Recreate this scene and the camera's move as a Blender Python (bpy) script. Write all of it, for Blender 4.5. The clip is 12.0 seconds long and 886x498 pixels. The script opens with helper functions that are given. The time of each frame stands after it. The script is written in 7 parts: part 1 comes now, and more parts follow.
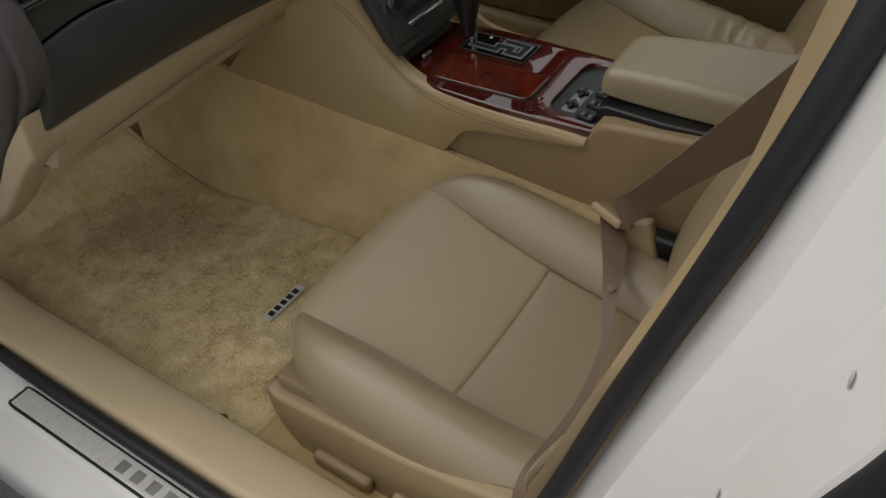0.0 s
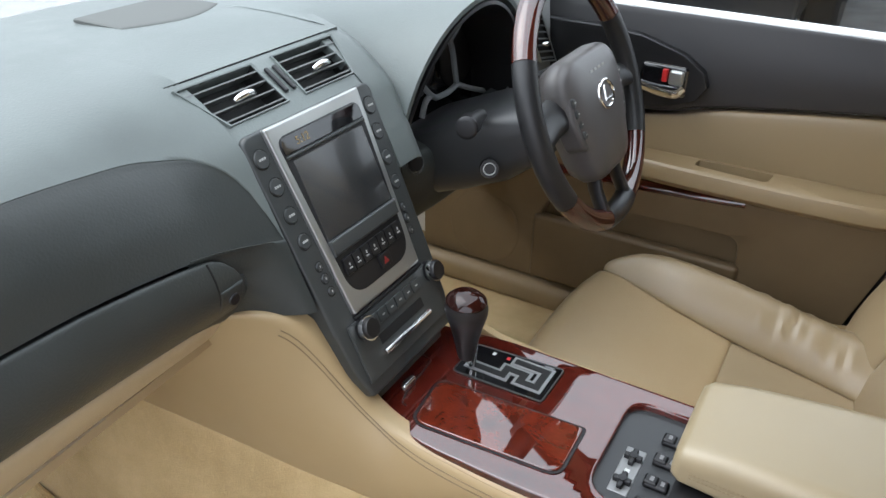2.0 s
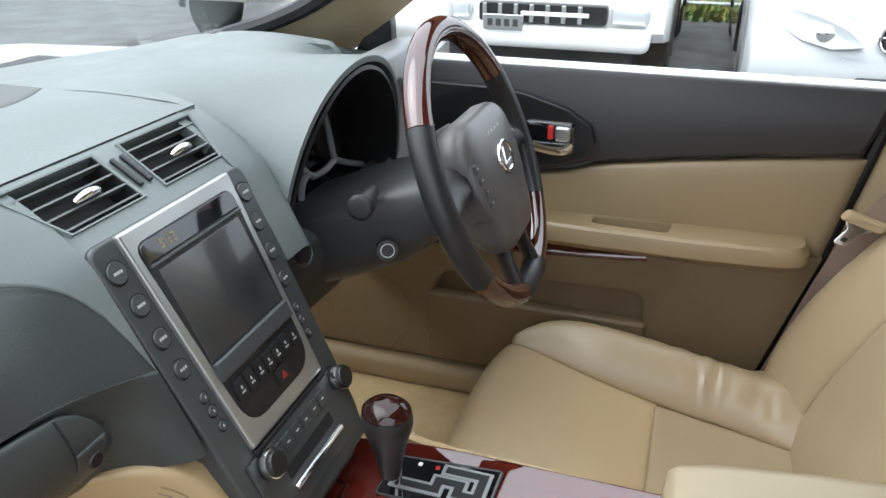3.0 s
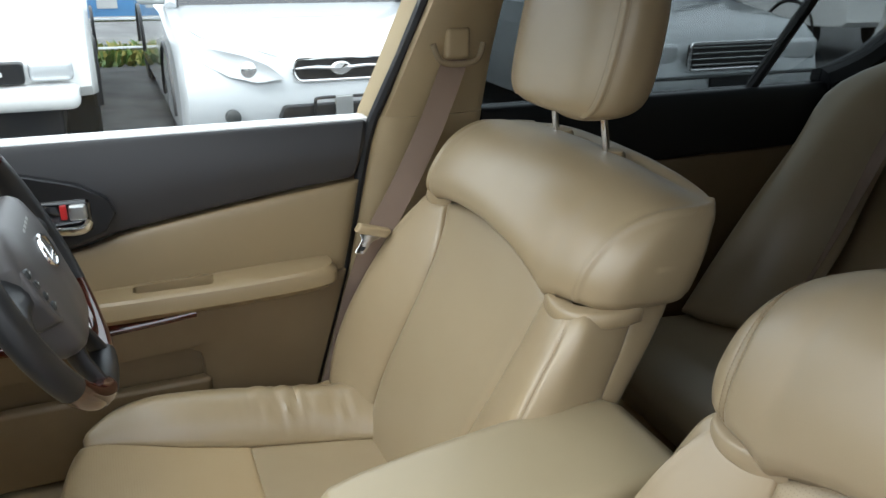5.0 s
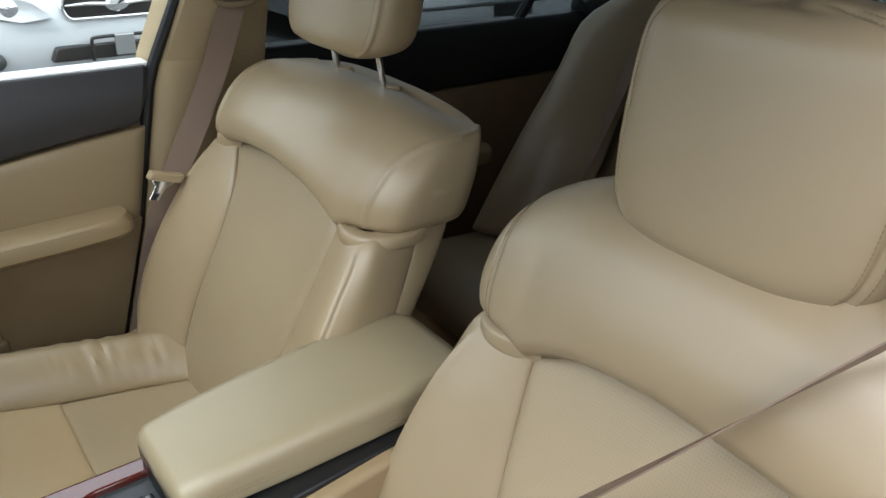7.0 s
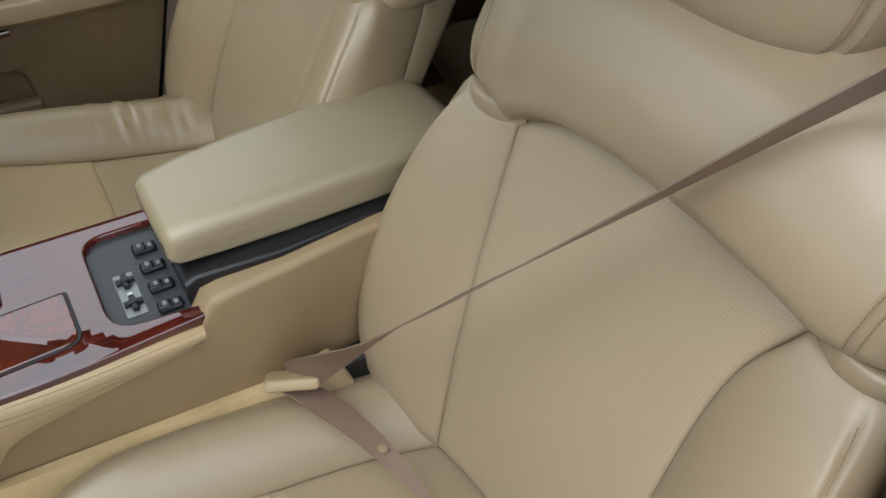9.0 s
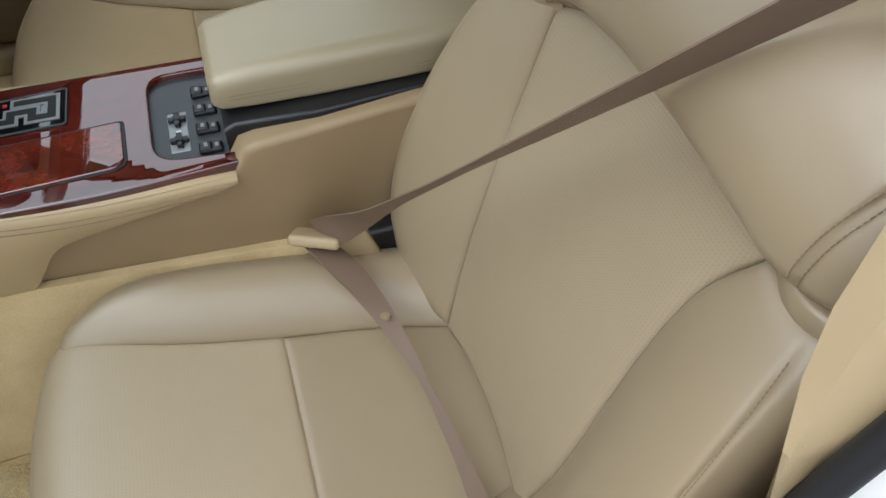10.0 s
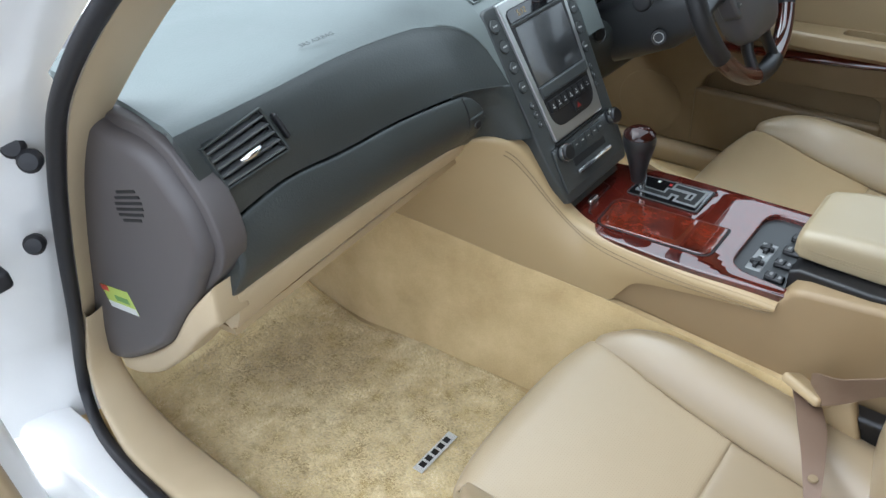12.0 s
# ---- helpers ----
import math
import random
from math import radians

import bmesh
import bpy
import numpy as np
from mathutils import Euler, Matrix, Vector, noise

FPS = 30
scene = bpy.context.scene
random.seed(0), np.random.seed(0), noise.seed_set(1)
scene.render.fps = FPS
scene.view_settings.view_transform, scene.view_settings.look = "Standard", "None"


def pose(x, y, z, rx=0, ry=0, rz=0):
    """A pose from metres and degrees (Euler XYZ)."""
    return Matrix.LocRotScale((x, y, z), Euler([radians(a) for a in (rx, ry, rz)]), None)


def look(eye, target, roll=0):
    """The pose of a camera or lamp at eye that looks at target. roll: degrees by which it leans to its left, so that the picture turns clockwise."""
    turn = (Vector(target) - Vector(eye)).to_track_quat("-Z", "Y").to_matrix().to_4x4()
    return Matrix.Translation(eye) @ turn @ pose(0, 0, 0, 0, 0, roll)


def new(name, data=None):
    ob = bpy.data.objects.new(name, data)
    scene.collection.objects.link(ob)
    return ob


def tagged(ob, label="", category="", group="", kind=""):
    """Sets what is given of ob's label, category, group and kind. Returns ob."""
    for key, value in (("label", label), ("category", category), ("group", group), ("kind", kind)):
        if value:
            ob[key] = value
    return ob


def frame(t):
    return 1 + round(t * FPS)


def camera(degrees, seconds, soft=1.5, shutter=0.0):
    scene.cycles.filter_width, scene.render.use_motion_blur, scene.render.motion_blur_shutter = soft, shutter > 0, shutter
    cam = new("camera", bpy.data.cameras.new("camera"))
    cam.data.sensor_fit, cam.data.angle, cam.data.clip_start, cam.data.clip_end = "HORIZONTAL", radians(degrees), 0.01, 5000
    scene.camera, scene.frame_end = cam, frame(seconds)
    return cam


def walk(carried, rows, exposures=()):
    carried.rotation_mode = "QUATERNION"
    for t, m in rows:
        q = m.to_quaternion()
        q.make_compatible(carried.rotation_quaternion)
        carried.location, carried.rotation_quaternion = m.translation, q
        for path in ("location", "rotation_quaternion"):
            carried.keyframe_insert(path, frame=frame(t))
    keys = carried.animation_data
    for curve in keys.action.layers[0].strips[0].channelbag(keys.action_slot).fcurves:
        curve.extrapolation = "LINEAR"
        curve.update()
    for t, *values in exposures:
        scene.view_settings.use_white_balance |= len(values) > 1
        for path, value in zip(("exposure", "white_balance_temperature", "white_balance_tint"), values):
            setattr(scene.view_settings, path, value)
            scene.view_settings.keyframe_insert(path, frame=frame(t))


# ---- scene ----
cam = camera(59.7, 12.0)
PATH = [
    (0, (-1.082, -0.377, 1.302), (0.128, 0.458, -0.053), -2.7),
    (0.5, (-1.013, -0.247, 1.368), (0.298, 0.509, 0.06), 0.1),
    (1, (-0.908, -0.171, 1.354), (0.498, 0.586, 0.149), -0.0),
    (1.5, (-0.783, -0.096, 1.312), (0.683, 0.692, 0.203), 0.7),
    (2, (-0.694, -0.06, 1.277), (0.804, 0.791, 0.262), 1.2),
    (2.5, (-0.641, -0.031, 1.245), (0.937, 0.774, 0.317), 2.0),
    (3, (-0.593, 0.048, 1.231), (1.127, 0.611, 0.378), 0.1),
    (3.5, (-0.598, 0.091, 1.229), (1.234, 0.228, 0.437), -0.9),
    (5.5, (-0.628, 0.203, 1.281), (0.988, -0.687, 0.509), 1.5),
    (6, (-0.657, 0.211, 1.293), (0.872, -0.798, 0.49), 1.3),
    (6.5, (-0.673, 0.204, 1.306), (0.756, -0.911, 0.46), 1.5),
    (8.5, (-0.765, 0.129, 1.253), (0.574, -0.756, 0.061), 1.6),
    (9, (-0.759, 0.097, 1.242), (0.518, -0.692, -0.08), 1.1),
    (9.5, (-0.772, 0.067, 1.214), (0.487, -0.579, -0.2), 0.5),
    (10, (-0.832, -0.019, 1.226), (0.426, -0.421, -0.276), 0.4),
    (10.5, (-0.88, -0.031, 1.25), (0.404, -0.164, -0.278), 3.6),
    (11, (-0.906, -0.054, 1.276), (0.524, 0.238, -0.091), -1.6),
    (11.5, (-0.998, -0.108, 1.337), (0.407, 0.554, 0.077), -1.5),
    (12, (-1.049, -0.217, 1.366), (0.126, 0.89, 0.186), -6.1),
]
walk(cam, [(t, look(eye, target, roll)) for t, eye, target, roll in PATH],
     [(0, -0.58, 6640, 13), (0.5, -0.36, 6480, 13), (1, 0.36, 6280, 12), (1.5, 0.80, 5990, 13), (2.5, 1.22, 6060, 15), (3.5, 1.24, 6050, 11), (5.5, 1.02, 6010, 10), (6, 1.02, 6010, 10), (8.5, 0.66, 5960, 10), (9.5, 0.61, 5970, 10), (10.5, 0.56, 5760, 9), (11, 0.53, 5760, 9), (11.5, 0.80, 5700, 9), (12, 1.08, 5670, 10)])

# ---------------------------------------------------------------- world and light
SKY_ROT = radians(335)
world = bpy.data.worlds.new("overcast_sky")
scene.world = world
world.use_nodes = True
wn = world.node_tree.nodes
bg = wn["Background"]
sky = wn.new("ShaderNodeTexSky")
sky.sky_type = "NISHITA"
sky.sun_disc = False
sky.sun_elevation, sky.sun_rotation = radians(51), SKY_ROT
sky.dust_density, sky.air_density, sky.ozone_density = 4.0, 1.0, 0.6
soften = wn.new("ShaderNodeMixRGB")
soften.inputs[0].default_value = 0.82
soften.inputs[2].default_value = (9.4, 9.6, 9.6, 1)
world.node_tree.links.new(sky.outputs[0], soften.inputs[1])
# an overcast sky is about three times as bright overhead as at the horizon
co_w, up_w, range_w, dome = wn.new("ShaderNodeTexCoord"), wn.new("ShaderNodeSeparateXYZ"), wn.new("ShaderNodeMapRange"), wn.new("ShaderNodeMixRGB")
world.node_tree.links.new(co_w.outputs["Generated"], up_w.inputs[0])
world.node_tree.links.new(up_w.outputs["Z"], range_w.inputs[0])
range_w.inputs["From Min"].default_value, range_w.inputs["From Max"].default_value = 0.0, 1.0
range_w.inputs["To Min"].default_value, range_w.inputs["To Max"].default_value = 0.75, 1.45
dome.blend_type = "MULTIPLY"
dome.inputs[0].default_value = 1.0
world.node_tree.links.new(soften.outputs[0], dome.inputs[1])
world.node_tree.links.new(range_w.outputs[0], dome.inputs[2])
world.node_tree.links.new(dome.outputs[0], bg.inputs[0])
bg.inputs[1].default_value = 0.15
sun = new("sun", bpy.data.lights.new("sun", "SUN"))
sun.data.energy, sun.data.angle, sun.data.color = 1.1, radians(60), (1.0, 0.975, 0.94)
sun.matrix_world = look((0, 0, 0), (0.26, -0.55, -0.79))


# ---------------------------------------------------------------- materials
def material(name, colour, rough=0.5, metal=0.0, coat=0.0, spec=0.5):
    m = bpy.data.materials.new(name)
    m.use_nodes = True
    b = m.node_tree.nodes["Principled BSDF"]
    b.inputs["Base Color"].default_value = (*colour, 1)
    b.inputs["Roughness"].default_value = rough
    b.inputs["Metallic"].default_value = metal
    b.inputs["Coat Weight"].default_value = coat
    b.inputs["Coat Roughness"].default_value = 0.04
    b.inputs["Specular IOR Level"].default_value = spec
    return m


def noise_node(m, scale, detail=4.0, rough=0.55, stretch=(1, 1, 1)):
    n, l = m.node_tree.nodes, m.node_tree.links
    co, mp, tx = n.new("ShaderNodeTexCoord"), n.new("ShaderNodeMapping"), n.new("ShaderNodeTexNoise")
    mp.inputs["Scale"].default_value = stretch
    tx.inputs["Scale"].default_value, tx.inputs["Detail"].default_value, tx.inputs["Roughness"].default_value = scale, detail, rough
    l.new(co.outputs["Object"], mp.inputs[0])
    l.new(mp.outputs[0], tx.inputs["Vector"])
    return tx


def vary(m, scale, low, high, stretch=(1, 1, 1), detail=4.0, lo=0.35, hi=0.65):
    """Base colour between two tones by a noise."""
    n, l = m.node_tree.nodes, m.node_tree.links
    tx = noise_node(m, scale, detail, 0.6, stretch)
    rp = n.new("ShaderNodeValToRGB")
    rp.color_ramp.elements[0].position, rp.color_ramp.elements[1].position = lo, hi
    rp.color_ramp.elements[0].color, rp.color_ramp.elements[1].color = (*low, 1), (*high, 1)
    l.new(tx.outputs["Fac"], rp.inputs[0])
    l.new(rp.outputs[0], n["Principled BSDF"].inputs["Base Color"])
    return rp


def relief(m, height, depth, strength=0.5):
    """Bump from a height output; keeps what bump there is."""
    n, l = m.node_tree.nodes, m.node_tree.links
    bp = n.new("ShaderNodeBump")
    bp.inputs["Strength"].default_value, bp.inputs["Distance"].default_value = strength, depth
    l.new(height, bp.inputs["Height"])
    slot = n["Principled BSDF"].inputs["Normal"]
    if slot.is_linked:
        l.new(slot.links[0].from_socket, bp.inputs["Normal"])
    l.new(bp.outputs[0], slot)


def voronoi(m, scale, feature="F1"):
    n, l = m.node_tree.nodes, m.node_tree.links
    co, tx = n.new("ShaderNodeTexCoord"), n.new("ShaderNodeTexVoronoi")
    tx.feature = feature
    tx.inputs["Scale"].default_value = scale
    l.new(co.outputs["Object"], tx.inputs["Vector"])
    return tx


def rough_by(m, scale, low, high, stretch=(1, 1, 1)):
    n, l = m.node_tree.nodes, m.node_tree.links
    tx = noise_node(m, scale, 3.0, 0.6, stretch)
    mr = n.new("ShaderNodeMapRange")
    mr.inputs["To Min"].default_value, mr.inputs["To Max"].default_value = low, high
    mr.inputs["From Min"].default_value, mr.inputs["From Max"].default_value = 0.3, 0.7
    l.new(tx.outputs["Fac"], mr.inputs[0])
    l.new(mr.outputs[0], n["Principled BSDF"].inputs["Roughness"])


def leather(name, low, high, rough=0.34, holes=False, hole_tone=0.86):
    m = material(name, high, rough, 0, 0, 0.68)
    vary(m, 5.0, tuple(0.45 * p + 0.55 * q for p, q in zip(low, high)), high, lo=0.25, hi=0.75)
    rough_by(m, 9.0, rough - 0.04, rough + 0.06)
    relief(m, voronoi(m, 520, "DISTANCE_TO_EDGE").outputs["Distance"], 0.0005, 0.18)
    relief(m, noise_node(m, 14, 2).outputs["Fac"], 0.003, 0.10)
    if holes:
        n, l = m.node_tree.nodes, m.node_tree.links
        co = n.new("ShaderNodeTexCoord")
        total = None
        waves = []
        for axis, step in ((0, 0.0039), (2 if holes == "back" else 1, 0.0039)):
            sp = n.new("ShaderNodeSeparateXYZ")
            l.new(co.outputs["Object"], sp.inputs[0])
            mu, sn = n.new("ShaderNodeMath"), n.new("ShaderNodeMath")
            mu.operation, sn.operation = "MULTIPLY", "SINE"
            mu.inputs[1].default_value = 2 * math.pi / step
            l.new(sp.outputs[axis], mu.inputs[0])
            l.new(mu.outputs[0], sn.inputs[0])
            waves.append(sn.outputs[0])
        pr, th = n.new("ShaderNodeMath"), n.new("ShaderNodeMapRange")
        pr.operation = "ADD"
        l.new(waves[0], pr.inputs[0])
        l.new(waves[1], pr.inputs[1])
        th.inputs["From Min"].default_value, th.inputs["From Max"].default_value = 1.3, 1.9
        th.inputs["To Min"].default_value, th.inputs["To Max"].default_value = 1.0, 0.0
        l.new(pr.outputs[0], th.inputs[0])
        relief(m, th.outputs[0], 0.0006, 0.25)
        mx = n.new("ShaderNodeMixRGB")
        slot = n["Principled BSDF"].inputs["Base Color"]
        l.new(slot.links[0].from_socket, mx.inputs[2])
        mx.inputs[1].default_value = tuple(c * hole_tone for c in low) + (1,)
        l.new(th.outputs[0], mx.inputs[0])
        l.new(mx.outputs[0], slot)
    return m


BEIGE_LO, BEIGE_HI = (0.252, 0.191, 0.114), (0.312, 0.243, 0.153)
LEATHER = leather("beige_leather", BEIGE_LO, BEIGE_HI)
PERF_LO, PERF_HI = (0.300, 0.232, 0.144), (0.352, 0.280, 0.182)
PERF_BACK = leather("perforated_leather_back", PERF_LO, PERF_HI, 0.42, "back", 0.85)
# Cushion colour is raised above the back's for the skylight on it.
PERF_SEAT_LIT = leather("lit_perforated_leather_seat", (0.338, 0.262, 0.162), (0.396, 0.316, 0.205), 0.40, "seat", 0.96)
WORN_LO, WORN_HI = (0.272, 0.190, 0.102), (0.344, 0.266, 0.160)
WORN = leather("worn_beige_leather", WORN_LO, WORN_HI, 0.34)
WORN_BACK = leather("worn_perforated_leather_back", (0.272, 0.198, 0.111), (0.334, 0.264, 0.165), 0.36, "back", 1.0)
# Worn tone, lightened further for the window light falling on the cushion.
WORN_SEAT_LIT = leather("worn_lit_perforated_leather_seat", (0.352, 0.232, 0.112), (0.440, 0.335, 0.192), 0.34, "seat", 0.95)
ARM = leather("armrest_leather", (0.246, 0.197, 0.118), (0.302, 0.246, 0.152), 0.36)
PIPING = material("seam_thread", (0.24, 0.18, 0.105), 0.7)
BPLAST = material("beige_plastic", (0.50, 0.385, 0.235), 0.5)
vary(BPLAST, 3.0, (0.31, 0.228, 0.125), (0.37, 0.280, 0.158))
relief(BPLAST, voronoi(BPLAST, 700).outputs["Distance"], 0.0004, 0.3)
# The beige plastic again, darkened in colour for the shade on closed doors.
DOORPL_SHADED = material("shaded_door_plastic", (0.24, 0.185, 0.115), 0.5)
vary(DOORPL_SHADED, 3.0, (0.165, 0.113, 0.058), (0.205, 0.146, 0.078))
relief(DOORPL_SHADED, voronoi(DOORPL_SHADED, 700).outputs["Distance"], 0.0004, 0.3)
# Seat leather darkened likewise: the driver door's shade is in the colour.
DOORHIDE_SHADED = leather("shaded_door_leather", (0.215, 0.152, 0.076), (0.262, 0.192, 0.104), 0.42)
# Beige plastic darkened: the shade between console and seats is in its colour.
CONSOLE_SHADED = material("shaded_console_plastic", (0.28, 0.2, 0.105), 0.48)
vary(CONSOLE_SHADED, 3.0, (0.255, 0.178, 0.094), (0.300, 0.214, 0.116))
relief(CONSOLE_SHADED, voronoi(CONSOLE_SHADED, 700).outputs["Distance"], 0.0004, 0.3)
PADHIDE = leather("golden_console_leather", (0.345, 0.247, 0.122), (0.405, 0.300, 0.160), 0.40)
# Beige plastic paled: the daylight on pillars, sill and knee trim is coloured in.
BPLAST_LIT = material("pale_beige_pillar_plastic", (0.46, 0.39, 0.28), 0.5)
vary(BPLAST_LIT, 3.0, (0.43, 0.34, 0.212), (0.49, 0.395, 0.255))
relief(BPLAST_LIT, voronoi(BPLAST_LIT, 700).outputs["Distance"], 0.0004, 0.3)
FABRIC = material("seat_side_cloth", (0.22, 0.16, 0.095), 0.85)
relief(FABRIC, noise_node(FABRIC, 600, 2).outputs["Fac"], 0.0006, 0.4)


def dash_plastic(name, colour, rough):
    m = material(name, colour, rough)
    vary(m, 6.0, tuple(c * 0.88 for c in colour), tuple(c * 1.1 for c in colour))
    rough_by(m, 12, rough - 0.05, rough + 0.07)
    relief(m, voronoi(m, 420, "SMOOTH_F1").outputs["Distance"], 0.0006, 0.35)
    relief(m, noise_node(m, 260, 3).outputs["Fac"], 0.0006, 0.4)
    return m


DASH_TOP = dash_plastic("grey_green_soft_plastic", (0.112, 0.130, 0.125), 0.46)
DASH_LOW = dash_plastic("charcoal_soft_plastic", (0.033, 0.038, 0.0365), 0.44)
END_CAP = material("brown_grey_plastic", (0.075, 0.066, 0.064), 0.55)
relief(END_CAP, noise_node(END_CAP, 700, 2).outputs["Fac"], 0.0004, 0.4)
STACK = material("graphite_plastic", (0.040, 0.044, 0.044), 0.36)
relief(STACK, noise_node(STACK, 900, 2).outputs["Fac"], 0.0002, 0.3)
BLACK = material("black_plastic", (0.007, 0.007, 0.008), 0.38)
DARK = material("dark_recess", (0.006, 0.006, 0.006), 0.7)
GLOSS = material("gloss_black", (0.006, 0.006, 0.007), 0.06, 0, 0.6)
WHEELSKIN = material("black_leather", (0.016, 0.016, 0.017), 0.38)
relief(WHEELSKIN, voronoi(WHEELSKIN, 600, "DISTANCE_TO_EDGE").outputs["Distance"], 0.0005, 0.3)
SILVER = material("satin_silver", (0.42, 0.43, 0.42), 0.32, 0.85)
CHROME = material("chrome", (0.8, 0.8, 0.8), 0.08, 1.0)
STEEL = material("brushed_steel", (0.66, 0.66, 0.64), 0.35, 0.45)
rough_by(STEEL, 60, 0.22, 0.42, (1, 40, 1))
PRINT = material("white_print", (0.62, 0.63, 0.62), 0.6)
RED = material("red_plastic", (0.45, 0.02, 0.02), 0.35)
RUBBER = material("black_rubber", (0.010, 0.010, 0.012), 0.55)
relief(RUBBER, noise_node(RUBBER, 300, 3).outputs["Fac"], 0.0005, 0.4)
PAINT = material("pearl_white_paint", (0.82, 0.82, 0.80), 0.28, 0, 1.0)
vary(PAINT, 2.5, (0.70, 0.70, 0.68), (0.77, 0.77, 0.755))
PEARL = material("silver_white_paint", (0.50, 0.52, 0.53), 0.3, 0.1, 1.0)
SILVER_PAINT = material("silver_paint", (0.45, 0.47, 0.48), 0.3, 0.4, 1.0)


def wood(name, low, high, burl, gloss=1.9):
    m = material(name, high, 0.5, 0, 1.0, 0.0)
    n, l = m.node_tree.nodes, m.node_tree.links
    warp = noise_node(m, 9 if burl else 5, 5, 0.7, (1, 1, 1) if burl else (2.2, 0.5, 1))
    warp.inputs["Distortion"].default_value = 3.0 if burl else 1.2
    rp = n.new("ShaderNodeValToRGB")
    e = rp.color_ramp.elements
    e[0].position, e[1].position = 0.28, 0.72
    e[0].color, e[1].color = (*low, 1), (*high, 1)
    mid = e.new(0.5)
    mid.color = (*[(a * 0.35 + b * 0.65) for a, b in zip(low, high)], 1)
    fine = noise_node(m, 130, 3, 0.6, (3, 0.6, 1))
    mx = n.new("ShaderNodeMixRGB")
    mx.blend_type = "MULTIPLY"
    mx.inputs[0].default_value = 0.5
    l.new(warp.outputs["Fac"], rp.inputs[0])
    l.new(rp.outputs[0], mx.inputs[1])
    l.new(fine.outputs["Fac"], mx.inputs[2])
    l.new(mx.outputs[0], n["Principled BSDF"].inputs["Base Color"])
    n["Principled BSDF"].inputs["Coat Roughness"].default_value = 0.015
    n["Principled BSDF"].inputs["Coat IOR"].default_value = gloss
    return m


WOOD = wood("red_brown_lacquered_wood", (0.030, 0.004, 0.003), (0.135, 0.018, 0.010), False)
RIMWOOD = wood("dark_lacquered_wood", (0.020, 0.004, 0.003), (0.085, 0.014, 0.008), False)
BURL = wood("burl_lacquered_wood", (0.035, 0.005, 0.003), (0.20, 0.030, 0.013), True)


def carpet(name, low, high, patch=7.0, grain=0.45):
    m = material(name, high, 0.95, spec=0.15)
    n, l = m.node_tree.nodes, m.node_tree.links
    rp = vary(m, patch, low, high, detail=6.0, lo=0.32, hi=0.68)
    fine = noise_node(m, 420, 3, 0.7)
    mx = n.new("ShaderNodeMixRGB")
    mx.blend_type, mx.inputs[0].default_value = "OVERLAY", grain
    l.new(rp.outputs[0], mx.inputs[1])
    l.new(fine.outputs["Fac"], mx.inputs[2])
    l.new(mx.outputs[0], n["Principled BSDF"].inputs["Base Color"])
    n["Principled BSDF"].inputs["Sheen Weight"].default_value = 0.25
    relief(m, fine.outputs["Fac"], 0.003, 1.3 * grain)
    relief(m, noise_node(m, 38, 4, 0.6).outputs["Fac"], 0.008, 1.1 * grain)
    return m


MAT = carpet("plush_gold_carpet", (0.58, 0.45, 0.22), (0.74, 0.61, 0.35), 11.0)
PILE = material("golden_pile", (0.5, 0.4, 0.2), 0.9, spec=0.2)
pile_low = vary(PILE, 26.0, (0.50, 0.37, 0.17), (0.84, 0.71, 0.44), detail=6.0, lo=0.36, hi=0.64)
pile_geo, pile_mix = PILE.node_tree.nodes.new("ShaderNodeNewGeometry"), PILE.node_tree.nodes.new("ShaderNodeMixRGB")
pile_mix.blend_type = "MULTIPLY"
pile_mix.inputs[0].default_value = 0.15
PILE.node_tree.links.new(pile_low.outputs[0], pile_mix.inputs[1])
PILE.node_tree.links.new(pile_geo.outputs["Random Per Island"], pile_mix.inputs[2])
PILE.node_tree.links.new(pile_mix.outputs[0], PILE.node_tree.nodes["Principled BSDF"].inputs["Base Color"])
PILE.node_tree.nodes["Principled BSDF"].inputs["Sheen Weight"].default_value = 0.3
TUNNEL = carpet("fine_tan_carpet", (0.46, 0.335, 0.16), (0.64, 0.49, 0.26), 7.0, 0.2)
WEB = material("beige_brown_webbing", (0.185, 0.124, 0.086), 0.5)
wv = WEB.node_tree.nodes.new("ShaderNodeTexWave")
wv.inputs["Scale"].default_value = 260
relief(WEB, wv.outputs["Fac"], 0.0004, 0.4)
ASPHALT = material("asphalt", (0.10, 0.10, 0.10), 0.9)
vary(ASPHALT, 3.0, (0.075, 0.075, 0.075), (0.14, 0.14, 0.14), detail=8)
relief(ASPHALT, noise_node(ASPHALT, 120, 4).outputs["Fac"], 0.01, 0.6)
HEAD = material("beige_headliner", (0.22, 0.19, 0.145), 0.9)
TYRE = material("tyre_rubber", (0.015, 0.015, 0.016), 0.75)
LEAF = material("green_leaf", (0.10, 0.17, 0.035), 0.6)
LEAF_Y = material("yellow_leaf", (0.30, 0.27, 0.06), 0.6)
POSTER = material("blue_banner", (0.10, 0.28, 0.55), 0.5)


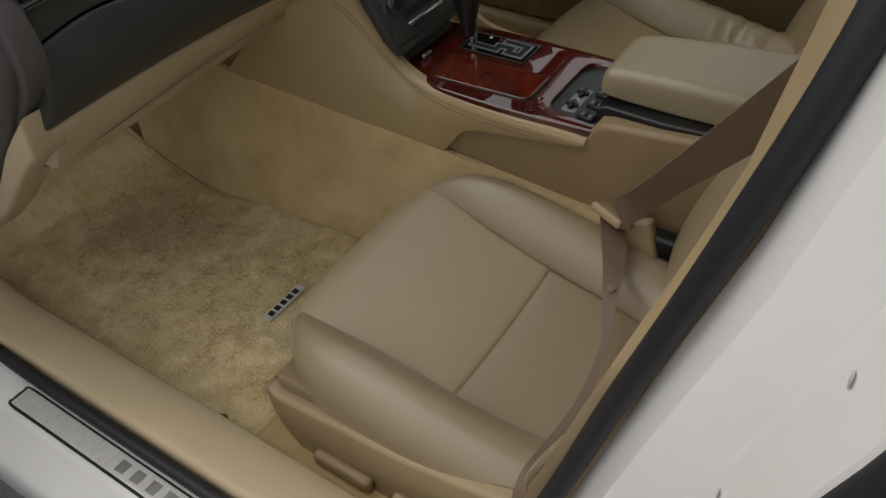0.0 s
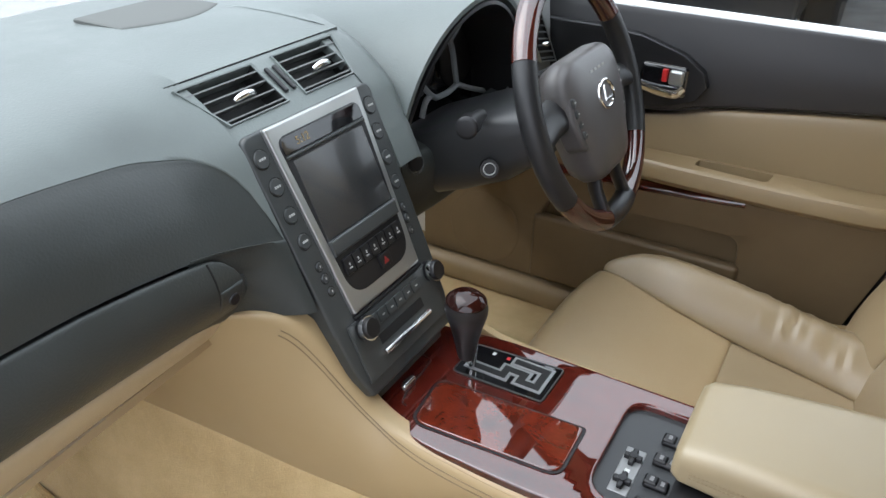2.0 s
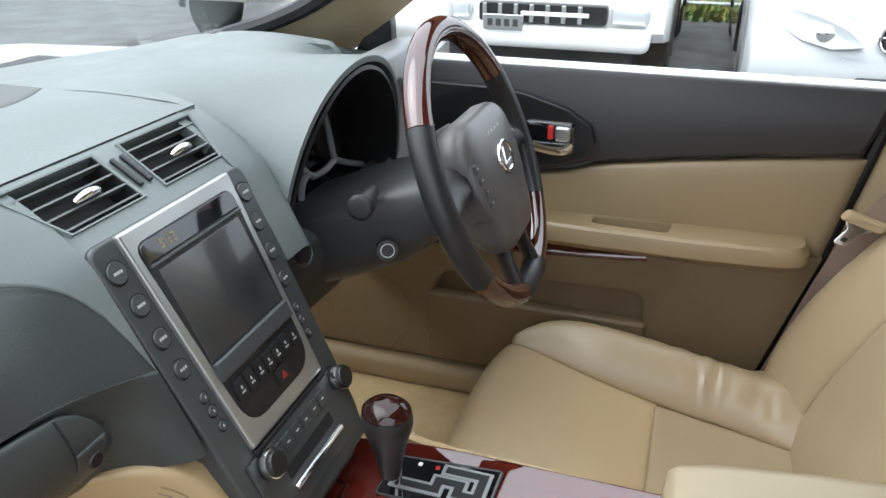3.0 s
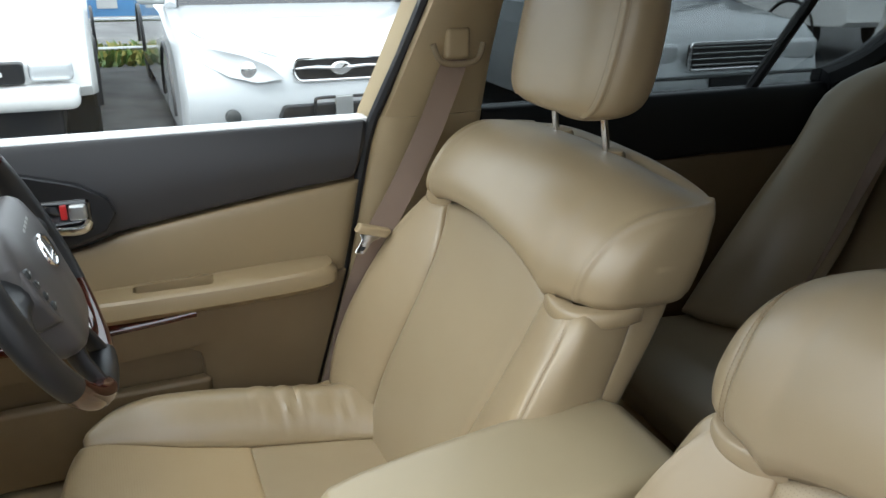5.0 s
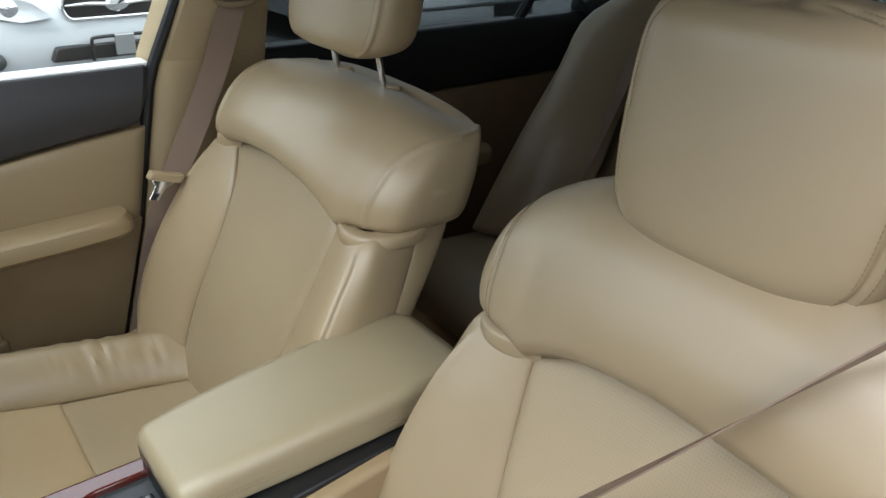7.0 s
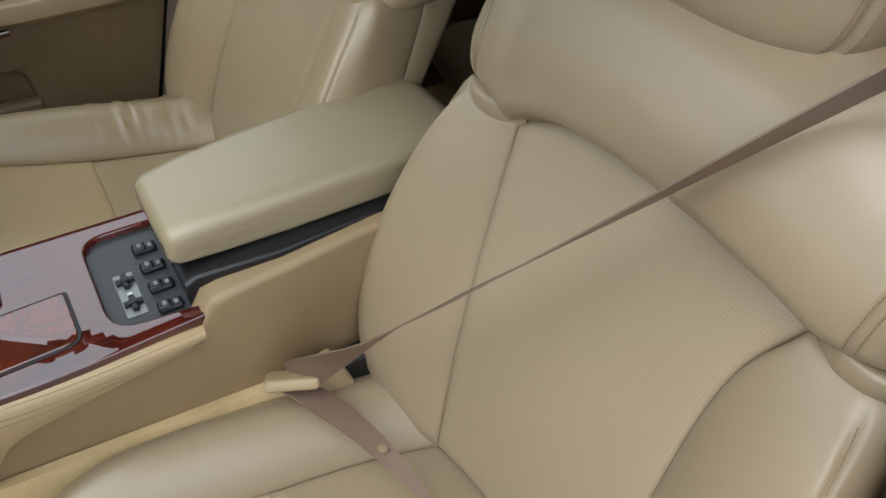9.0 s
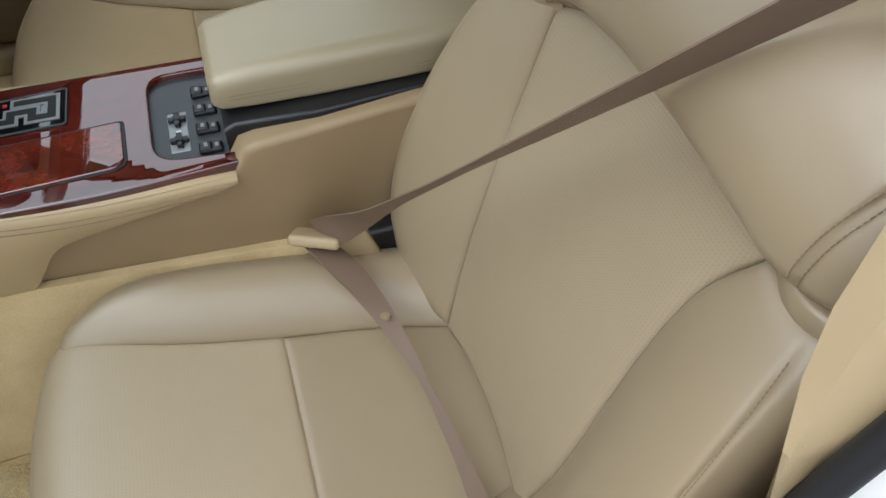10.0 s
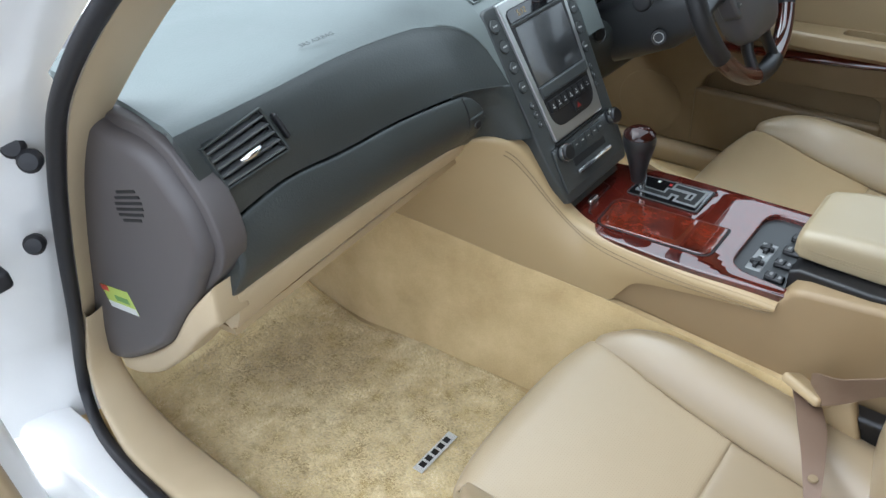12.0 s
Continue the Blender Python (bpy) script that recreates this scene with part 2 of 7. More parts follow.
def glass(name, colour, rough=0.0):
    m = bpy.data.materials.new(name)
    m.use_nodes = True
    n, l = m.node_tree.nodes, m.node_tree.links
    n.remove(n["Principled BSDF"])
    tr, gl, mx, lw = n.new("ShaderNodeBsdfTransparent"), n.new("ShaderNodeBsdfGlossy"), n.new("ShaderNodeMixShader"), n.new("ShaderNodeLayerWeight")
    pw, ma = n.new("ShaderNodeMath"), n.new("ShaderNodeMath")
    pw.operation, ma.operation = "POWER", "MULTIPLY_ADD"
    pw.inputs[1].default_value, ma.inputs[1].default_value, ma.inputs[2].default_value = 4.5, 0.8, 0.03
    lw.inputs[0].default_value = 0.5
    tr.inputs[0].default_value = (*colour, 1)
    gl.inputs["Roughness"].default_value = 0.02
    l.new(lw.outputs["Facing"], pw.inputs[0])
    l.new(pw.outputs[0], ma.inputs[0])
    l.new(ma.outputs[0], mx.inputs[0])
    l.new(tr.outputs[0], mx.inputs[1])
    l.new(gl.outputs[0], mx.inputs[2])
    l.new(mx.outputs[0], n["Material Output"].inputs[0])
    return m


GLASS = glass("window_glass", (0.93, 0.955, 0.945))
TINT = glass("tinted_glass", (0.37, 0.395, 0.395))
PRIVACY = glass("privacy_glass", (0.20, 0.215, 0.215))
LAMP = material("headlamp_lens", (0.55, 0.57, 0.58), 0.08, 0.3, 1.0)


# ---------------------------------------------------------------- mesh helpers
def part(name, bm, mat, parent=None, label="", smooth=40):
    me = bpy.data.meshes.new(name)
    bmesh.ops.recalc_face_normals(bm, faces=bm.faces[:])
    bm.to_mesh(me)
    bm.free()
    for p in me.polygons:
        p.use_smooth = smooth > 0
    if smooth:
        me.set_sharp_from_angle(angle=radians(smooth))
    me.materials.append(mat)
    ob = new(name, me)
    ob.parent = parent
    if smooth and len(me.polygons) < 400:
        wn_ = ob.modifiers.new("flat_faces", "WEIGHTED_NORMAL")
        wn_.keep_sharp = True
    if label:
        tagged(ob, label)
    return ob


def thing(name, label, category, at=(0, 0, 0), group="", kind=""):
    return_ob = new(name)
    return_ob.empty_display_size = 0.05
    return_ob.location = at
    return tagged(return_ob, label, category, group, kind)


def spaced(n, edge=0.07):
    """0..1 with extra steps near both ends."""
    inner = [edge + (1 - 2 * edge) * i / n for i in range(n + 1)]
    rim = [edge * k for k in (0, 0.12, 0.3, 0.6)]
    return rim + inner + [1 - r for r in reversed(rim)]


def pad(fn, nu=10, nv=10, puff=0.012, tuck=0.012, r=0.018, depth=0.03, round_u=(1, 1), round_v=(1, 1), out=(0, 0, 1)):
    """A stuffed panel over the surface fn(u, v), with edges that roll into its seams."""
    us, vs = spaced(nu), spaced(nv)
    P = [[Vector(fn(u, v)) for v in vs] for u in us]
    lu = sum((P[i + 1][len(vs) // 2] - P[i][len(vs) // 2]).length for i in range(len(us) - 1))
    lv = sum((P[len(us) // 2][j + 1] - P[len(us) // 2][j]).length for j in range(len(vs) - 1))
    h = 1e-3
    way = (Vector(fn(0.5 + h, 0.5)) - Vector(fn(0.5 - h, 0.5))).cross(Vector(fn(0.5, 0.5 + h)) - Vector(fn(0.5, 0.5 - h))).dot(Vector(out))
    sign = 1 if way > 0 else -1
    bm = bmesh.new()
    top, low = [], []
    for i, u in enumerate(us):
        row, row2 = [], []
        for j, v in enumerate(vs):
            u0, u1, v0, v1 = max(0, u - h), min(1, u + h), max(0, v - h), min(1, v + h)
            nrm = (Vector(fn(u1, v)) - Vector(fn(u0, v))).cross(Vector(fn(u, v1)) - Vector(fn(u, v0)))
            nrm = nrm.normalized() * sign if nrm.length > 1e-14 else Vector(out).normalized()
            d = 9.0
            if round_u[0]: d = min(d, u * lu)
            if round_u[1]: d = min(d, (1 - u) * lu)
            if round_v[0]: d = min(d, v * lv)
            if round_v[1]: d = min(d, (1 - v) * lv)
            k = 1 - min(d / r, 1)
            off = -tuck * (1 - math.sqrt(max(0, 1 - k * k))) + puff * (math.sin(math.pi * u) * math.sin(math.pi * v)) ** 0.6
            row.append(bm.verts.new(P[i][j] + nrm * off))
            row2.append(P[i][j] - nrm * (depth + tuck))
        top.append(row)
        low.append(row2)
    nu_, nv_ = len(us), len(vs)
    for i in range(nu_ - 1):
        for j in range(nv_ - 1):
            bm.faces.new((top[i][j], top[i + 1][j], top[i + 1][j + 1], top[i][j + 1]))
    rim = [(i, 0) for i in range(nu_)] + [(nu_ - 1, j) for j in range(1, nv_)] + [(i, nv_ - 1) for i in range(nu_ - 2, -1, -1)] + [(0, j) for j in range(nv_ - 2, 0, -1)]
    under = [bm.verts.new(low[i][j]) for i, j in rim]
    for k in range(len(rim)):
        a, b = rim[k], rim[(k + 1) % len(rim)]
        bm.faces.new((top[a[0]][a[1]], under[k], under[(k + 1) % len(rim)], top[b[0]][b[1]]))
    mid = bm.verts.new(sum((v.co for v in under), Vector()) / len(under))
    for k in range(len(rim)):
        bm.faces.new((under[k], mid, under[(k + 1) % len(rim)]))
    return bm


def sheet(fn, nu, nv, thick=0.0, normal=None):
    """A surface fn(u, v) with thickness along a direction."""
    bm = bmesh.new()
    g = [[bm.verts.new(fn(i / nu, j / nv)) for j in range(nv + 1)] for i in range(nu + 1)]
    for i in range(nu):
        for j in range(nv):
            bm.faces.new((g[i][j], g[i + 1][j], g[i + 1][j + 1], g[i][j + 1]))
    if thick:
        if normal is None:
            bmesh.ops.recalc_face_normals(bm, faces=bm.faces[:])
            bmesh.ops.solidify(bm, geom=bm.faces[:], thickness=thick)
        else:
            r = bmesh.ops.extrude_face_region(bm, geom=bm.faces[:])
            bmesh.ops.translate(bm, verts=[e for e in r["geom"] if isinstance(e, bmesh.types.BMVert)], vec=Vector(normal) * thick)
    return bm


def rbox(lo, hi, bevel=0.005, seg=3, m=None):
    bm = bmesh.new()
    bmesh.ops.create_cube(bm, size=1)
    size = [b - a for a, b in zip(lo, hi)]
    for v in bm.verts:
        v.co = Vector([a + s * (c + 0.5) for a, s, c in zip(lo, size, v.co)])
    if bevel:
        bmesh.ops.bevel(bm, geom=bm.edges[:], offset=min(bevel, min(size) * 0.49), segments=seg, affect="EDGES", profile=0.5)
    if m is not None:
        bm.transform(m)
    return bm


def join(*bms):
    me = bpy.data.meshes.new("tmp")
    out = bmesh.new()
    for b in bms:
        b.to_mesh(me)
        out.from_mesh(me)
        b.free()
    bpy.data.meshes.remove(me)
    return out


def prism(pts, axis, a, b, bevel=0.004, seg=3):
    """A closed outline in the two other axes, extruded along axis from a to b."""
    def co(p, d):
        return {"x": (d, p[0], p[1]), "y": (p[0], d, p[1]), "z": (p[0], p[1], d)}[axis]
    bm = bmesh.new()
    lo = [bm.verts.new(co(p, a)) for p in pts]
    hi = [bm.verts.new(co(p, b)) for p in pts]
    f1, f2 = bm.faces.new(lo), bm.faces.new(hi)
    for i in range(len(pts)):
        bm.faces.new((lo[i], lo[(i + 1) % len(pts)], hi[(i + 1) % len(pts)], hi[i]))
    if bevel:
        bmesh.ops.recalc_face_normals(bm, faces=bm.faces[:])
        bmesh.ops.bevel(bm, geom=list(f1.edges) + list(f2.edges), offset=bevel, segments=seg, affect="EDGES", profile=0.5)
    bmesh.ops.triangulate(bm, faces=[f for f in bm.faces if len(f.verts) > 4])
    return bm


def slab(pts, z0, z1, r, seg=4):
    """A flat slab on an outline in x and y, with a rounded upper edge."""
    n = len(pts)
    v2 = [Vector(p) for p in pts]
    area = sum(v2[i].x * v2[(i + 1) % n].y - v2[(i + 1) % n].x * v2[i].y for i in range(n))
    inw = []
    for i in range(n):
        d = (v2[(i + 1) % n] - v2[i - 1]).normalized()
        inw.append(Vector((-d.y, d.x)) * (1 if area > 0 else -1))
    rings = [[Vector((p.x, p.y, z0)) for p in v2]]
    for k in range(seg + 1):
        a = math.pi / 2 * k / seg
        rings.append([Vector((p.x + q.x * r * (1 - math.cos(a)), p.y + q.y * r * (1 - math.cos(a)), z1 - r + r * math.sin(a))) for p, q in zip(v2, inw)])
    bm = bmesh.new()
    vs = [[bm.verts.new(p) for p in ring] for ring in rings]
    for A, B in zip(vs, vs[1:]):
        for k in range(n):
            bm.faces.new((A[k], A[(k + 1) % n], B[(k + 1) % n], B[k]))
    bm.faces.new(vs[0])
    bm.faces.new(vs[-1])
    bmesh.ops.triangulate(bm, faces=[f for f in bm.faces if len(f.verts) > 4])
    return bm


def spline(pts, n, closed=False):
    """Catmull-Rom through the points; n steps for each span."""
    pts = [Vector(p) for p in pts]
    k, out = len(pts), []
    spans = k if closed else k - 1
    for i in range(spans):
        p1, p2 = pts[i], pts[(i + 1) % k]
        p0 = pts[(i - 1) % k] if closed or i else p1
        p3 = pts[(i + 2) % k] if closed or i + 2 < k else p2
        for s in range(n):
            t = s / n
            out.append(0.5 * (2 * p1 + (p2 - p0) * t + (2 * p0 - 5 * p1 + 4 * p2 - p3) * t * t + (3 * p1 - p0 - 3 * p2 + p3) * t ** 3))
    if not closed:
        out.append(pts[-1].copy())
    return out


def tube(pts, radius, seg=8, closed=False, flat=1.0, cap=True):
    """A round (or flattened) bar along points; radius may be a list."""
    pts = [Vector(p) for p in pts]
    bm = bmesh.new()
    rings, up = [], None
    n = len(pts)
    for i, p in enumerate(pts):
        a = pts[(i - 1) % n] if closed or i else p
        b = pts[(i + 1) % n] if closed or i < n - 1 else p
        d = (b - a).normalized()
        if up is None:
            up = d.orthogonal().normalized()
        up = (up - d * up.dot(d)).normalized()
        side = d.cross(up)
        r = radius[i] if isinstance(radius, (list, tuple)) else radius
        rings.append([bm.verts.new(p + up * (r * math.cos(2 * math.pi * k / seg)) + side * (r * flat * math.sin(2 * math.pi * k / seg))) for k in range(seg)])
    for i in range(n if closed else n - 1):
        A, B = rings[i], rings[(i + 1) % n]
        for k in range(seg):
            bm.faces.new((A[k], A[(k + 1) % seg], B[(k + 1) % seg], B[k]))
    if not closed and cap:
        bm.faces.new(rings[0])
        bm.faces.new(rings[-1])
    return bm


def loft(rings, cap=True):
    bm = bmesh.new()
    vs = [[bm.verts.new(p) for p in r] for r in rings]
    n = len(vs[0])
    for A, B in zip(vs, vs[1:]):
        for k in range(n):
            bm.faces.new((A[k], A[(k + 1) % n], B[(k + 1) % n], B[k]))
    if cap:
        for r in (vs[0], vs[-1]):
            mid = bm.verts.new(sum((v.co for v in r), Vector()) / n)
            for k in range(n):
                bm.faces.new((r[k], r[(k + 1) % n], mid))
    return bm


def lathe(profile, seg=24, m=None):
    """Profile of (radius, height) round z."""
    rings = [[Vector((r * math.cos(2 * math.pi * k / seg), r * math.sin(2 * math.pi * k / seg), z)) for k in range(seg)] for r, z in profile]
    bm = loft(rings)
    if m is not None:
        bm.transform(m)
    return bm


def ribbon(pts, widths, sides, thick=0.0016):
    """A strap along points; sides: its width's direction at each point."""
    bm = bmesh.new()
    rows = []
    n = len(pts)
    for i in range(n):
        p, s = Vector(pts[i]), Vector(sides[i]).normalized()
        d = (Vector(pts[min(i + 1, n - 1)]) - Vector(pts[max(i - 1, 0)])).normalized()
        s = (s - d * s.dot(d)).normalized()
        nn = d.cross(s)
        w = widths[i] / 2
        rows.append([bm.verts.new(p + s * a + nn * b) for a, b in ((-w, -thick / 2), (0, -thick / 2), (w, -thick / 2), (w, thick / 2), (0, thick / 2), (-w, thick / 2))])
    for A, B in zip(rows, rows[1:]):
        for k in range(6):
            bm.faces.new((A[k], A[(k + 1) % 6], B[(k + 1) % 6], B[k]))
    bm.faces.new(rows[0])
    bm.faces.new(rows[-1])
    return bm


def lerp(table, x):
    """Straight interpolation in a table of (x, value)."""
    return float(np.interp(x, [a for a, _ in table], [b for _, b in table]))


def curve(table, x):
    """Smooth interpolation (Catmull-Rom) in a table of (x, value)."""
    xs = [a for a, _ in table]
    if x <= xs[0]: return table[0][1]
    if x >= xs[-1]: return table[-1][1]
    i = max(k for k in range(len(xs) - 1) if xs[k] <= x)
    y = [b for _, b in table]
    t = (x - xs[i]) / (xs[i + 1] - xs[i])
    m0 = (y[i + 1] - y[max(i - 1, 0)]) / (xs[i + 1] - xs[max(i - 1, 0)]) * (xs[i + 1] - xs[i])
    j = min(i + 2, len(xs) - 1)
    m1 = (y[j] - y[i]) / (xs[j] - xs[i]) * (xs[i + 1] - xs[i])
    return (2 * t ** 3 - 3 * t * t + 1) * y[i] + (t ** 3 - 2 * t * t + t) * m0 + (-2 * t ** 3 + 3 * t * t) * y[i + 1] + (t ** 3 - t * t) * m1


def writing(text, size, mat, m, parent, name="lettering"):
    c = bpy.data.curves.new(name, "FONT")
    c.body, c.size, c.align_x, c.align_y, c.extrude = text, size, "CENTER", "CENTER", 0.0002
    c.materials.append(mat)
    ob = new(name, c)
    ob.matrix_world = m
    ob.parent = parent
    return ob


# ---------------------------------------------------------------- the front seats
CUSH_Z = [(-0.24, 0.372), (-0.12, 0.374), (0.0, 0.390), (0.12, 0.418), (0.20, 0.437), (0.25, 0.447), (0.28, 0.444), (0.296, 0.425), (0.304, 0.39), (0.304, 0.32)]
BACK_Y = [(0.38, -0.205), (0.5, -0.236), (0.6, -0.268), (0.7, -0.302), (0.8, -0.334), (0.9, -0.365), (1.0, -0.41)]
HALF_IN = [(-0.24, 0.118), (-0.12, 0.150), (0.0, 0.160), (0.12, 0.166), (0.22, 0.178), (0.30, 0.186)]
BACK_DOOR = [(0.38, 0.150), (0.48, 0.166), (0.54, 0.168), (0.61, 0.164), (0.69, 0.161), (0.75, 0.166), (0.785, 0.178), (0.81, 0.192), (0.835, 0.203), (0.86, 0.203)]
BACK_IN = [(0.38, 0.115), (0.48, 0.125), (0.6, 0.142), (0.7, 0.158), (0.8, 0.170), (0.86, 0.172)]


def path_point(table, s):
    """A point at the share s of the length of a polyline table."""
    pts = [Vector((a, b)) for a, b in table]
    lens = [(q - p).length for p, q in zip(pts, pts[1:])]
    d = s * sum(lens)
    for p, q, l in zip(pts, pts[1:], lens):
        if d <= l:
            return p.lerp(q, d / l)
        d -= l
    return pts[-1]


def on_skin(fn, u, v, puff, lift, out):
    """A point on a stuffed panel's face, raised by lift."""
    h = 1e-3
    n_ = (Vector(fn(u + h, v)) - Vector(fn(u - h, v))).cross(Vector(fn(u, v + h)) - Vector(fn(u, v - h))).normalized()
    if n_.dot(Vector(out)) < 0:
        n_ = -n_
    return Vector(fn(u, v)) + n_ * (puff * (math.sin(math.pi * u) * math.sin(math.pi * v)) ** 0.6 + lift)


def groove(bm, lines, wide, deep):
    """Presses a seam into a mesh along polylines."""
    bm.normal_update()
    vs = list(bm.verts)
    co = np.array([v.co[:] for v in vs])
    for line in lines:
        pts = np.array([p[:] for p in spline(line, 4)])
        d = np.full(len(co), 9.0)
        for p, q in zip(pts, pts[1:]):
            e = q - p
            t = np.clip(((co - p) @ e) / max(1e-12, e @ e), 0, 1)
            d = np.minimum(d, np.linalg.norm(co - p - t[:, None] * e, axis=1))
        for i in np.nonzero(d < 3 * wide)[0]:
            vs[i].co -= vs[i].normal * (deep * math.exp(-(d[i] / wide) ** 2))
    return bm


def thread(path, mat_, parent, wide=0.0007):
    """A row of stitches: short rounded lengths of thread along a line."""
    pts = spline(path, 4)
    lens = [0.0]
    for p, q in zip(pts, pts[1:]):
        lens.append(lens[-1] + (q - p).length)
    def at_(d):
        k = int(np.searchsorted(lens, d)) - 1
        k = min(max(k, 0), len(pts) - 2)
        return pts[k].lerp(pts[k + 1], (d - lens[k]) / max(1e-9, lens[k + 1] - lens[k]))
    bms, d = [], 0.0
    while d + 0.0034 < lens[-1]:
        bms.append(tube([at_(d), at_(d + 0.0017), at_(d + 0.0034)], [wide * 0.6, wide, wide * 0.6], 5))
        d += 0.0046
    return part("stitching", join(*bms), mat_, parent)


def seat(at, sx, head, label, lift, skin_, crown, recline=0.0, creased=False):
    """sx: +1 when the door is on its -x side."""
    root = thing("front_seat", label, "car seat", at, "front seats")
    front_path = [(p.x, p.y) for p in spline([(a, b, 0) for a, b in CUSH_Z if a >= -0.0], 4)]
    rear_path = [(p.x, p.y) for p in spline([(a, b, 0) for a, b in CUSH_Z if a <= 0.0], 4)]

    def X(s):
        return s * sx

    def front(u, v):
        p = path_point(front_path, v)
        h = curve(HALF_IN, p.x) if p.y > 0.44 or p.x < 0.27 else 0.186
        s = (2 * u - 1) * h
        return X(s), p.x - 0.02 * (abs(s) / h) ** 3 * max(0, (p.x - 0.1) / 0.2), p.y - 0.010 * (1 - (s / h) ** 2)

    def rear(u, v):
        p = path_point(rear_path, v)
        h = curve(HALF_IN, p.x)
        s = (2 * u - 1) * h
        return X(s), p.x + 0.005 * v, p.y - 0.010 * (1 - (s / h) ** 2)

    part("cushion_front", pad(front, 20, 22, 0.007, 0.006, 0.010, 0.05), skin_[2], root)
    part("cushion_rear", pad(rear, 20, 12, 0.006, 0.006, 0.010, 0.05), skin_[0], root)

    crest = [(-0.24, 0.422), (-0.1, 0.438), (0.05, 0.462), (0.14, 0.473), (0.2, 0.470), (0.235, 0.460), (0.262, 0.449)]
    if creased:
        crest = [(y, z + 0.009) for y, z in crest]
    outer = [(-0.24, 0.262), (0.0, 0.266), (0.15, 0.262), (0.2, 0.25), (0.235, 0.228), (0.262, 0.197)]

    for side, nm in ((1, "inner_bolster"), (-1, "outer_bolster")):
        def bolster(u, v, side=side):
            y = -0.24 + 0.502 * v
            a = curve(HALF_IN, y) - 0.009
            z0 = curve(CUSH_Z, min(y, 0.27)) + 0.0005
            zc, o = curve(crest, y), max(curve(outer, y), a + 0.012)
            sec = [(a, z0), (a + (o - a) * 0.22, z0 + (zc - z0) * 0.62), (a + (o - a) * 0.58, zc), (a + (o - a) * 0.9, zc - 0.022), (o, zc - 0.062), (o - 0.004, 0.335)]
            p = spline([(q[0], q[1], 0) for q in sec], 6)
            f = u * (len(p) - 1)
            i = min(int(f), len(p) - 2)
            q = p[i].lerp(p[i + 1], f - i)
            z = q.y
            if creased and side < 0:
                fold = min(1, 1.6 * max(0, 1 - abs(y + 0.11) / 0.14)) * min(1, 2 * max(0, 1 - abs(u - 0.42) / 0.42))
                z += fold * (0.0042 * noise.noise((y * 62, u * 5 + y * 12, 1.7)) + 0.0034 * noise.noise((y * 150, u * 9 + y * 20, 5.1)))
            return X(side * q.x), y, z
        part(nm, pad(bolster, 20, 70 if creased and side < 0 else 24, 0.004, 0.007, 0.012, 0.02), skin_[0], root)

    # backrest
    def arch(s):
        """Top edge of the back panel; the door side (s < 0) reaches wider and higher."""
        if s > 0:
            return 0.802 + 0.052 * max(0.0, 1 - (s / 0.172) ** 2) ** 0.8
        return 0.826 + 0.028 * max(0.0, 1 - (s / 0.203) ** 2) ** 0.8

    def centre(u, v):
        k = 2 * u - 1
        wide = 0.172 if k > 0 else 0.203
        z = 0.38 + v * (arch(k * wide) - 0.38)
        h = curve(BACK_IN if k > 0 else BACK_DOOR, 0.38 + v * 0.44)
        return X(k * h), curve(BACK_Y, z) - 0.014 * (1 - k * k) + 0.006 * math.sin(v * math.pi), z
    part("back_panel", pad(centre, 22, 24, 0.008, 0.009, 0.018, 0.05, out=(0, 1, 0.2)), skin_[1], root)

    b_out = [(0.38, 0.205), (0.44, 0.250), (0.52, 0.275), (0.62, 0.285), (0.72, 0.280), (0.80, 0.270), (0.835, 0.252)]
    b_fwd = [(0.38, 0.022), (0.46, 0.052), (0.56, 0.060), (0.66, 0.052), (0.74, 0.038), (0.79, 0.022), (0.81, 0.014), (0.835, 0.0)]
    RIDGE = [(0.38, 0.74), (0.46, 0.88), (0.58, 0.94), (0.68, 0.92), (0.75, 0.86), (0.79, 0.78), (0.815, 0.70)]
    def along(sec, u):
        p = spline([(q[0], q[1], 0) for q in sec], 6)
        k = u * (len(p) - 1)
        i = min(int(k), len(p) - 2)
        return p[i].lerp(p[i + 1], k - i)
    for side, nm in ((1, "inner_back_wing"), (-1, "outer_back_wing")):
        def wing_fn(u, v, side=side):
            z = 0.385 + 0.440 * v
            a, o, f = curve(BACK_IN if side > 0 else BACK_DOOR, z) + 0.001, curve(b_out, z) + (0.014 if side < 0 else 0), curve(b_fwd, z)
            y = curve(BACK_Y, z)
            a -= 0.005
            w, rf = o - a, curve(RIDGE, z)
            q = along([(a, y + 0.0015), (a + w * rf * 0.36, y + f * 0.55), (a + w * rf * 0.74, y + f * 0.90), (a + w * rf, y + f), (a + w * (rf + (1 - rf) * 0.62), y + f * 0.72), (o + 0.001, y + f * 0.12 - 0.004), (o - 0.004, y - 0.045), (o - 0.012, y - 0.088)], u)
            return X(side * q.x), q.y, z
        way_out = (X(side) * 0.5, 1, 0)
        ridge = [[on_skin(wing_fn, uu, 0.03 + 0.92 * k / 24, 0.003, 0.0, way_out) for k in range(25)] for uu in (0.43, 0.48, 0.515)]
        wing_bm = pad(wing_fn, 44, 40, 0.003, 0.009, 0.018, 0.012, out=way_out)
        wob = part(nm, groove(wing_bm, [ridge[1]], 0.0035, 0.0035), skin_[0], root)
        thread([p.lerp(q, 0.18) for p, q in zip(ridge[1], ridge[2])], PIPING, wob)
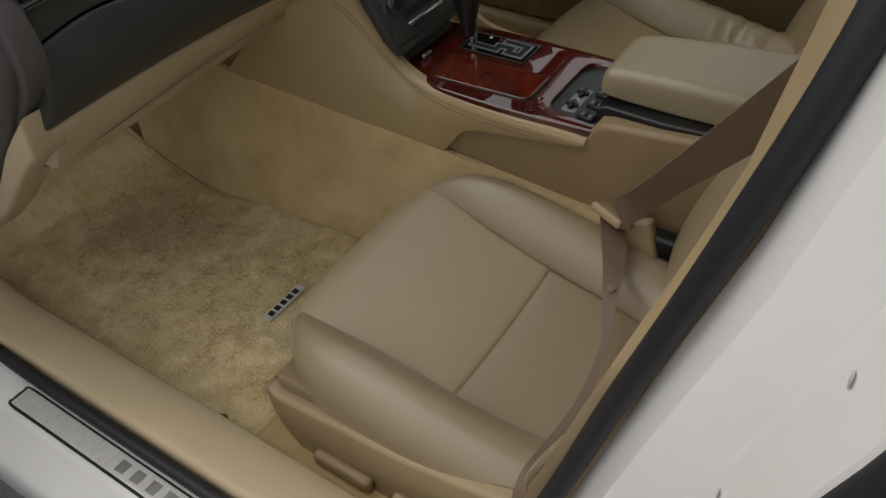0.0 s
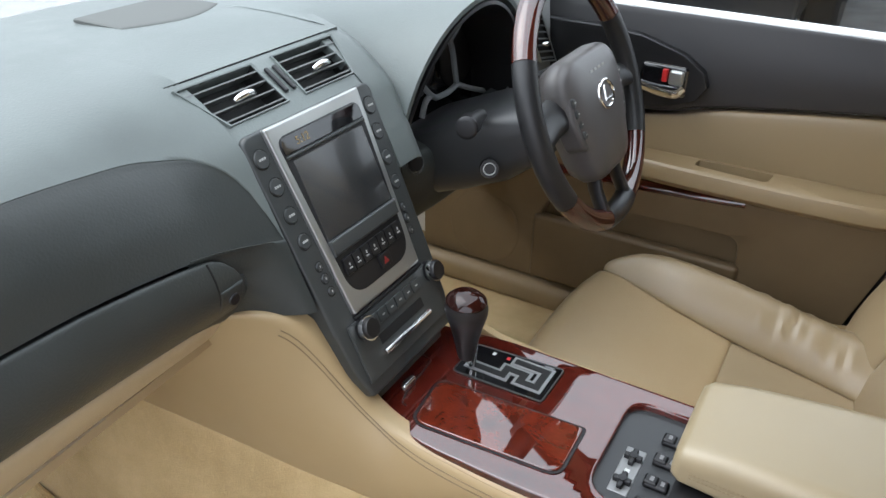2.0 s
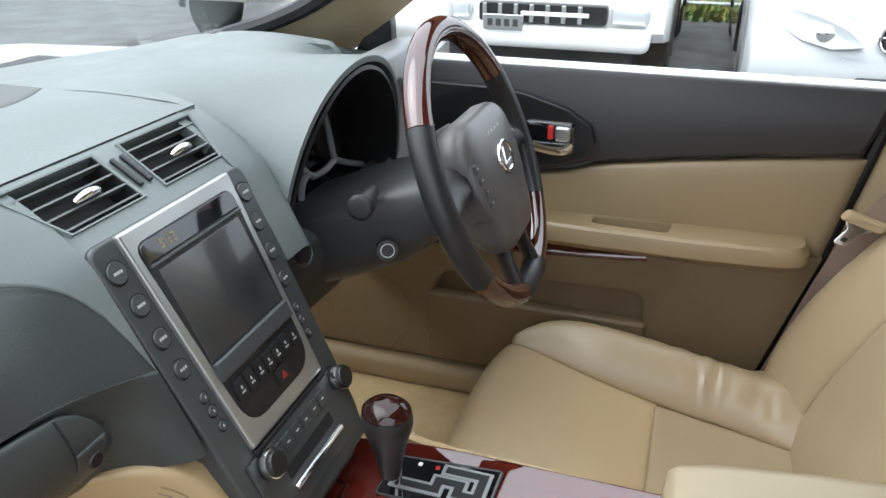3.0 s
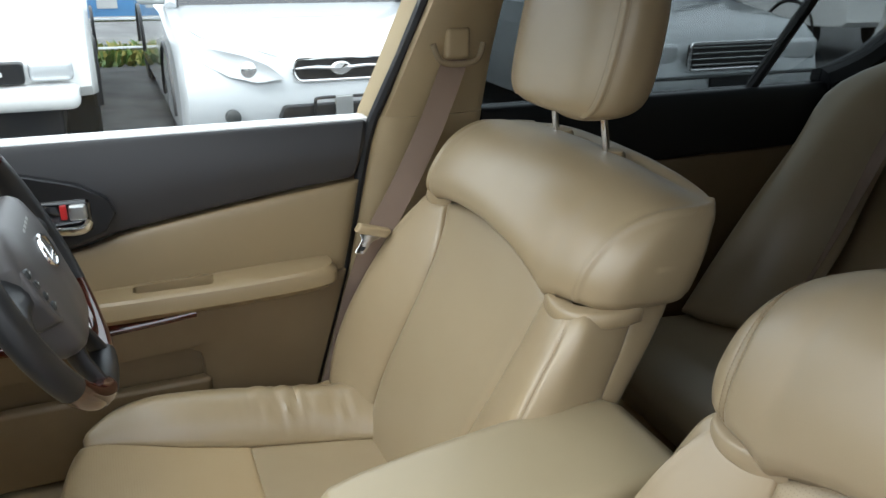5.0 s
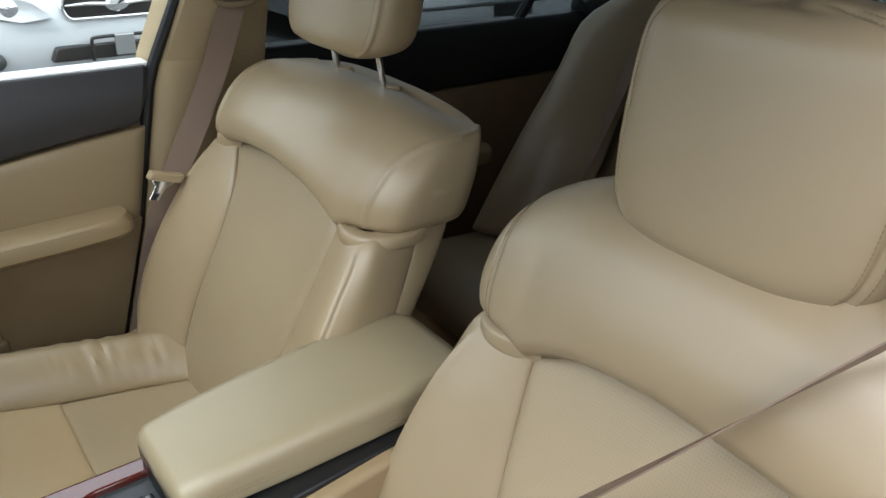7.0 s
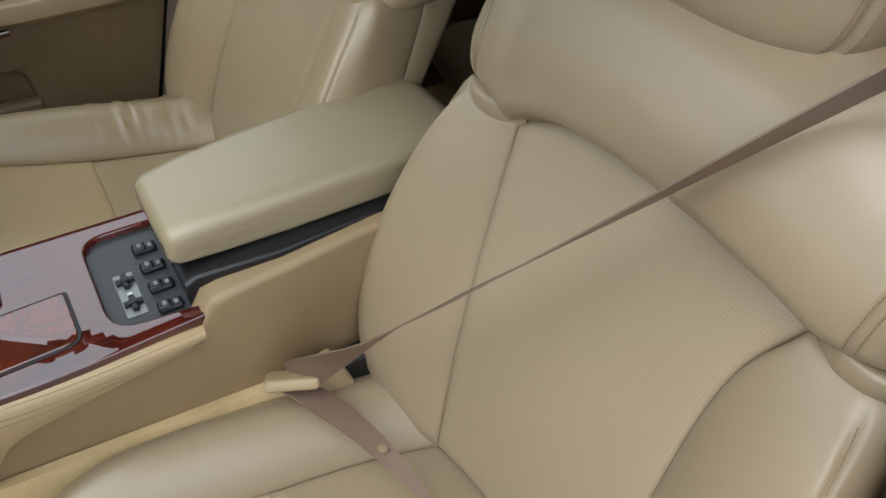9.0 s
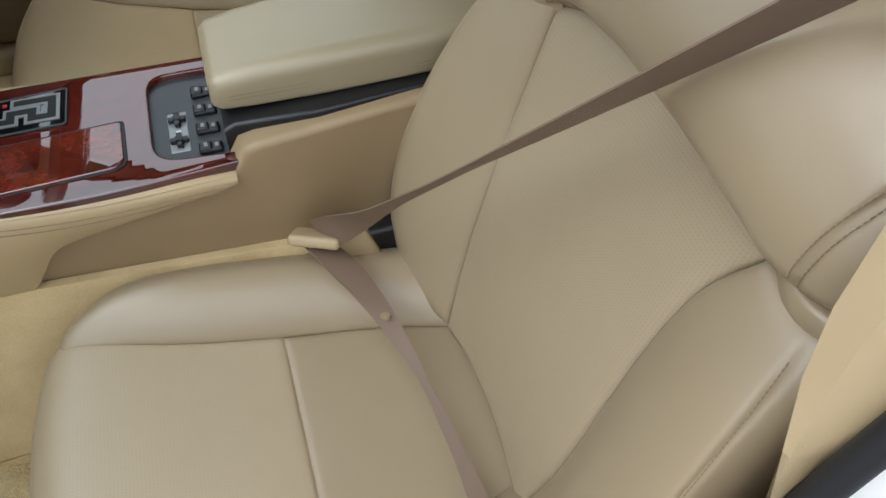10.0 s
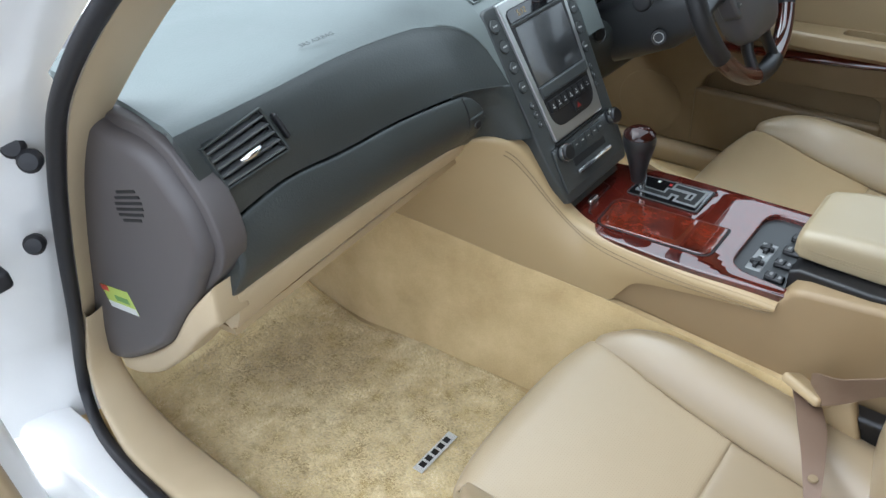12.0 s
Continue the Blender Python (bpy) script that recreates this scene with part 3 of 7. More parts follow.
    for side in (1, -1):
        def side_fn(u, v, side=side):
            """Leather side of the backrest behind the wing."""
            z = 0.385 + 0.475 * v
            o, y = curve(b_out, min(z, 0.82)) + (0.014 if side < 0 else 0), curve(BACK_Y, z)
            d = lerp([(0.38, 0.100), (0.6, 0.125), (0.8, 0.160), (0.87, 0.172)], z)
            q = along([(o - 0.012, y - 0.082), (o - 0.014, y - 0.09 - (d - 0.09) * 0.5), (o - 0.026, y - d * 0.93), (o - 0.07, y - d - 0.006), (o - 0.13, y - d - 0.010)], u)
            return X(side * q.x), q.y, z
        part("back_side", pad(side_fn, 16, 14, 0.0, 0.007, 0.014, 0.012, round_u=(1, 0), out=(X(side), -0.3, 0)), skin_[0], root)
    # shoulder cushion
    S_W = [(0, 0.266), (0.10, 0.276), (0.4, 0.281), (0.6, 0.277), (0.78, 0.266), (0.9, 0.246), (0.97, 0.212), (1, 0.165)]
    S_F = [(0, -0.326), (0.03, -0.317), (0.10, -0.310), (0.25, -0.313), (0.4, -0.325), (0.6, -0.348), (0.78, -0.384), (0.90, -0.424), (0.97, -0.452), (1, -0.470)]
    S_B = [(0, -0.500), (0.4, -0.508), (0.78, -0.514), (0.9, -0.513), (0.97, -0.508), (1, -0.497)]
    S_Z = [(0, 0.0), (0.4, 0.48), (0.6, 0.70), (0.78, 0.87), (0.9, 0.955), (0.97, 0.99), (1, 1.0)]
    if creased:
        S_W = S_W[:4] + [(0.78, 0.270), (0.9, 0.256), (0.97, 0.230), (1, 0.188)]
        S_B = [(p, q - 0.022) for p, q in S_B]
    def shoulder(t_, a):
        c, s = math.cos(a), math.sin(a)
        w, yf, yb = curve(S_W, t_), curve(S_F, t_), curve(S_B, t_)
        ux = math.copysign(abs(c) ** 0.34, c)
        x = w * ux
        mid, half = (yf + yb) / 2, (yf - yb) / 2
        y = mid + half * math.copysign(abs(s) ** 0.36, s) - ((0.006 + (0.024 * max(0, ux) if creased else 0)) * ux * ux if s > 0 else 0)
        base = arch(x) + 0.006 if s > 0 and -0.203 < x < 0.172 else (0.832 if x < 0 else 0.808 + 0.010 * min(1, max(0, (x - 0.172) / 0.03)))
        top = 0.974 + crown * max(0.0, 1 - abs(x / 0.31) ** 2.2)
        z = base + (top - base) * curve(S_Z, t_) - ((0.016 if creased else 0.030) * abs(ux) ** 3 + 0.14 * max(0, -0.43 - y)) * curve(S_Z, t_)
        return Vector((X(x), y, z))
    lev = [0.0, 0.01, 0.02, 0.035, 0.05] + [0.07 + 0.0225 * k for k in range(40)] + [0.97, 0.985, 1.0]
    angs = [2 * math.pi * q / 200 for q in range(200)]
    sh_rings = [[shoulder(l, a) for a in angs] for l in lev]
    cen = Vector((0, -0.42, 0.9))
    crest_mid = sum(sh_rings[-1], Vector()) / 200 + Vector((0, 0, 0.006))
    sh_rings += [[p + (crest_mid - p) * k for p in sh_rings[-1]] for k in (0.25, 0.5, 0.75)]
    sh_rings.insert(0, [p + (cen - p) * 0.06 for p in sh_rings[0]])
    def side_seam(shift):
        """From the tab up the front corner, then over the top edge to the back."""
        right = [(0.07, 51), (0.15, 52), (0.3, 52), (0.45, 50), (0.58, 46), (0.68, 40), (0.76, 31), (0.82, 20), (0.87, 4), (0.90, -14), (0.91, -32)]
        return [[shoulder(t_, radians(a + shift)) for t_, a in right], [shoulder(t_, radians(180 - a - shift)) for t_, a in right]]
    sho = part("shoulder_panel", groove(loft(sh_rings), side_seam(0), 0.004, 0.0045), skin_[0], root, "", 70)
    for shift in (-2.2, 2.2):
        for line in side_seam(shift):
            thread([p + (p - cen).normalized() * -0.0004 for p in line], PIPING, sho)
    for side in (1, -1):
        def tab_fn(u, v, side=side):
            way = [(0.168, -0.338), (0.194, -0.327), (0.224, -0.326), (0.249, -0.341), (0.264, -0.370), (0.268, -0.402), (0.262, -0.432)] if side > 0 else [(0.200, -0.348), (0.222, -0.338), (0.248, -0.338), (0.271, -0.352), (0.285, -0.382), (0.288, -0.412), (0.281, -0.442)]
            q = along(way, u) + Vector((0.003, 0.004, 0))
            z0, z1 = (0.799, 0.822) if side > 0 else (0.812, 0.836)
            swell = 0.004 * math.sin(v * math.pi) ** 0.5
            return X(side * (q.x + swell)), q.y + swell, (z0 + z1) / 2 + (z1 - z0) * min(1, 0.7 + u * 3) * (v - 0.5)
        part("seam_tab", sheet(tab_fn, 24, 10, 0.018, (-X(side) * 0.8, -0.6, 0)), skin_[0], root, "", 50)
    # back shell and base
    def shell(u, v):
        s = 2 * u - 1
        z = 0.33 + 0.555 * v
        return X(s * 0.175), curve(BACK_Y, z) - lerp([(0.33, 0.095), (0.6, 0.128), (0.8, 0.163), (0.89, 0.172)], z) - 0.012 * (1 - s * s), z
    part("back_shell", pad(shell, 8, 8, 0.01, 0.02, 0.03, 0.02, out=(0, -1, 0)), BPLAST, root)
    part("seat_core", rbox((-0.225, -0.30, 0.27), (0.225, 0.255, 0.352), 0.03), FABRIC, root)
    core = loft([[Vector((x, y, z)) for x, y in ((-0.21, curve(BACK_Y, z) - 0.035), (0.21, curve(BACK_Y, z) - 0.035), (0.21, curve(BACK_Y, z) - 0.12), (-0.21, curve(BACK_Y, z) - 0.12))] for z in (0.34, 0.5, 0.65, 0.8, 0.89)])
    part("back_core", core, FABRIC, root)
    # side valance with switches
    out = [(0.262, 0.372), (0.245, 0.366), (0.15, 0.372), (0.0, 0.386), (-0.12, 0.412), (-0.24, 0.432), (-0.33, 0.44), (-0.35, 0.36), (-0.33, 0.235), (0.16, 0.232), (0.225, 0.26), (0.258, 0.32)]
    outline = [(p.x, p.y) for p in spline([(a, b, 0) for a, b in out], 5, True)]
    a, b = sorted((X(-0.245), X(-0.275)))
    part("side_valance", prism(outline, "x", a, b, 0.009, 4), BPLAST, root, "beige plastic seat side panel")
    a, b = sorted((X(-0.212), X(-0.258)))
    part("side_cloth", prism([(0.25, 0.345), (0.25, 0.39), (0.0, 0.41), (-0.22, 0.42), (-0.22, 0.33)], "x", a, b, 0.008), FABRIC, root)
    a, b = sorted((X(-0.273), X(-0.292)))
    part("seat_switch", rbox((a, 0.066, 0.262), (b, 0.172, 0.290), 0.008), BPLAST, root, "seat adjuster bar")
    part("seat_switch", rbox((a, -0.005, 0.262), (b, 0.025, 0.300), 0.010), BPLAST, root, "backrest adjuster knob")
    for side in (-1, 1):
        part("seat_rail", rbox((side * 0.19 - 0.02, -0.28, 0.006), (side * 0.19 + 0.02, 0.24, 0.30), 0.006), BLACK, root)
    # headrest
    hdy, hz = head[0], 1.0 + head[1]
    rings = []
    for k in range(57):
        t = 0.5 - 0.5 * math.cos(math.pi * k / 56)
        z = hz + 0.225 * t
        e = max(0.004, 1 - abs(2 * t - 1) ** 8.0) ** (1 / 2.8)
        hw, fy, by = 0.128 * e + 0.016 * e * math.sin(t * math.pi) ** 0.7, hdy - 0.392 - 0.012 * t, hdy - 0.512 + 0.012 * t
        mid, hd = (fy + by) / 2 - 0.01 * t, (fy - by) / 2 * (0.35 + 0.65 * e)
        ring = []
        for q in range(160):
            a = 2 * math.pi * q / 160
            c, s_ = math.cos(a), math.sin(a)
            rx = hw * (abs(c) ** (2 / 4.6)) * (1 if c >= 0 else -1)
            ry = hd * (abs(s_) ** (2 / 3.8)) * (1 if s_ >= 0 else -1)
            rx *= 1 + 0.10 * min(0, ry / hd)
            ring.append(Vector((X(rx), mid + ry - 0.13 * rx * rx / 0.13, z - 0.010 * (c * c) * (1 - 2 * t))))
        rings.append(ring)
    seams = [[r[q] for r in rings[8:-3:3]] for q in (17, 63)]
    hr = part("headrest", groove(loft(rings), seams, 0.0035, 0.0035), skin_[0], root, "beige leather headrest", 80)
    for q in (14, 20, 60, 66):
        thread([r[q] for r in rings[8:-3:3]], PIPING, hr)
    for side in (1, -1):
        part("headrest_post", tube([(side * 0.0705, -0.480, 0.93), (side * 0.0705, hdy - 0.465, hz + 0.03)], 0.0055, 12), CHROME, root, "chrome headrest post")
        if head[1] > 0:
            part("post_guide", lathe([(0.008, 0.006), (0.015, 0.005), (0.019, 0.0), (0.019, -0.012)], 20, Matrix.Translation((side * 0.0705, -0.480, 0.964 + 0.9 * crown)) @ Matrix.Diagonal((1.15, 0.85, 1, 1))), BPLAST, root)
    for ob in root.children:
        if any(k in ob.name for k in ("cushion", "_bolster", "side_", "seat_")):
            ob.location = lift
        elif recline:
            for o in (ob, *ob.children):
                for v in o.data.vertices:
                    v.co.y += recline * (0.97 - v.co.z)
    return root


seat((-0.372, 0.0, 0.0), 1, (0.045, -0.018), "beige leather passenger seat with perforated panels and fastened belt", (0, 0, 0), (LEATHER, PERF_BACK, PERF_SEAT_LIT), 0.062)
seat((0.380, -0.012, 0.0), -1, (0.022, 0.030), "beige leather driver seat with raised headrest, creased bolster", (0.004, 0.047, 0.045), (WORN, WORN_BACK, WORN_SEAT_LIT), 0.008, 0.10, True)

# ---------------------------------------------------------------- the car's floor, sill, pillars, roof
shell_car = thing("car_body", "white car body with beige trim, passenger door opened", "car", kind="structure")
floor_bm = rbox((-0.79, -1.7, 0.20), (0.79, 1.25, 0.255), 0.01)
part("floor_pan", floor_bm, TUNNEL, shell_car)
part("sill", prism([(-0.93, 0.20), (-0.93, 0.27), (-0.915, 0.29), (-0.885, 0.305), (-0.875, 0.325), (-0.862, 0.335), (-0.82, 0.337), (-0.79, 0.33), (-0.78, 0.20)], "y", -0.34, 1.15, 0.0), PAINT, shell_car, "white painted door sill")
plate = part("scuff_plate", rbox((-0.860, 0.05, 0.336), (-0.826, 0.604, 0.3405), 0.003), STEEL, shell_car, "brushed steel scuff plate")
for i in range(5):
    part("emblem_bar", rbox((-0.853, 0.352 - i * 0.032, 0.3402), (-0.834, 0.364 - i * 0.032 + 0.006, 0.3412), 0.0004, 1), SILVER, plate)
part("plate_rim", tube(spline([(-0.861, 0.04, 0.3375), (-0.861, 0.5, 0.3375), (-0.861, 0.598, 0.3375), (-0.852, 0.606, 0.3375), (-0.834, 0.606, 0.3375), (-0.826, 0.598, 0.3375), (-0.826, 0.5, 0.3375), (-0.826, 0.04, 0.3375)], 4), 0.003, 6), RUBBER, shell_car)

# door aperture of the passenger side: rubber seal all round
APERT = [(-0.812, -0.19, 0.352), (-0.812, 0.2, 0.352), (-0.812, 0.62, 0.352), (-0.80, 0.85, 0.352), (-0.775, 0.955, 0.375), (-0.757, 0.962, 0.45), (-0.752, 0.882, 0.60), (-0.75, 0.787, 0.78), (-0.75, 0.684, 0.94), (-0.747, 0.583, 1.06), (-0.715, 0.45, 1.18), (-0.63, 0.30, 1.30), (-0.575, 0.12, 1.365), (-0.56, -0.10, 1.385), (-0.575, -0.30, 1.375), (-0.64, -0.375, 1.31), (-0.70, -0.362, 1.15), (-0.72, -0.326, 0.985), (-0.72, -0.282, 0.811), (-0.72, -0.254, 0.691), (-0.735, -0.222, 0.56), (-0.775, -0.198, 0.42)]
part("door_seal", tube(spline(APERT, 6, True), 0.0108, 10, True), RUBBER, shell_car, "black rubber door seal")

# front pillar and hinge area, white outside the seal, beige inside
def a_white(u, v):
    p = [(0.99, 0.30), (1.0, 0.45), (0.915, 0.60), (0.815, 0.78), (0.715, 0.94), (0.615, 1.07), (0.46, 1.20), (0.31, 1.32)]
    xs = [-0.77, -0.765, -0.76, -0.757, -0.757, -0.75, -0.712, -0.635]
    k = v * (len(p) - 1)
    i = min(int(k), len(p) - 2)
    f = k - i
    y, z = p[i][0] + (p[i + 1][0] - p[i][0]) * f, p[i][1] + (p[i + 1][1] - p[i][1]) * f
    x = xs[i] + (xs[i + 1] - xs[i]) * f
    out = -0.035 + u * 0.195
    return x - out * (0.95 if v < 0.7 else 0.5), y + 0.03 + out * (0.35 if v < 0.6 else 0.12), z + out * (0.10 if v < 0.6 else 0.25)
part("a_pillar_panel", sheet(a_white, 8, 28, 0.02, (0.3, 0.9, 0.2)), PAINT, shell_car, "white painted front door jamb")
TRIM_OUT = spline([(-0.742, 0.960, 0.42), (-0.742, 0.945, 0.50), (-0.741, 0.872, 0.61), (-0.740, 0.778, 0.78), (-0.740, 0.675, 0.94), (-0.735, 0.574, 1.06), (-0.702, 0.441, 1.18), (-0.617, 0.291, 1.30)], 4)
TRIM_IN = spline([(-0.700, 0.978, 0.42), (-0.700, 0.965, 0.50), (-0.698, 0.896, 0.605), (-0.697, 0.804, 0.772), (-0.696, 0.712, 0.912), (-0.678, 0.610, 1.020), (-0.622, 0.495, 1.145), (-0.54, 0.345, 1.268)], 4)
def a_beige(u, v):
    k = v * (len(TRIM_OUT) - 1)
    i = min(int(k), len(TRIM_OUT) - 2)
    q = TRIM_OUT[i].lerp(TRIM_OUT[i + 1], k - i).lerp(TRIM_IN[i].lerp(TRIM_IN[i + 1], k - i), u)
    bow = math.sin(u * math.pi)
    return q.x - 0.006 * bow, q.y - 0.006 * bow, q.z + 0.002 * bow
part("a_pillar_trim", sheet(a_beige, 10, 40, 0.012, (0.4, 0.8, 0.2)), BPLAST_LIT, shell_car, "beige front pillar trim")
# sill trim, running up into the foot of the hinge pillar
SILL_LINE = spline([(-0.30, 0.366, 0.0), (0.20, 0.366, 0.0), (0.60, 0.366, 0.0), (0.78, 0.368, 0.0), (0.885, 0.388, 0.006), (0.925, 0.44, 0.012), (0.905, 0.52, 0.016), (0.865, 0.60, 0.018)], 6)
def sill_fn(u, v):
    """Over the trim from the seal to the carpet, along the door opening."""
    k = v * (len(SILL_LINE) - 1)
    i = min(int(k), len(SILL_LINE) - 2)
    p = SILL_LINE[i].lerp(SILL_LINE[i + 1], k - i)
    d = (SILL_LINE[i + 1] - SILL_LINE[i]).normalized()
    q = spline([(-0.798, -0.022, 0), (-0.795, -0.006, 0), (-0.782, 0.0, 0), (-0.745, -0.004, 0), (-0.716, -0.014, 0), (-0.703, -0.034, 0), (-0.698, -0.13, 0)], 4)
    f = u * (len(q) - 1)
    j = min(int(f), len(q) - 2)
    w = q[j].lerp(q[j + 1], f - j)
    return w.x + p.z * 3.6 * (1 - u), p.x - d.y * w.y, p.y + d.x * w.y
part("sill_trim", sheet(sill_fn, 24, 42, 0.008, (0.3, 0.3, -0.6)), BPLAST_LIT, shell_car, "beige plastic sill trim")
for x, y, z in ((-0.772, 0.733, 0.962), (-0.766, 0.716, 0.944), (-0.775, 0.822, 0.782)):
    part("plug", lathe([(0.0, 0.007), (0.011, 0.006), (0.0155, 0.0), (0.014, -0.012)], 16, Matrix.Translation((x, y, z)) @ Euler((radians(72), 0, radians(-35))).to_matrix().to_4x4()), RUBBER, shell_car, "black rubber plug")

# B pillar of the passenger side
def b_lean(z):
    return lerp([(0.30, -0.165), (0.42, -0.185), (0.56, -0.213), (0.69, -0.242), (0.81, -0.270), (0.91, -0.294), (0.997, -0.317), (1.066, -0.332), (1.13, -0.345), (1.36, -0.365)], z)
rings = []
for z in (0.30, 0.42, 0.55, 0.7, 0.78, 0.82, 0.86, 0.90, 0.95, 1.0, 1.15, 1.30, 1.37):
    xi = lerp([(0.30, -0.712), (0.78, -0.712), (0.86, -0.668), (0.91, -0.650), (1.05, -0.632), (1.36, -0.595)], z)
    xo = -0.708 + 0.10 * max(0, z - 1.05)
    y = lerp([(0.30, -0.14), (0.56, -0.20), (0.774, -0.253), (0.846, -0.274), (0.905, -0.292), (0.969, -0.309), (1.034, -0.323), (1.36, -0.36)], z)
    rings.append([Vector(p) for p in ((xi, y - 0.02, z), (xi - 0.006, y, z), ((xi + xo) / 2 - 0.002, y - 0.002, z), (xo, y - 0.022, z), (xo, y - 0.24, z), (xi, y - 0.24, z))])
part("b_pillar_trim", loft(rings), BPLAST, shell_car, "beige pillar trim", 30)
rings = []
for z in (0.28, 0.42, 0.55, 0.7, 0.85, 1.0, 1.15, 1.30, 1.37):
    y = b_lean(z)
    dx = 0.10 * max(0, z - 1.05)
    rings.append([Vector((x + dx, y + dy, z)) for x, dy in ((-0.712, -0.026), (-0.730, -0.034), (-0.750, -0.044), (-0.758, -0.056), (-0.772, -0.085), (-0.80, -0.095), (-0.83, -0.105), (-0.848, -0.13), (-0.848, -0.26), (-0.712, -0.26))])
part("b_pillar_panel", loft(rings), PAINT, shell_car, "white painted door pillar", 25)
for i in range(7):
    z = 0.72 + 0.07 * i
    part("spot_weld", lathe([(0.0, 0.0015), (0.004, 0.001), (0.005, 0.0)], 10, Matrix.Translation((-0.79 + 0.012 * (i % 2), b_lean(z) - 0.091, z)) @ Euler((radians(-90), 0, 0)).to_matrix().to_4x4()), STEEL, shell_car)
part("rear_door_seal", tube([(-0.842, b_lean(z) - 0.118, z) for z in (0.3, 0.5, 0.7, 0.85, 1.0, 1.05)], 0.014, 10), RUBBER, shell_car, "black rubber rear door seal")
rings = []
for z in (0.28, 0.6, 0.90, 0.93):
    rings.append([Vector((x, b_lean(z) + dy, z)) for x, dy in ((-0.86, -0.12), (-0.90, -0.112), (-0.915, -0.125), (-0.915, -1.33), (-0.86, -1.33))])
part("rear_door_skin", loft(rings), PAINT, shell_car, "white rear door edge", 30)
part("rear_door_frame", loft([[Vector((x, b_lean(z) + dy, z)) for x, dy in ((-0.85, -0.115), (-0.885, -0.112), (-0.885, -0.18), (-0.85, -0.18))] for z in (0.935, 1.1, 1.3)]), GLOSS, shell_car, "black rear door frame", 30)
part("frame_moulding", rbox((-0.898, -0.9, 0.932), (-0.868, b_lean(0.93) - 0.112, 0.945), 0.004), CHROME, shell_car)
lw = part("rear_left_window", sheet(lambda u, v: (-0.775 + 0.135 * v, -0.55 - 1.15 * u, 0.94 + 0.40 * v), 4, 6, 0.004, (-1, 0, 0.3)), PRIVACY, shell_car)
part("left_rear_trim", rbox((-0.80, -1.9, 0.25), (-0.72, -0.52, 0.96), 0.03), BPLAST, shell_car)

# roof with headliner, windscreen frame, right side
part("roof", loft([[Vector((x, y, z + 0.0)) for x, z in ((-0.54, 1.405), (-0.45, 1.42), (0, 1.43), (0.45, 1.415), (0.60, 1.375), (0.60, 1.36), (0.45, 1.39), (0, 1.405), (-0.45, 1.40), (-0.54, 1.395))] for y in (0.10, -0.3, -1.0, -1.45)]), PAINT, shell_car)
part("headliner", loft([[Vector((x, y, z)) for x, z in ((-0.54, 1.386), (-0.45, 1.39), (0, 1.397), (0.45, 1.382), (0.60, 1.352), (0.60, 1.345), (0.45, 1.37), (0, 1.385), (-0.45, 1.382), (-0.54, 1.38))] for y in (0.10, -0.3, -1.0, -1.45)]), HEAD, shell_car)
part("roof_rail", tube(spline([(0.655, 0.25, 1.275), (0.635, 0.0, 1.335), (0.615, -0.4, 1.36), (0.615, -1.0, 1.345), (0.63, -1.5, 1.28)], 5), 0.03, 10), HEAD, shell_car)
part("left_roof_edge", loft([[Vector((x, y, z)) for x, z in ((-0.545, 1.378), (-0.535, 1.412), (-0.60, 1.392), (-0.655, 1.345), (-0.64, 1.325))] for y in (-0.42, -1.0, -1.45)]), PAINT, shell_car)
part("left_rail_trim", loft([[Vector((x, y, z)) for x, z in ((-0.53, 1.372), (-0.54, 1.382), (-0.62, 1.338), (-0.635, 1.318))] for y in (-0.40, -1.0, -1.45)]), HEAD, shell_car)
part("roof_rail", tube(spline([(-0.575, 0.22, 1.36), (-0.55, 0.0, 1.395), (-0.54, -0.4, 1.40), (-0.55, -1.0, 1.385), (-0.63, -1.5, 1.28)], 5), 0.02, 10), HEAD, shell_car)
AP_R = spline([(0.775, 0.76, 0.90), (0.755, 0.645, 0.965), (0.742, 0.568, 1.025), (0.70, 0.444, 1.112), (0.655, 0.30, 1.20), (0.60, 0.10, 1.32)], 5)
AP_L = spline([(0.70, 1.02, 0.945), (0.675, 0.86, 0.985), (0.652, 0.70, 1.04), (0.62, 0.555, 1.12), (0.58, 0.39, 1.215), (0.535, 0.18, 1.34)], 5)
def a_right(u, v):
    k = v * (len(AP_R) - 1)
    i = min(int(k), len(AP_R) - 2)
    r_, l_ = AP_R[i].lerp(AP_R[i + 1], k - i), AP_L[i].lerp(AP_L[i + 1], k - i)
    q = r_.lerp(l_, u)
    return q.x - 0.016 * math.sin(u * math.pi), q.y - 0.014 * math.sin(u * math.pi), q.z + 0.004 * math.sin(u * math.pi)
part("a_pillar_trim", sheet(a_right, 10, 25, 0.02, (0.3, 0.9, 0.2)), BPLAST_LIT, shell_car, "beige front pillar trim")
part("windscreen_band", tube([p + Vector((-0.006, 0.016, -0.004)) for p in AP_L], 0.016, 8), RUBBER, shell_car)
def screen_fn(u, v):
    x = (2 * u - 1)
    return x * (0.72 - 0.16 * v), 1.28 - 0.26 * x * x * (1 - 0.4 * v) - v * 1.10, 0.90 + 0.49 * v
part("windscreen", sheet(screen_fn, 12, 8, 0.005, (0, 0.4, 0.9)), GLASS, shell_car, "clear windscreen glass")
part("cowl", rbox((-0.78, 1.1, 0.60), (0.78, 1.45, 0.90), 0.05), BLACK, shell_car)
part("firewall", sheet(lambda u, v: ((2 * u - 1) * 0.76, 1.10 + 0.06 * v, 0.25 + 0.62 * v), 6, 6, 0.02, (0, 1, 0)), TUNNEL, shell_car)

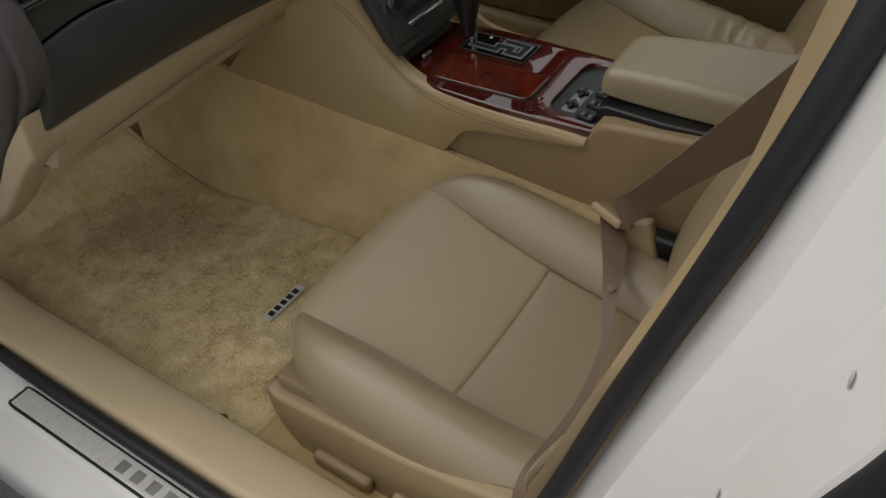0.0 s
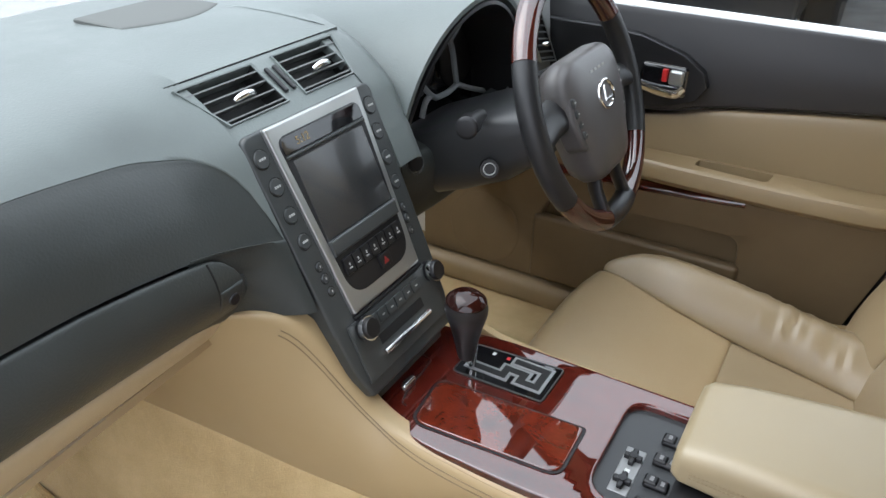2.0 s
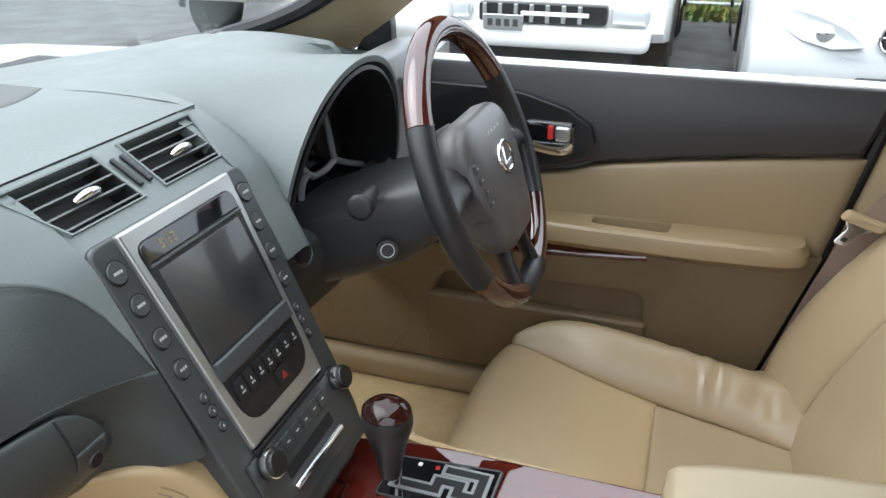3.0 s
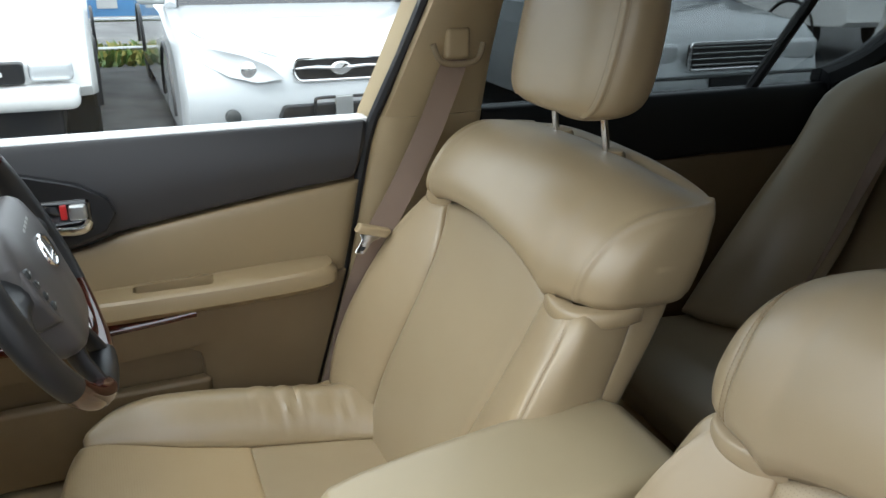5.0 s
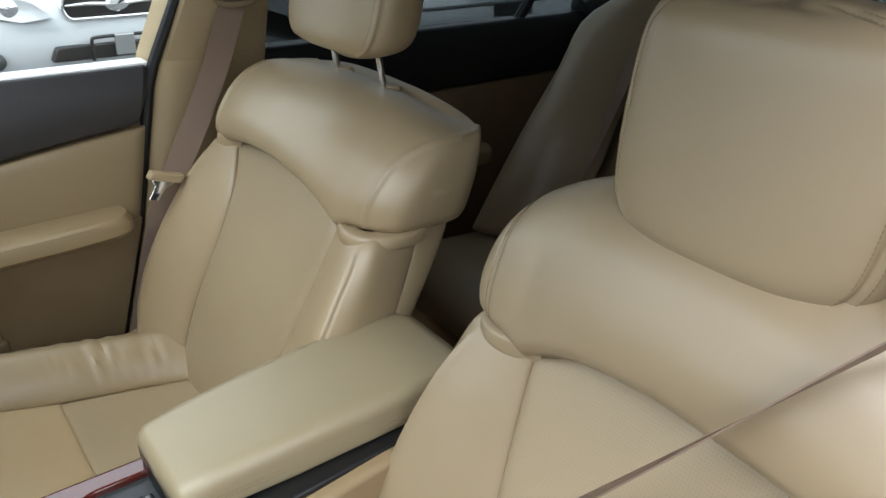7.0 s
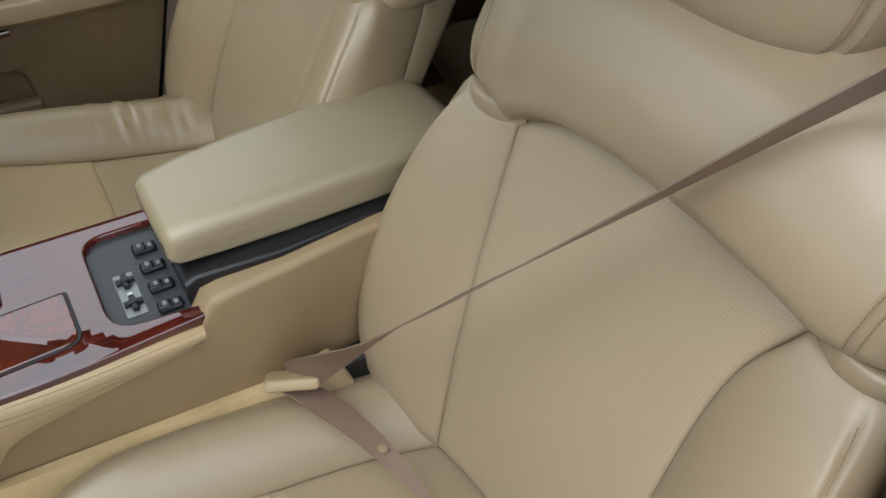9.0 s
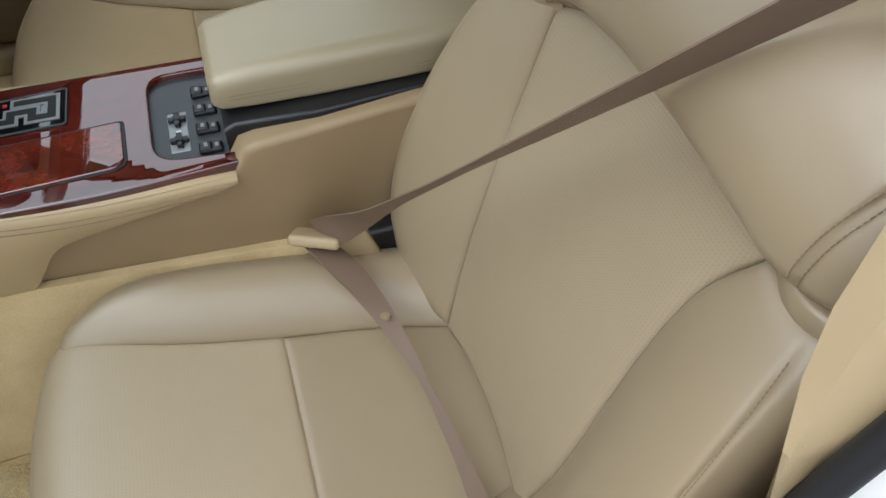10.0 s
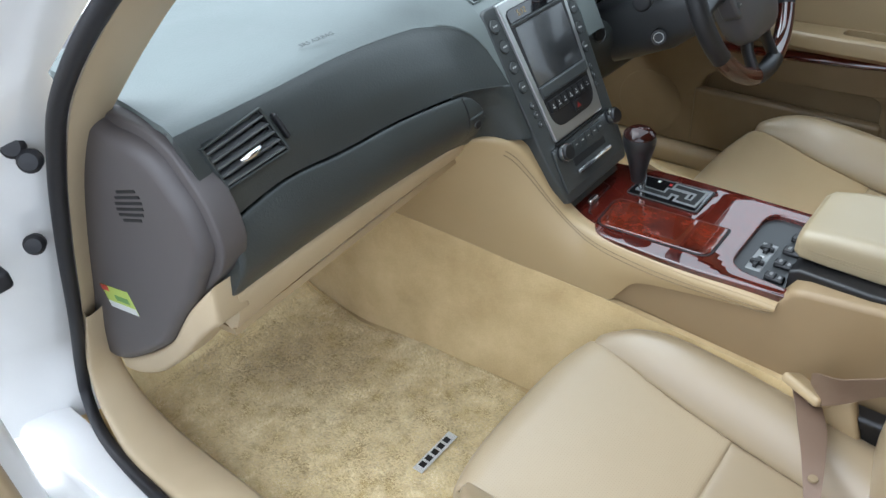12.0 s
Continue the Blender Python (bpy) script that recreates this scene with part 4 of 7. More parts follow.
# right B pillar with trim
rings = []
for z, y0, y1, x in ((0.25, -0.09, -0.40, 0.735), (0.36, -0.125, -0.42, 0.738), (0.65, -0.207, -0.45, 0.742), (0.80, -0.24, -0.47, 0.744), (0.90, -0.262, -0.48, 0.742), (0.95, -0.276, -0.485, 0.735), (1.06, -0.318, -0.49, 0.715), (1.14, -0.348, -0.50, 0.70), (1.25, -0.385, -0.515, 0.675), (1.36, -0.41, -0.53, 0.63)):
    rings.append([Vector((x + 0.08, y0 + 0.02, z)), Vector((x + 0.02, y0 + 0.004, z)), Vector((x, y0 - 0.008, z)), Vector((x - 0.012, y0 - 0.04, z)), Vector((x - 0.014, (y0 + y1) / 2, z)), Vector((x - 0.008, y1 + 0.02, z)), Vector((x + 0.004, y1, z)), Vector((x + 0.08, y1, z))])
part("b_pillar_trim", loft(rings[:6]), BPLAST, shell_car, "beige lower pillar trim", 40)
part("b_pillar_trim", loft([[p + Vector((0.003, 0, 0)) for p in rings[5]]] + rings[6:]), BPLAST, shell_car, "beige upper pillar trim", 40)
part("door_seal", tube([(0.750, -0.085, 0.30), (0.752, -0.118, 0.36), (0.755, -0.20, 0.65), (0.757, -0.252, 0.90), (0.752, -0.265, 0.945), (0.735, -0.315, 1.06), (0.715, -0.352, 1.16), (0.675, -0.41, 1.33)], 0.011, 8), RUBBER, shell_car)

# ---------------------------------------------------------------- driver's door, seen from inside
dd = thing("car_door", "closed driver door, black upper trim, beige leather panel", "car door")
def door_edge(z):
    return lerp([(0.30, -0.095), (0.36, -0.112), (0.65, -0.196), (0.80, -0.225), (0.946, -0.254)], z)
SPLIT = [(-0.26, 0.840), (-0.12, 0.826), (0.0, 0.811), (0.105, 0.796), (0.213, 0.778), (0.28, 0.758), (0.5, 0.74), (0.80, 0.73)]
def upper(u, v):
    z = 0.800 + 0.147 * v
    y0 = door_edge(z)
    y = y0 + (0.80 - y0) * u
    zb = curve(SPLIT, y) + 0.002
    z = zb + (0.947 - zb) * v
    return 0.726 + 0.022 * v + 0.012 * (1 - v) ** 2 - 0.010 * math.sin(v * math.pi), y, z
part("upper_trim", pad(upper, 24, 10, 0.0, 0.008, 0.010, 0.03, out=(-1, 0, 0)), material("black_door_trim", (0.035, 0.034, 0.036), 0.5), dd, "black soft upper door trim")
part("window_sill", rbox((0.752, -0.26, 0.930), (0.80, 0.80, 0.9475), 0.004), PAINT, dd)
def middle(u, v):
    y = -0.20 + 1.0 * u
    zb = 0.655
    zt = curve(SPLIT, y) - 0.001
    z = zb + (zt - zb) * v
    y = door_edge(z) + (0.80 - door_edge(z)) * u
    return 0.735 - 0.004 * math.sin(v * math.pi), y, z
part("middle_panel", pad(middle, 20, 10, 0.0, 0.006, 0.010, 0.03, out=(-1, 0, 0)), DOORHIDE_SHADED, dd, "beige leather door insert, darkened for shade")
def cut(poly, c, a):
    """Where the ray from c at the angle a leaves the outline."""
    d = Vector((math.cos(a), math.sin(a)))
    best = 0
    for p, q in zip(poly, poly[1:] + poly[:1]):
        p, q = Vector(p), Vector(q)
        e = q - p
        den = d.x * e.y - d.y * e.x
        if abs(den) > 1e-9:
            w = p - c
            r_, s_ = (w.x * e.y - w.y * e.x) / den, (w.x * d.y - w.y * d.x) / den
            if r_ > 0 and -1e-6 <= s_ <= 1 + 1e-6:
                best = max(best, r_)
    return c + d * best
def soft_corners(pts, r, n=6):
    out = []
    for i, p in enumerate(pts):
        p, a, b_ = Vector(p), Vector(pts[i - 1]), Vector(pts[(i + 1) % len(pts)])
        p0, p1 = p + (a - p).normalized() * r[i], p + (b_ - p).normalized() * r[i]
        out += [tuple(p0 * (1 - k / n) ** 2 + p * 2 * (k / n) * (1 - k / n) + p1 * (k / n) ** 2) for k in range(n + 1)]
    return out
def door_face():
    """The lower panel with a rounded opening above the map pocket."""
    c = Vector((0.29, 0.497))
    outer_ = [(door_edge(0.318), 0.318), (0.80, 0.318), (0.80, 0.657), (door_edge(0.657), 0.657)]
    hole = soft_corners([(0.078, 0.462), (0.512, 0.462), (0.490, 0.532), (0.082, 0.546)], [0.012, 0.012, 0.04, 0.035])
    angs = sorted([2 * math.pi * k / 120 for k in range(120)] + [math.atan2(p[1] - c.y, p[0] - c.x) % (2 * math.pi) for p in outer_ + hole])
    rings = []
    A, B = [cut(outer_, c, a) for a in angs], [cut(hole, c, a) for a in angs]
    rings.append([Vector((0.758, p.x, p.y)) for p in A])
    for k in range(7):
        s_ = k / 6
        rings.append([Vector((0.728 - 0.004 * math.sin(s_ * math.pi), p.x + (q.x - p.x) * s_, p.y + (q.y - p.y) * s_)) for p, q in zip(A, B)])
    for x_, g_ in ((0.7295, 0.985), (0.735, 0.975), (0.758, 0.97)):
        rings.append([Vector((x_, c.x + (p.x - c.x) * g_, c.y + (p.y - c.y) * g_)) for p in B])
    return loft(rings, False)
part("lower_panel", door_face(), DOORPL_SHADED, dd, "beige lower door panel", 50)
part("panel_back", rbox((0.757, -0.10, 0.30), (0.775, 0.80, 0.66), 0.004), DOORPL_SHADED, dd)
part("door_sill", rbox((0.70, -0.2, 0.25), (0.80, 1.0, 0.312), 0.02), BPLAST, dd, "beige sill trim")
# armrest shelf
arm_pts = [(-0.170, 0.735), (-0.172, 0.70), (-0.155, 0.672), (-0.10, 0.658), (0.05, 0.650), (0.20, 0.655), (0.32, 0.672), (0.42, 0.70), (0.47, 0.735)]
arm_o = [(p.x, p.y) for p in spline([(a, b, 0) for a, b in arm_pts], 6)]
rings = []
for z, k in ((0.641, 0.42), (0.649, 0.86), (0.661, 1.0), (0.678, 1.0), (0.688, 0.97), (0.692, 0.90)):
    rings.append([Vector((0.735 - (0.735 - x) * k, 0.12 + (y - 0.12) * (0.97 if k < 1 else 1), z - 0.03 * max(0, (y - 0.12)))) for y, x in arm_o])
arm_bm = loft(rings)
hub_v = max((q for q in arm_bm.verts if len(q.link_faces) > 8), key=lambda q: q.co.z)
rim_e = [e for f in hub_v.link_faces for e in f.edges if hub_v not in e.verts]
bmesh.ops.delete(arm_bm, geom=[hub_v], context="VERTS")
cup = soft_corners([(0.674, 0.058), (0.716, 0.053), (0.716, 0.188), (0.686, 0.192)], [0.014, 0.006, 0.006, 0.014])
cup_v = [[arm_bm.verts.new((x, y, 0.692 - 0.03 * max(0, y - 0.12) - d)) for x, y in cup] for d in (0, 0.024)]
cup_e = [arm_bm.edges.new((cup_v[0][k], cup_v[0][(k + 1) % len(cup)])) for k in range(len(cup))]
bmesh.ops.triangle_fill(arm_bm, edges=rim_e + cup_e, use_beauty=True)
for k in range(len(cup)):
    k2 = (k + 1) % len(cup)
    arm_bm.faces.new((cup_v[0][k], cup_v[0][k2], cup_v[1][k2], cup_v[1][k]))
arm_bm.faces.new(cup_v[1])
part("door_armrest", arm_bm, DOORHIDE_SHADED, dd, "padded beige door armrest with pull cup", 35)
scoop_o = [(0.60, 0.912), (0.407, 0.912), (0.328, 0.905), (0.249, 0.882), (0.208, 0.855), (0.198, 0.828), (0.215, 0.800), (0.26, 0.782), (0.32, 0.772), (0.45, 0.756), (0.60, 0.746)]
# Raised black plate in place of the scoop's shaded hollow.
part("handle_scoop", prism(scoop_o, "x", 0.7105, 0.730, 0.003), BLACK, dd, "black plate for the shade in the handle scoop")
part("wood_strip", tube(spline([(0.727, 0.09, 0.622), (0.722, 0.16, 0.618), (0.72, 0.3, 0.610), (0.722, 0.50, 0.600)], 5), 0.0125, 10, flat=0.6), WOOD, dd, "lacquered wood strip")
part("pocket", rbox((0.716, 0.074, 0.322), (0.745, 0.514, 0.482), 0.009), DOORPL_SHADED, dd, "beige map pocket flap")
part("speaker_grille", lathe([(0.0, 0.006), (0.085, 0.005), (0.09, 0.002), (0.092, -0.01)], 32, Matrix.Translation((0.727, 0.637, 0.412)) @ Euler((0, radians(-90), 0)).to_matrix().to_4x4()), DOORPL_SHADED, dd, "round beige speaker grille")
part("handle_bezel", rbox((0.706, 0.232, 0.800), (0.728, 0.325, 0.862), 0.012), GLOSS, dd, "recessed door handle cup")
part("door_handle", tube(spline([(0.708, 0.322, 0.816), (0.700, 0.28, 0.811), (0.698, 0.25, 0.812), (0.706, 0.240, 0.820)], 4), 0.008, 10, flat=1.3), CHROME, dd, "chrome inner door handle")
part("lock_tab", rbox((0.698, 0.240, 0.826), (0.710, 0.268, 0.854), 0.006), SILVER, dd)
part("lock_mark", rbox((0.699, 0.270, 0.830), (0.710, 0.280, 0.854), 0.002), RED, dd)
part("window_pane", sheet(lambda u, v: (0.768 - 0.135 * v, -0.28 - 0.10 * v + (1.06 - 0.62 * v) * u, 0.93 + 0.41 * v), 4, 6, 0.004, (1, 0, 0.3)), GLASS, dd)
part("mirror_corner", prism([(0.66, 0.950), (0.585, 0.952), (0.588, 1.045), (0.60, 1.045)], "x", 0.745, 0.775, 0.004), BLACK, dd)
part("door_mirror", loft([[Vector((0.90 + 0.105 * k * math.cos(a), 0.545 + dy, 0.985 + 0.056 * k * math.sin(a))) for a in [2 * math.pi * q / 20 for q in range(20)]] for dy, k in ((0.0, 0.9), (0.005, 1.0), (0.05, 1.0), (0.10, 0.75), (0.13, 0.3))]), PAINT, dd, "white door mirror")
part("door_outer", rbox((0.80, -0.26, 0.28), (0.90, 1.0, 0.93), 0.03), PAINT, dd)

# rear right door and rear quarter
rd = thing("car_door", "closed rear door with black and beige trim, tinted window", "car door")
part("upper_trim", pad(lambda u, v: (0.742 + 0.01 * v, -0.485 - 1.05 * u, 0.803 + (0.95 - 0.803) * v), 16, 6, 0.004, 0.01, 0.012, 0.04, out=(-1, 0, 0)), BLACK, rd)
part("lower_panel", pad(lambda u, v: (0.748, -0.46 - 1.06 * u, 0.235 + (0.803 - 0.235) * v), 16, 6, 0.004, 0.01, 0.012, 0.04, out=(-1, 0, 0)), DOORPL_SHADED, rd)
part("door_armrest", rbox((0.695, -1.08, 0.60), (0.75, -0.55, 0.655), 0.02), BPLAST, rd)
part("window_post", tube([(0.775, -1.20, 0.94), (0.715, -1.32, 1.20)], 0.014, 8), RUBBER, rd)
part("window_edge", tube(spline([(0.77, -1.42, 0.95), (0.76, -1.55, 1.0), (0.72, -1.66, 1.12), (0.66, -1.62, 1.26)], 4), 0.035, 8), RUBBER, rd)
part("window_pane", sheet(lambda u, v: (0.775 - 0.135 * v, -0.50 - 1.15 * u, 0.94 + 0.40 * v), 4, 6, 0.004, (1, 0, 0.3)), TINT, rd)
part("door_outer", rbox((0.80, -1.7, 0.28), (0.90, -0.27, 0.93), 0.03), PAINT, rd)

# rear seat
rs = thing("rear_seat", "beige leather rear bench seat in shade", "car seat")
def rback(u, v):
    x = -0.66 + 1.32 * u
    z = 0.45 + 0.50 * v
    return x, -1.18 - 0.24 * v + 0.03 * math.cos((u * 2 - 0.5) * 2 * math.pi) - 0.05 * v * v, z + 0.02 * math.sin(u * math.pi * 2) ** 2 * v
for k in range(2):
    part("backrest", pad(lambda u, v, k=k: rback(0.02 + 0.48 * k + 0.47 * u, v), 14, 10, 0.02, 0.02, 0.03, 0.1, out=(0, 1, 0.3)), LEATHER, rs)
    part("cushion", pad(lambda u, v, k=k: (-0.64 + 0.65 * k + 0.63 * u, -1.2 + 0.50 * v, 0.44 + 0.045 * v - 0.05 * max(0, v - 0.85) / 0.15), 12, 10, 0.03, 0.02, 0.03, 0.1), LEATHER, rs)
    part("headrest", pad(lambda u, v, k=k: (-0.47 + 0.70 * k + 0.24 * u, -1.42 - 0.06 * v, 0.98 + 0.16 * v), 10, 8, 0.02, 0.03, 0.04, 0.05, out=(0, 1, 0.2)), LEATHER, rs)
R_OUT = spline([(0.61, -0.93, 0.49), (0.59, -1.04, 0.70), (0.595, -1.17, 0.865), (0.615, -1.27, 0.975), (0.53, -1.36, 1.05)], 4)
R_IN = spline([(0.42, -1.06, 0.49), (0.41, -1.16, 0.66), (0.425, -1.225, 0.775), (0.44, -1.30, 0.90), (0.43, -1.37, 1.03)], 4)
def rside(u, v):
    k = v * (len(R_OUT) - 1)
    i = min(int(k), len(R_OUT) - 2)
    q = R_OUT[i].lerp(R_OUT[i + 1], k - i).lerp(R_IN[i].lerp(R_IN[i + 1], k - i), u)
    return q.x, q.y + 0.03 * math.sin(u * math.pi), q.z
part("side_bolster", pad(rside, 10, 12, 0.02, 0.02, 0.03, 0.12, out=(-0.3, 1, 0.2)), LEATHER, rs)
part("rear_webbing", ribbon(spline([(0.47, -1.38, 1.07), (0.46, -1.30, 0.95), (0.44, -1.17, 0.75), (0.45, -1.05, 0.52)], 4), [0.047] * 13, [Vector((1, 0.1, 0))] * 13), WEB, rs)
part("parcel_shelf", rbox((-0.70, -2.1, 0.92), (0.70, -1.52, 0.97), 0.01), BPLAST, shell_car)
part("rear_bulkhead", rbox((-0.75, -2.15, 0.25), (0.75, -1.75, 0.95), 0.02), BLACK, shell_car)
part("c_pillar_trim", loft([[Vector((s + dx, y, z)) for dx, y in ((0, y0), (0.0, y1), (0.1, y1), (0.1, y0))] for s, y0, y1, z in ((0.70, -1.56, -2.0, 0.92), (0.66, -1.60, -2.0, 1.1), (0.60, -1.50, -1.9, 1.28))]), BPLAST, shell_car)
part("c_pillar_trim", loft([[Vector((-s - dx, y, z)) for dx, y in ((0, y0), (0.0, y1), (0.1, y1), (0.1, y0))] for s, y0, y1, z in ((0.70, -1.56, -2.0, 0.92), (0.66, -1.60, -2.0, 1.1), (0.60, -1.50, -1.9, 1.28))]), BPLAST, shell_car)
part("rear_window", sheet(lambda u, v: ((2 * u - 1) * 0.62, -2.1 + 0.66 * v, 0.95 + 0.43 * v), 4, 4, 0.005, (0, -0.6, 0.8)), PRIVACY, shell_car)

# ---------------------------------------------------------------- floor carpet and mat
def tunnel_side(u, v):
    y = -0.10 + 1.12 * v
    zt = lerp([(-0.1, 0.44), (0.29, 0.468), (0.45, 0.50), (0.70, 0.553), (1.02, 0.60)], y)
    xt = lerp([(-0.1, -0.108), (0.29, -0.112), (0.5, -0.155), (0.70, -0.195), (1.02, -0.24)], y)
    xb = lerp([(-0.1, -0.20), (0.40, -0.207), (0.65, -0.224), (0.80, -0.242), (1.02, -0.236)], y)
    zb = 0.258
    s = u * u * (3 - 2 * u) * 0.35 + u * 0.65
    return xt + (xb - xt) * (u ** 1.3), y, zt + (zb - zt) * s
part("tunnel_carpet", sheet(tunnel_side, 12, 24, 0.015, (1, 0, -0.2)), TUNNEL, shell_car, "fine tan carpet on the tunnel")
fm = thing("floor_mat", "plush golden beige floor mat with small metal badge", "floor mat")
def mat_fn(u, v):
    y = 0.285 + 0.80 * v
    xl, xr = lerp([(0.28, -0.715), (1.09, -0.705)], y), lerp([(0.28, -0.205), (0.62, -0.216), (0.72, -0.232), (0.80, -0.252), (0.88, -0.246), (1.09, -0.24)], y)
    x = xl + (xr - xl) * u
    z = 0.258 + 0.13 * max(0, (y - 0.78)) + 0.35 * max(0, y - 0.95)
    rough = 0.0032 * noise.noise((x * 14, y * 14, 0.3)) + 0.0019 * noise.noise((x * 75, y * 55, 4.2)) + 0.0014 * noise.noise((x * 190, y * 150, 8.1))
    edge = min(1, u / 0.03, (1 - u) / 0.03, v / 0.02, (1 - v) / 0.02)
    return x, y, z + rough - 0.006 * (1 - edge) ** 2
part("carpet_face", sheet(mat_fn, 170, 230, 0.006, (0, 0, -1)), MAT, fm, "", 180)
def pile():
    """Short leaning tufts all over the mat, brushed this way and that."""
    rnd = random.Random(11)
    verts, faces = [], []
    for k in range(52000):
        u, v = 0.008 + 0.984 * rnd.random(), 0.006 + 0.86 * rnd.random()
        p = Vector(mat_fn(u, v))
        way = 2.2 + 2.4 * noise.noise((p.x * 6, p.y * 6, 2.0)) + 1.8 * noise.noise((p.x * 19, p.y * 19, 6.0)) + rnd.gauss(0, 0.8)
        tall, lean = 0.0016 + 0.0014 * rnd.random() + 0.0014 * noise.noise((p.x * 40, p.y * 40, 1.0)), 0.006 + 0.004 * rnd.random()
        c, s_ = math.cos(way), math.sin(way)
        w = 0.0012 + 0.0006 * rnd.random()
        i = len(verts)
        verts += [(p.x - s_ * w, p.y + c * w, p.z - 0.001), (p.x + s_ * w, p.y - c * w, p.z - 0.001), (p.x + c * lean, p.y + s_ * lean, p.z + tall)]
        faces.append((i, i + 1, i + 2))
    me = bpy.data.meshes.new("nap")
    me.from_pydata(verts, [], faces)
    me.materials.append(PILE)
    ob = new("nap", me)
    ob.parent = fm
    return tagged(ob, "brushed golden beige carpet nap", kind="stuff")
pile()
part("edge_binding", tube([Vector(mat_fn(a, c)) + Vector((0, 0, 0.001)) for a, c in [(0.0, k / 20) for k in range(20)] + [(k / 20, 1.0) for k in range(20)] + [(1.0, 1 - k / 20) for k in range(20)] + [(1 - k / 20, 0.0) for k in range(20)]], 0.004, 6, True), TUNNEL, fm, "stitched edge binding")
part("badge", rbox((-0.05, -0.0105, 0.0), (0.05, 0.0105, 0.0025), 0.001, 2, Matrix.Translation((-0.430, 0.437, 0.264)) @ Euler((0, 0, radians(0))).to_matrix().to_4x4()), STEEL, fm, "small metal badge with dark bars")
for i in range(5):
    part("badge_bar", rbox((-0.470 + i * 0.0165, 0.431, 0.266), (-0.459 + i * 0.0165, 0.443, 0.2674), 0.0), BLACK, fm)
part("mat_clip", lathe([(0.006, 0.0), (0.006, 0.003), (0.012, 0.003), (0.013, 0.0)], 16, Matrix.Translation((-0.682, 0.351, 0.262))), CHROME, fm)

# ---------------------------------------------------------------- dashboard
dash = thing("dashboard", "grey-green soft dashboard over charcoal lower fascia and glovebox", "dashboard")
CREASE = [(-0.70, (0.500, 1.000)), (-0.55, (0.512, 0.992)), (-0.42, (0.528, 0.984)), (-0.30, (0.542, 0.969)), (-0.20, (0.552, 0.950)), (-0.15, (0.545, 0.93)), (-0.12, (0.50, 0.90))]
def crease(x):
    return (curve([(a, b[0]) for a, b in CREASE], x), curve([(a, b[1]) for a, b in CREASE], x))
def y_stack(z):
    return 0.405 + 0.47 * (z - 0.708)
def glove_line(x):
    return curve([(-0.70, 0.874), (-0.66, 0.879), (-0.57, 0.892), (-0.47, 0.884), (-0.36, 0.879), (-0.23, 0.862), (-0.11, 0.835)], x)
def skin_row(x):
    """The dash skin's section at x: from the windscreen over the crest down to the glovebox line."""
    k = min(1, max(0, (x + 0.26) / 0.135))
    k = k * k * (3 - 2 * k)
    yc, zc = crease(min(x, -0.21))
    zg, yw = glove_line(x), 1.06 - 0.24 * abs(x / 0.72) ** 2.2
    far = [(yw, 0.985), (0.86, 1.003), (yc + 0.17, 1.0075), (yc + 0.055, zc + (1.006 - zc) * 0.86), (yc, zc), ((yc + 0.486) / 2 - 0.010, (zc + zg) / 2), (0.486, zg)]
    near = [(yw, 0.985), (0.86, 1.003), (0.72, 1.0065), (0.603, 0.998), (0.526, 0.948), (0.498, 0.903), (y_stack(zg), zg)]
    return spline([(x, a[0] + (c[0] - a[0]) * k, a[1] + (c[1] - a[1]) * k) for a, c in zip(far, near)], 10)
def skin(x, s):
    row = skin_row(x)
    f = min(s, 6) * 10
    i = min(int(f), len(row) - 2)
    return row[i].lerp(row[i + 1], f - i)
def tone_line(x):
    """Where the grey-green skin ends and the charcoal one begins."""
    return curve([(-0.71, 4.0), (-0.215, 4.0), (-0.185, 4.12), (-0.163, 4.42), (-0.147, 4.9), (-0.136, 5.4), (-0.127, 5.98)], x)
def left_edge(s):
    return curve([(0, -0.668), (2, -0.672), (3.3, -0.684), (4, -0.688), (5, -0.680), (6, -0.663)], s)
def top_skin(u, v):
    x = -0.693 + 0.566 * u
    s = tone_line(x) * v
    return skin(x + (left_edge(s) + 0.693) * (1 - u) ** 4, s)
def low_skin(u, v):
    x = -0.693 + 0.566 * u
    s = tone_line(x)
    s += (6 - s) * v
    return skin(x + (left_edge(s) + 0.693) * (1 - u) ** 4, s) + Vector((0, 0.0012, -0.0006)) * min(1, v * 12 + 0.4)
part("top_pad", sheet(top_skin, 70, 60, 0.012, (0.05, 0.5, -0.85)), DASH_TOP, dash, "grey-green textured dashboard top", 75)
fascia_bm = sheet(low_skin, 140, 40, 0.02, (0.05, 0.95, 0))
def in_vent(p):
    k = (p.z - 0.928) / 0.052
    return 0.0 < k < 1.0 and -0.651 - 0.012 * k < p.x < -0.563 - 0.014 * k and p.y < 0.53
bmesh.ops.delete(fascia_bm, geom=[f for f in fascia_bm.faces if in_vent(f.calc_center_median())], context="FACES")
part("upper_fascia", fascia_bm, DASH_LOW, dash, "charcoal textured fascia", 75)
